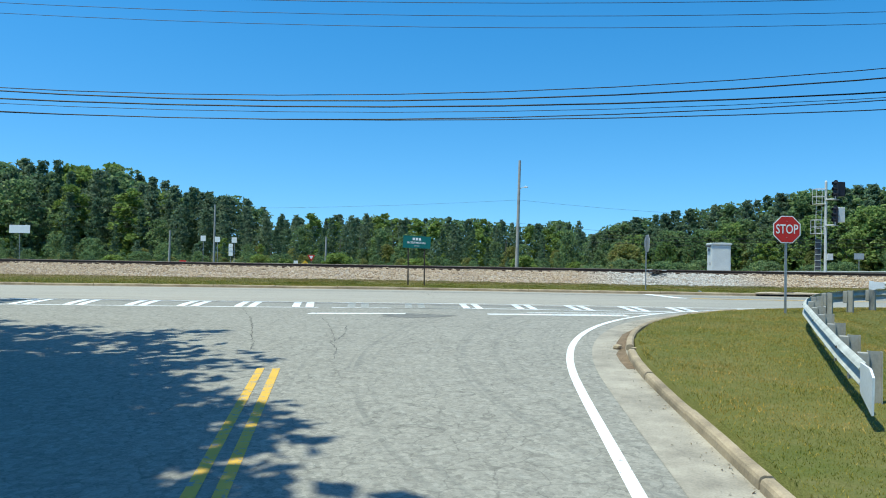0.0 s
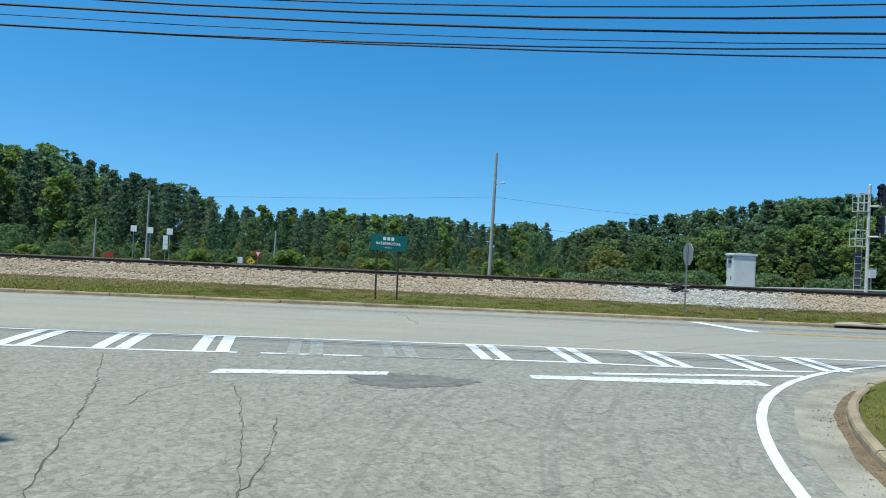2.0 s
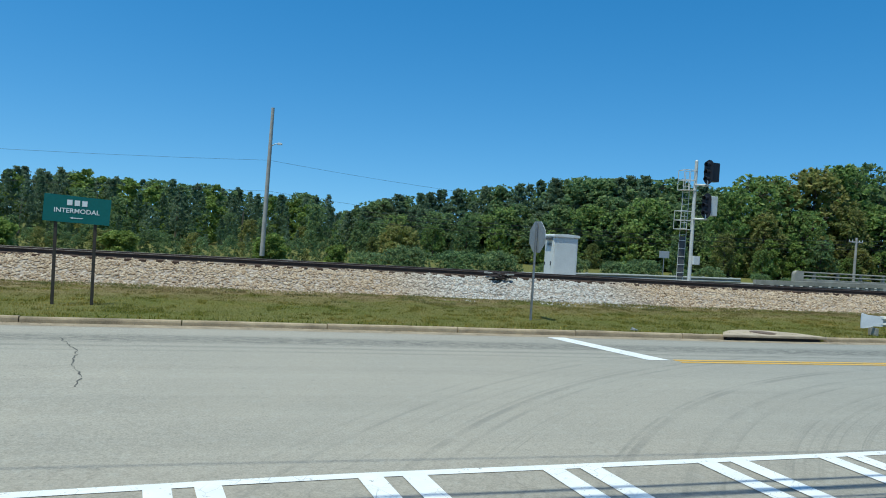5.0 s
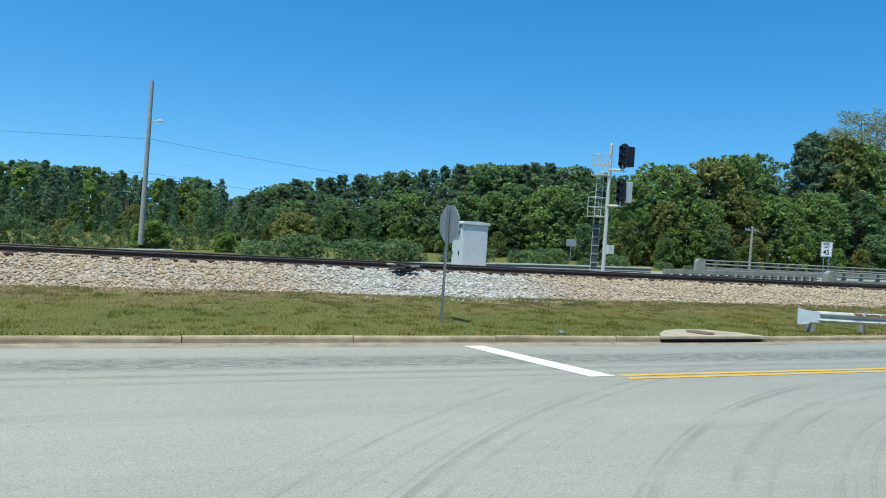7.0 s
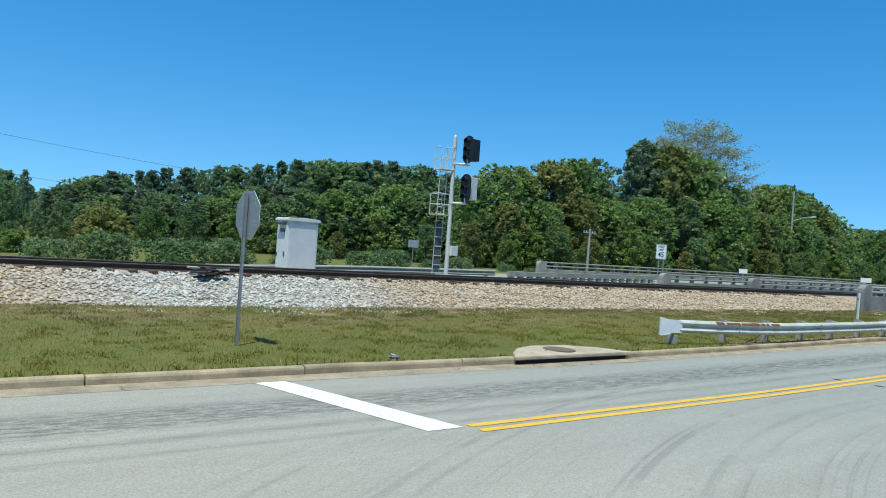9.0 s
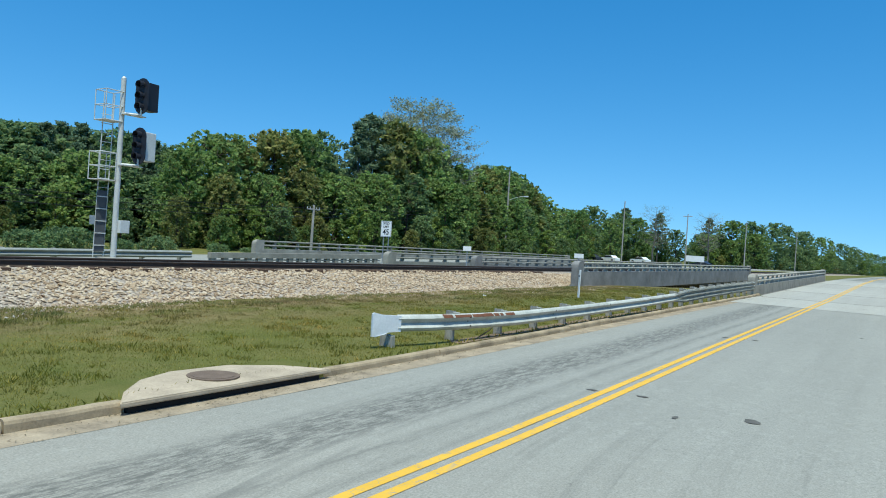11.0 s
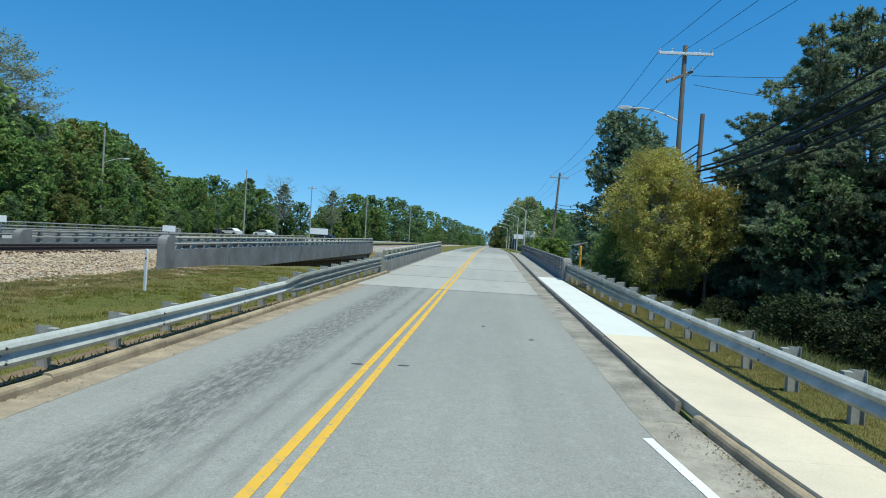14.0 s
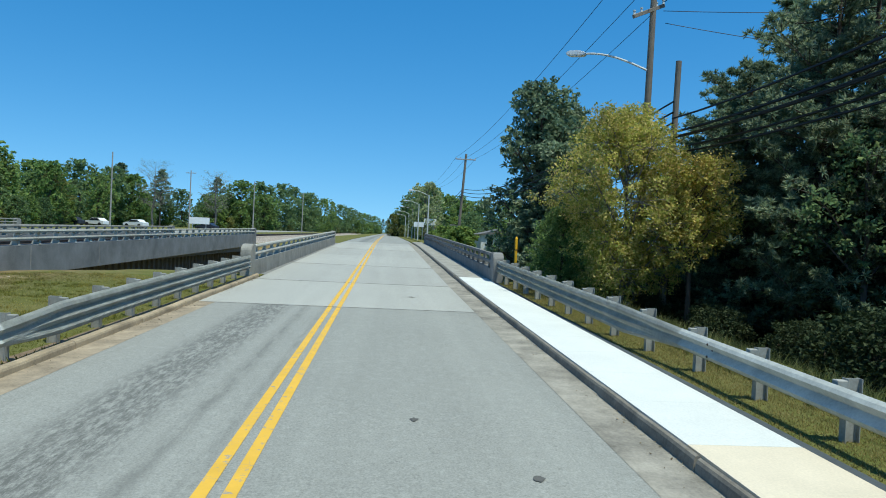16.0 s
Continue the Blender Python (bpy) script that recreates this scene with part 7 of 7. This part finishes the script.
# yellow-green tree and dark pines by the raised walk
yel = round_tree("full yellow-green young tree leaning over the guardrail", 7.4, 5.3, 0.16, 51, M_LEAF_YELLOW, 36, 44, 44, 0.055, 0.34, M_PALEBARK, "roadside trees", airy=0.16, rough=0.3)
place(yel, [(48.0, 19.7, 6.75)], 7.4, 52)
yel2 = round_tree("slender tan and yellow tree with bare lower stems", 6, 3.4, 0.46, 55, M_LEAF_YELLOW, 18, 30, 34, 0.055, 0.32, M_BARK, "roadside trees", airy=0.25, rough=0.4)
place(yel2, [(47.0, 17.9, 5.2)], 6, 56)
grn = round_tree("small green leafy tree behind the guardrail", 6, 4.8, 0.03, 53, M_LEAF_MID, 26, 36, 30, 0.075, 0.34, M_BARK, "roadside trees", airy=0.10)
place(grn, [(50.5, 21.1, 3.6), (53.0, 19.0, 3.0)], 6, 54)
pines = near_pine("tall dark green pine with long needle tufts", 14, 7.0, 61)
place(pines, [(45.6, 14.4, 11.4), (46.5, 12.6, 12.3), (41.5, 9.6, 12.8), (52.0, 9.0, 14.8), (36.5, 6.0, 12.5), (53.5, 15.2, 6.8), (57, 9, 14), (40, 3, 14), (52, 13.8, 9.6)], 14, 62)
pines2 = near_pine("dense dark pine with crowded branches", 15, 7.5, 63, 0.06, 78, 26)
place(pines2, [(83, 12.6, 12.8), (49, 15.2, 8.4), (45.6, 14.6, 8.6), (97, 10.5, 13), (43.5, 13.6, 8.2), (39.0, 12.8, 6.5), (49.5, 15.0, 8.0), (35.5, 10.8, 6.0), (84, 14, 9), (78, 13, 8), (31, 4, 9)], 15, 64)
oval = round_tree("dense oval blue-green pine beyond the yellow tree", 15, 5.8, 0.03, 65, M_LEAF_NEEDLE, 36, 26, 26, 0.13, 0.40, M_BARK, "oval pines", airy=0.12)
place(oval, [(80.0, 15.9, 14.4), (82.5, 14.0, 13.4), (77.5, 14.6, 9.5)], 15, 66)
olive = round_tree("thin olive green tree among the dark pines", 6, 2.8, 0.50, 67, M_LEAF_DARK, 10, 22, 22, 0.065, 0.30, M_BARK, "roadside trees", airy=0.5, rough=0.5)
place(olive, [(43.2, 14.9, 5.6), (38.6, 13.2, 4.6)], 6, 68)
# undergrowth and filler trees; the shade of the woods is in their leaf colour
shrub = round_tree("leafy undergrowth shrub below the pines, shade in its leaf colour", 3, 4.0, 0.02, 71, M_LEAF_SHADE, 20, 28, 24, 0.08, 0.34, M_BARK, "undergrowth shrubs", "shrub", 0.25)
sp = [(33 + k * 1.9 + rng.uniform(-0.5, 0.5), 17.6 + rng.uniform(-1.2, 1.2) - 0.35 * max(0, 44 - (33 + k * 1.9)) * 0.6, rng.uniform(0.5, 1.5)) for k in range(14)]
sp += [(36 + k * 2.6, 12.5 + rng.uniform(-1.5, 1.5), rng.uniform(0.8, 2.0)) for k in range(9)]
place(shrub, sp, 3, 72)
shaded_tree = round_tree("dense roadside evergreen tree with shade in its leaf colour", 8, 5.5, 0.03, 73, M_LEAF_SHADE, 26, 30, 22, 0.11, 0.42, M_BARK, "dark evergreen trees", airy=0.15)
place(shaded_tree, [(44.5, 13.2, 5.6), (48.0, 12.0, 6.6), (40.6, 10.6, 6.2), (36.6, 8.8, 6.0), (51.5, 13.0, 5.5), (33.0, 6.0, 6.4), (44.0, 6.0, 8.0), (38.0, 3.5, 8.0), (50.0, 6.0, 8.5), (56.0, 11.0, 6.0), (61.0, 12.0, 5.5)], 8, 74)
pale_tree = round_tree("tall pale green leafy tree beyond the bridge", 12, 7.5, 0.12, 91, M_LEAF_PALE, 18, 24, 16, 0.20, 0.5, M_PALEBARK, "pale trees", airy=0.2)
place(pale_tree, [(165, 20.2, 12.4)], 12, 92)
# trees west of the side road that shade its lane
shade = tree("tall leafy tree west of the side road that shades the lane", 14, 10.0, 0.52, "round", 81, M_LEAF_MID, 60, 0.21, M_BARK, 1.15, 26, "trees beside the side road", 3)
place(shade, [(-10.8, 2.2, 13.5), (-14.3, 5.1, 13.8), (-10.3, -1.7, 13.0), (-16.9, 3.3, 14), (-15.9, -3.2, 13), (-13.3, -4.7, 12.5), (-24.4, 13.3, 13)], 14, 82)

# ---- houses and parked cars far off ----
def house(label, x_, y_, w, d, h, z0):
    root = thing("house", label, "building", "far buildings", at=(x_, y_, z0))
    part("wall", box(bmesh.new(), 0, 0, h / 2, d, w, h), M_BRICK, root)
    bm = bmesh.new()
    prism(bm, [(-w / 2 - 0.4, h), (w / 2 + 0.4, h), (0, h + 0.9)], -d / 2 - 0.3, d / 2 + 0.3, pose(0, 0, 0, 0, 0, 90))
    part("roof", bm, M_ROOF, root)
    for k in (-0.3, 0.0, 0.3):
        wdw = part("window", box(bmesh.new(), -d / 2 - 0.02, k * w, h * 0.55, 0.06, 0.9, 1.0), M_SIGNWHITE, root, "white window frame")
        part("pane", box(bmesh.new(), -d / 2 - 0.04, k * w, h * 0.55, 0.06, 0.75, 0.85), M_GLASS, wdw)
    return root


house("small white house with a grey roof", 172, 14.5, 7, 6, 2.6, 0.9)
house("low white building with a grey roof", 124, 12.0, 6, 7, 2.0, 0.5)
house("low white building beside the far road", 200, 10.0, 9, 7, 2.8, 0.9)


def car(label, x_, y_, z0, rz, paint):
    root = thing("parked_car", label, "car", "parked cars", at=(x_, y_, z0), rz=rz)
    bm = bmesh.new()
    prism(bm, [(-2.2, 0.3), (2.2, 0.3), (2.25, 0.7), (1.9, 0.85), (1.1, 0.95), (0.5, 1.4), (-0.9, 1.45), (-1.6, 1.0), (-2.2, 0.92)], -0.85, 0.85)
    bmesh.ops.bevel(bm, geom=list(bm.edges), offset=0.06, segments=2, affect="EDGES")
    part("body", bm, paint, root)
    bm = bmesh.new()
    prism(bm, [(1.0, 0.97), (0.48, 1.34), (-0.85, 1.38), (-1.4, 1.02)], -0.87, 0.87)
    part("window", bm, M_GLASS, root)
    for a in (-1.35, 1.35):
        for b in (-0.86, 0.86):
            part("wheel", rod(bmesh.new(), (a, b - 0.1, 0.32), (a, b + 0.1, 0.32), 0.32, 0.32, 16), M_TYRE, root)
    return root


for x_, y_, paint, lb in ((160, 79.5, M_CARW, "white car parked near the trees"), (164, 74, M_CARW, "white car parked beside the highway"), (158, 83, M_CARD, "dark car parked near the trees"), (172, 63, M_CARD, "dark car parked beside the highway")):
    car(lb, x_, y_, zl(x_, y_), 70, paint)
for x_, y_, z_, w_, h_ in ((161, 21.6, 3.9, 1.9, 0.9), (163, 19.4, 4.5, 2.3, 1.2)):
    bb = thing("billboard", "white roadside board on two posts beyond the bridge", "board", "roadside boards", at=(x_, y_, 0.8))
    part("board", box(bmesh.new(), 0, 0, z_ - 0.8, 0.1, w_, h_), M_SIGNWHITE, bb)
    for b in (-0.7, 0.7):
        part("post", rod(bmesh.new(), (0.08, b, -0.3), (0.08, b, z_ - 0.8), 0.07, 0.07, 8), M_SIGNBACK, bb)
vn = thing("billboard", "small white board beside the highway", "board", at=(160, 61.5, 0.4))
part("board", box(bmesh.new(), 0, 0, 2.2, 0.1, 3.6, 1.2), M_SIGNWHITE, vn)
for b in (-1.2, 1.2):
    part("post", rod(bmesh.new(), (0, b, -0.2), (0, b, 1.7), 0.07, 0.07, 8), M_SIGNBACK, vn)


# ---- stones spilled into the bare soil below the ballast ----
_lattice = np.random.default_rng(3).random((160, 160))


def patchy(x, y, size):
    """Smooth random patches of about one size."""
    u, v = (np.asarray(x, float) + 70) / size, (np.asarray(y, float) + 5) / size
    i, j = np.floor(u).astype(int), np.floor(v).astype(int)
    fu, fv = u - i, v - j
    fu, fv = fu * fu * (3 - 2 * fu), fv * fv * (3 - 2 * fv)
    at = lambda a, b: _lattice[a % 160, b % 160]
    return (at(i, j) * (1 - fu) + at(i + 1, j) * fu) * (1 - fv) + (at(i, j + 1) * (1 - fu) + at(i + 1, j + 1) * fu) * fv


def bare_soil(x, y):
    n = 0.5 * patchy(x, 2 * np.asarray(y, float), 2.2) + 0.3 * patchy(x, y, 0.7) + 0.2 * patchy(x, y, 0.22)
    return n - np.interp(y, [32.0, 35.5, 37.5, 39.0, 40.4, 41.0], [0.92, 0.82, 0.66, 0.54, 0.44, 0.40])


spill = np.random.default_rng(19)
ax_, ay_ = spill.uniform(-30, 48, 9000), spill.uniform(37.0, 41.0, 9000)
hit_ = bare_soil(ax_, ay_) + 0.05 * (ay_ - 40.2) > 0.02
ax_, ay_ = ax_[hit_][:2600], ay_[hit_][:2600]
az_ = land(ax_, ay_) + 0.012
tri_ = np.array([(1, 0, 0), (-0.5, 0.87, 0), (-0.5, -0.87, 0), (0, 0, 0.9)])
sz_ = spill.uniform(0.014, 0.045, len(ax_))
corner_ = tri_[None] * sz_[:, None, None] * spill.uniform(0.6, 1.3, (len(ax_), 4, 1)) + np.stack([ax_, ay_, az_], 1)[:, None]
faces_ = (np.array([(0, 1, 3), (1, 2, 3), (2, 0, 3)])[None] + 4 * np.arange(len(ax_))[:, None, None]).reshape(-1, 3)
tagged(sheet("spilled_stones", corner_.reshape(-1, 3), faces_, M_STONE), "ballast stones spilled into the thin grass", "ballast", kind="stuff")


# ---- grass blades ----
def many_faces(name, v, corners, material):
    """A mesh of loose faces with so many corners each."""
    n = len(v) // corners
    mesh = bpy.data.meshes.new(name)
    mesh.vertices.add(len(v))
    mesh.vertices.foreach_set("co", v.ravel())
    mesh.loops.add(len(v))
    mesh.loops.foreach_set("vertex_index", np.arange(len(v), dtype=np.int32))
    mesh.polygons.add(n)
    mesh.polygons.foreach_set("loop_start", np.arange(0, corners * n, corners, dtype=np.int32))
    mesh.update()
    mesh.validate()
    mesh.materials.append(material)
    return new(name, mesh)



def blades(name, n, xr, yr, h, seed, keep=None, label="short mown grass blades mixed with straw", w=0.012, material=M_BLADE):
    r = np.random.default_rng(seed)
    x_, y_ = r.uniform(*xr, n), r.uniform(*yr, n)
    if keep is not None:
        ok = keep(x_, y_)
        x_, y_ = x_[ok], y_[ok]
    n = len(x_)
    z_ = land(x_, y_) - 0.01
    p = np.stack([x_, y_, z_], 1)
    a = r.uniform(0, 6.28, n)
    s = np.stack([np.cos(a), np.sin(a), 0 * a], 1) * w
    hh = (h * r.uniform(0.4, 1.3, n))[:, None]
    tip = p + np.stack([r.normal(size=n) * 0.5, r.normal(size=n) * 0.5, np.ones(n)], 1) * hh
    v = np.stack([p - s, p + s, tip], 1).reshape(-1, 3)
    return tagged(many_faces(name, v, 3, material), label, "grass", kind="stuff")


blades("grass", 420000, (-12, 50), (32.15, 40.9), 0.034, 1, lambda a, b: (bare_soil(a, b) < 0.03) & ~((a > 19.0) & (b < 32.42)) & ~((a > 12.0) & (a < 15.6) & (b < 32.95)), w=0.006)
blades("grass", 260000, (-12, 50), (32.42, 39.9), 0.075, 11, lambda a, b: (patchy(a, b, 0.33) + 0.4 * patchy(a, b, 1.9) > 0.86) & ~((a > 12.0) & (a < 15.7) & (b < 33.1)), w=0.008, label="taller grass clumps left by the mower")
blades("grass", 60000, (2.9, 16), (2, 24.1), 0.058, 12, lambda a, b: (np.sin(a * 2.7 + 1.7 * b) + np.sin(a * 1.1 - 2.9 * b) > 0.4) & (a > corner_x(np.minimum(b, 24.3)) + 0.25) & (a < rail_x(b) + 3.5), w=0.007, label="taller grass clumps left by the mower", material=M_CORNERBLADE)
blades("grass", 45000, (-50, -12), (32.15, 40.9), 0.07, 5, w=0.018)
blades("grass", 300000, (2.9, 16), (2, 24.1), 0.034, 2, lambda a, b: (a > corner_x(np.minimum(b, 24.3)) + 0.25) & (a < rail_x(b) + 3.5), w=0.006, label="sun-bleached mown grass on the corner", material=M_CORNERBLADE)
blades("grass", 150000, (16, 53), (21.2, 23.0), 0.040, 3, w=0.006, label="dry olive grass strip behind the raised walk", material=M_DRYBLADE)
blades("grass", 16000, (26, 53), (20.0, 22.0), 0.34, 9, w=0.010, label="rank dark weeds behind the walk guardrail", material=M_WEED)
blades("grass", 9000, (-12, 46), (38.6, 41.2), 0.07, 4, w=0.012, label="dry straw-coloured weeds at the ballast edge", material=M_DRYBLADE)
blades("grass", 2600, (-20, 50), (32.08, 32.22), 0.09, 6, w=0.016, label="grass tufts overhanging the kerb")


# ---- litter blown against the kerbs ----
def litter(name, line, off0, off1, n, seed, label):
    """Small dry leaves and soil crumbs in loose drifts along a kerb."""
    r = np.random.default_rng(seed)
    p = np.array(line, float)
    d = np.concatenate([[0], np.cumsum(np.hypot(*np.diff(p, axis=0).T))])
    drift = r.uniform(0, d[-1], 26)
    s = np.clip(np.where(r.random(n) < 0.7, r.choice(drift, n) + r.normal(size=n) * 0.7, r.uniform(0, d[-1], n)), 0, d[-1] - 0.01)
    x_, y_ = np.interp(s, d, p[:, 0]), np.interp(s, d, p[:, 1])
    k = np.clip(np.searchsorted(d, s) - 1, 0, len(p) - 2)
    t = (p[k + 1] - p[k]) / np.maximum(1e-6, d[k + 1] - d[k])[:, None]
    o = off0 + (off1 - off0) * r.random(n) ** 3
    x_, y_ = x_ + t[:, 1] * o, y_ - t[:, 0] * o
    z_ = np.array([float(road_z(a, b)) for a, b in zip(x_, y_)]) + 0.014
    c = np.stack([x_, y_, z_], 1)
    a = r.uniform(0, 6.28, n)
    u = np.stack([np.cos(a), np.sin(a), r.normal(size=n) * 0.25], 1) * (0.006 + 0.022 * r.random(n) ** 3)[:, None]
    w = np.stack([-np.sin(a), np.cos(a), r.normal(size=n) * 0.25], 1) * (0.004 + 0.012 * r.random(n) ** 3)[:, None]
    v = np.stack([c - u, c - w, c + u, c + w], 1).reshape(-1, 3)
    return tagged(many_faces(name, v, 4, M_DEBRIS), label, "litter", kind="stuff")


litter("leaf_litter", corner_line, -0.02, -0.45, 6000, 21, "dry leaves and soil crumbs along the corner gutter")
litter("leaf_litter", straight((-10, KERB_N), (52, KERB_N), 2.0), 0.02, 0.45, 3800, 22, "dusty crumbs and dry leaves in the verge gutter")
litter("leaf_litter", east_line[:26], -0.02, -0.34, 1500, 23, "crumbs and dry leaves beside the raised walk")
wr_ = np.random.default_rng(77)
weed_x, weed_y, weed_r = wr_.uniform(-12, 46, 160), 40.7 - np.abs(wr_.normal(size=160)) * 1.3, wr_.uniform(0.08, 0.36, 160)


def in_weeds(a, b):
    hit = np.zeros(len(a), bool)
    for cx, cy, cr in zip(weed_x, weed_y, weed_r):
        hit |= ((a - cx) / 1.8) ** 2 + (b - cy) ** 2 < cr * cr
    return hit


blades("grass", 90000, (-12, 46), (36.6, 41.0), 0.075, 8, in_weeds, w=0.012, label="coarse green weed clumps below the ballast", material=M_WEED)
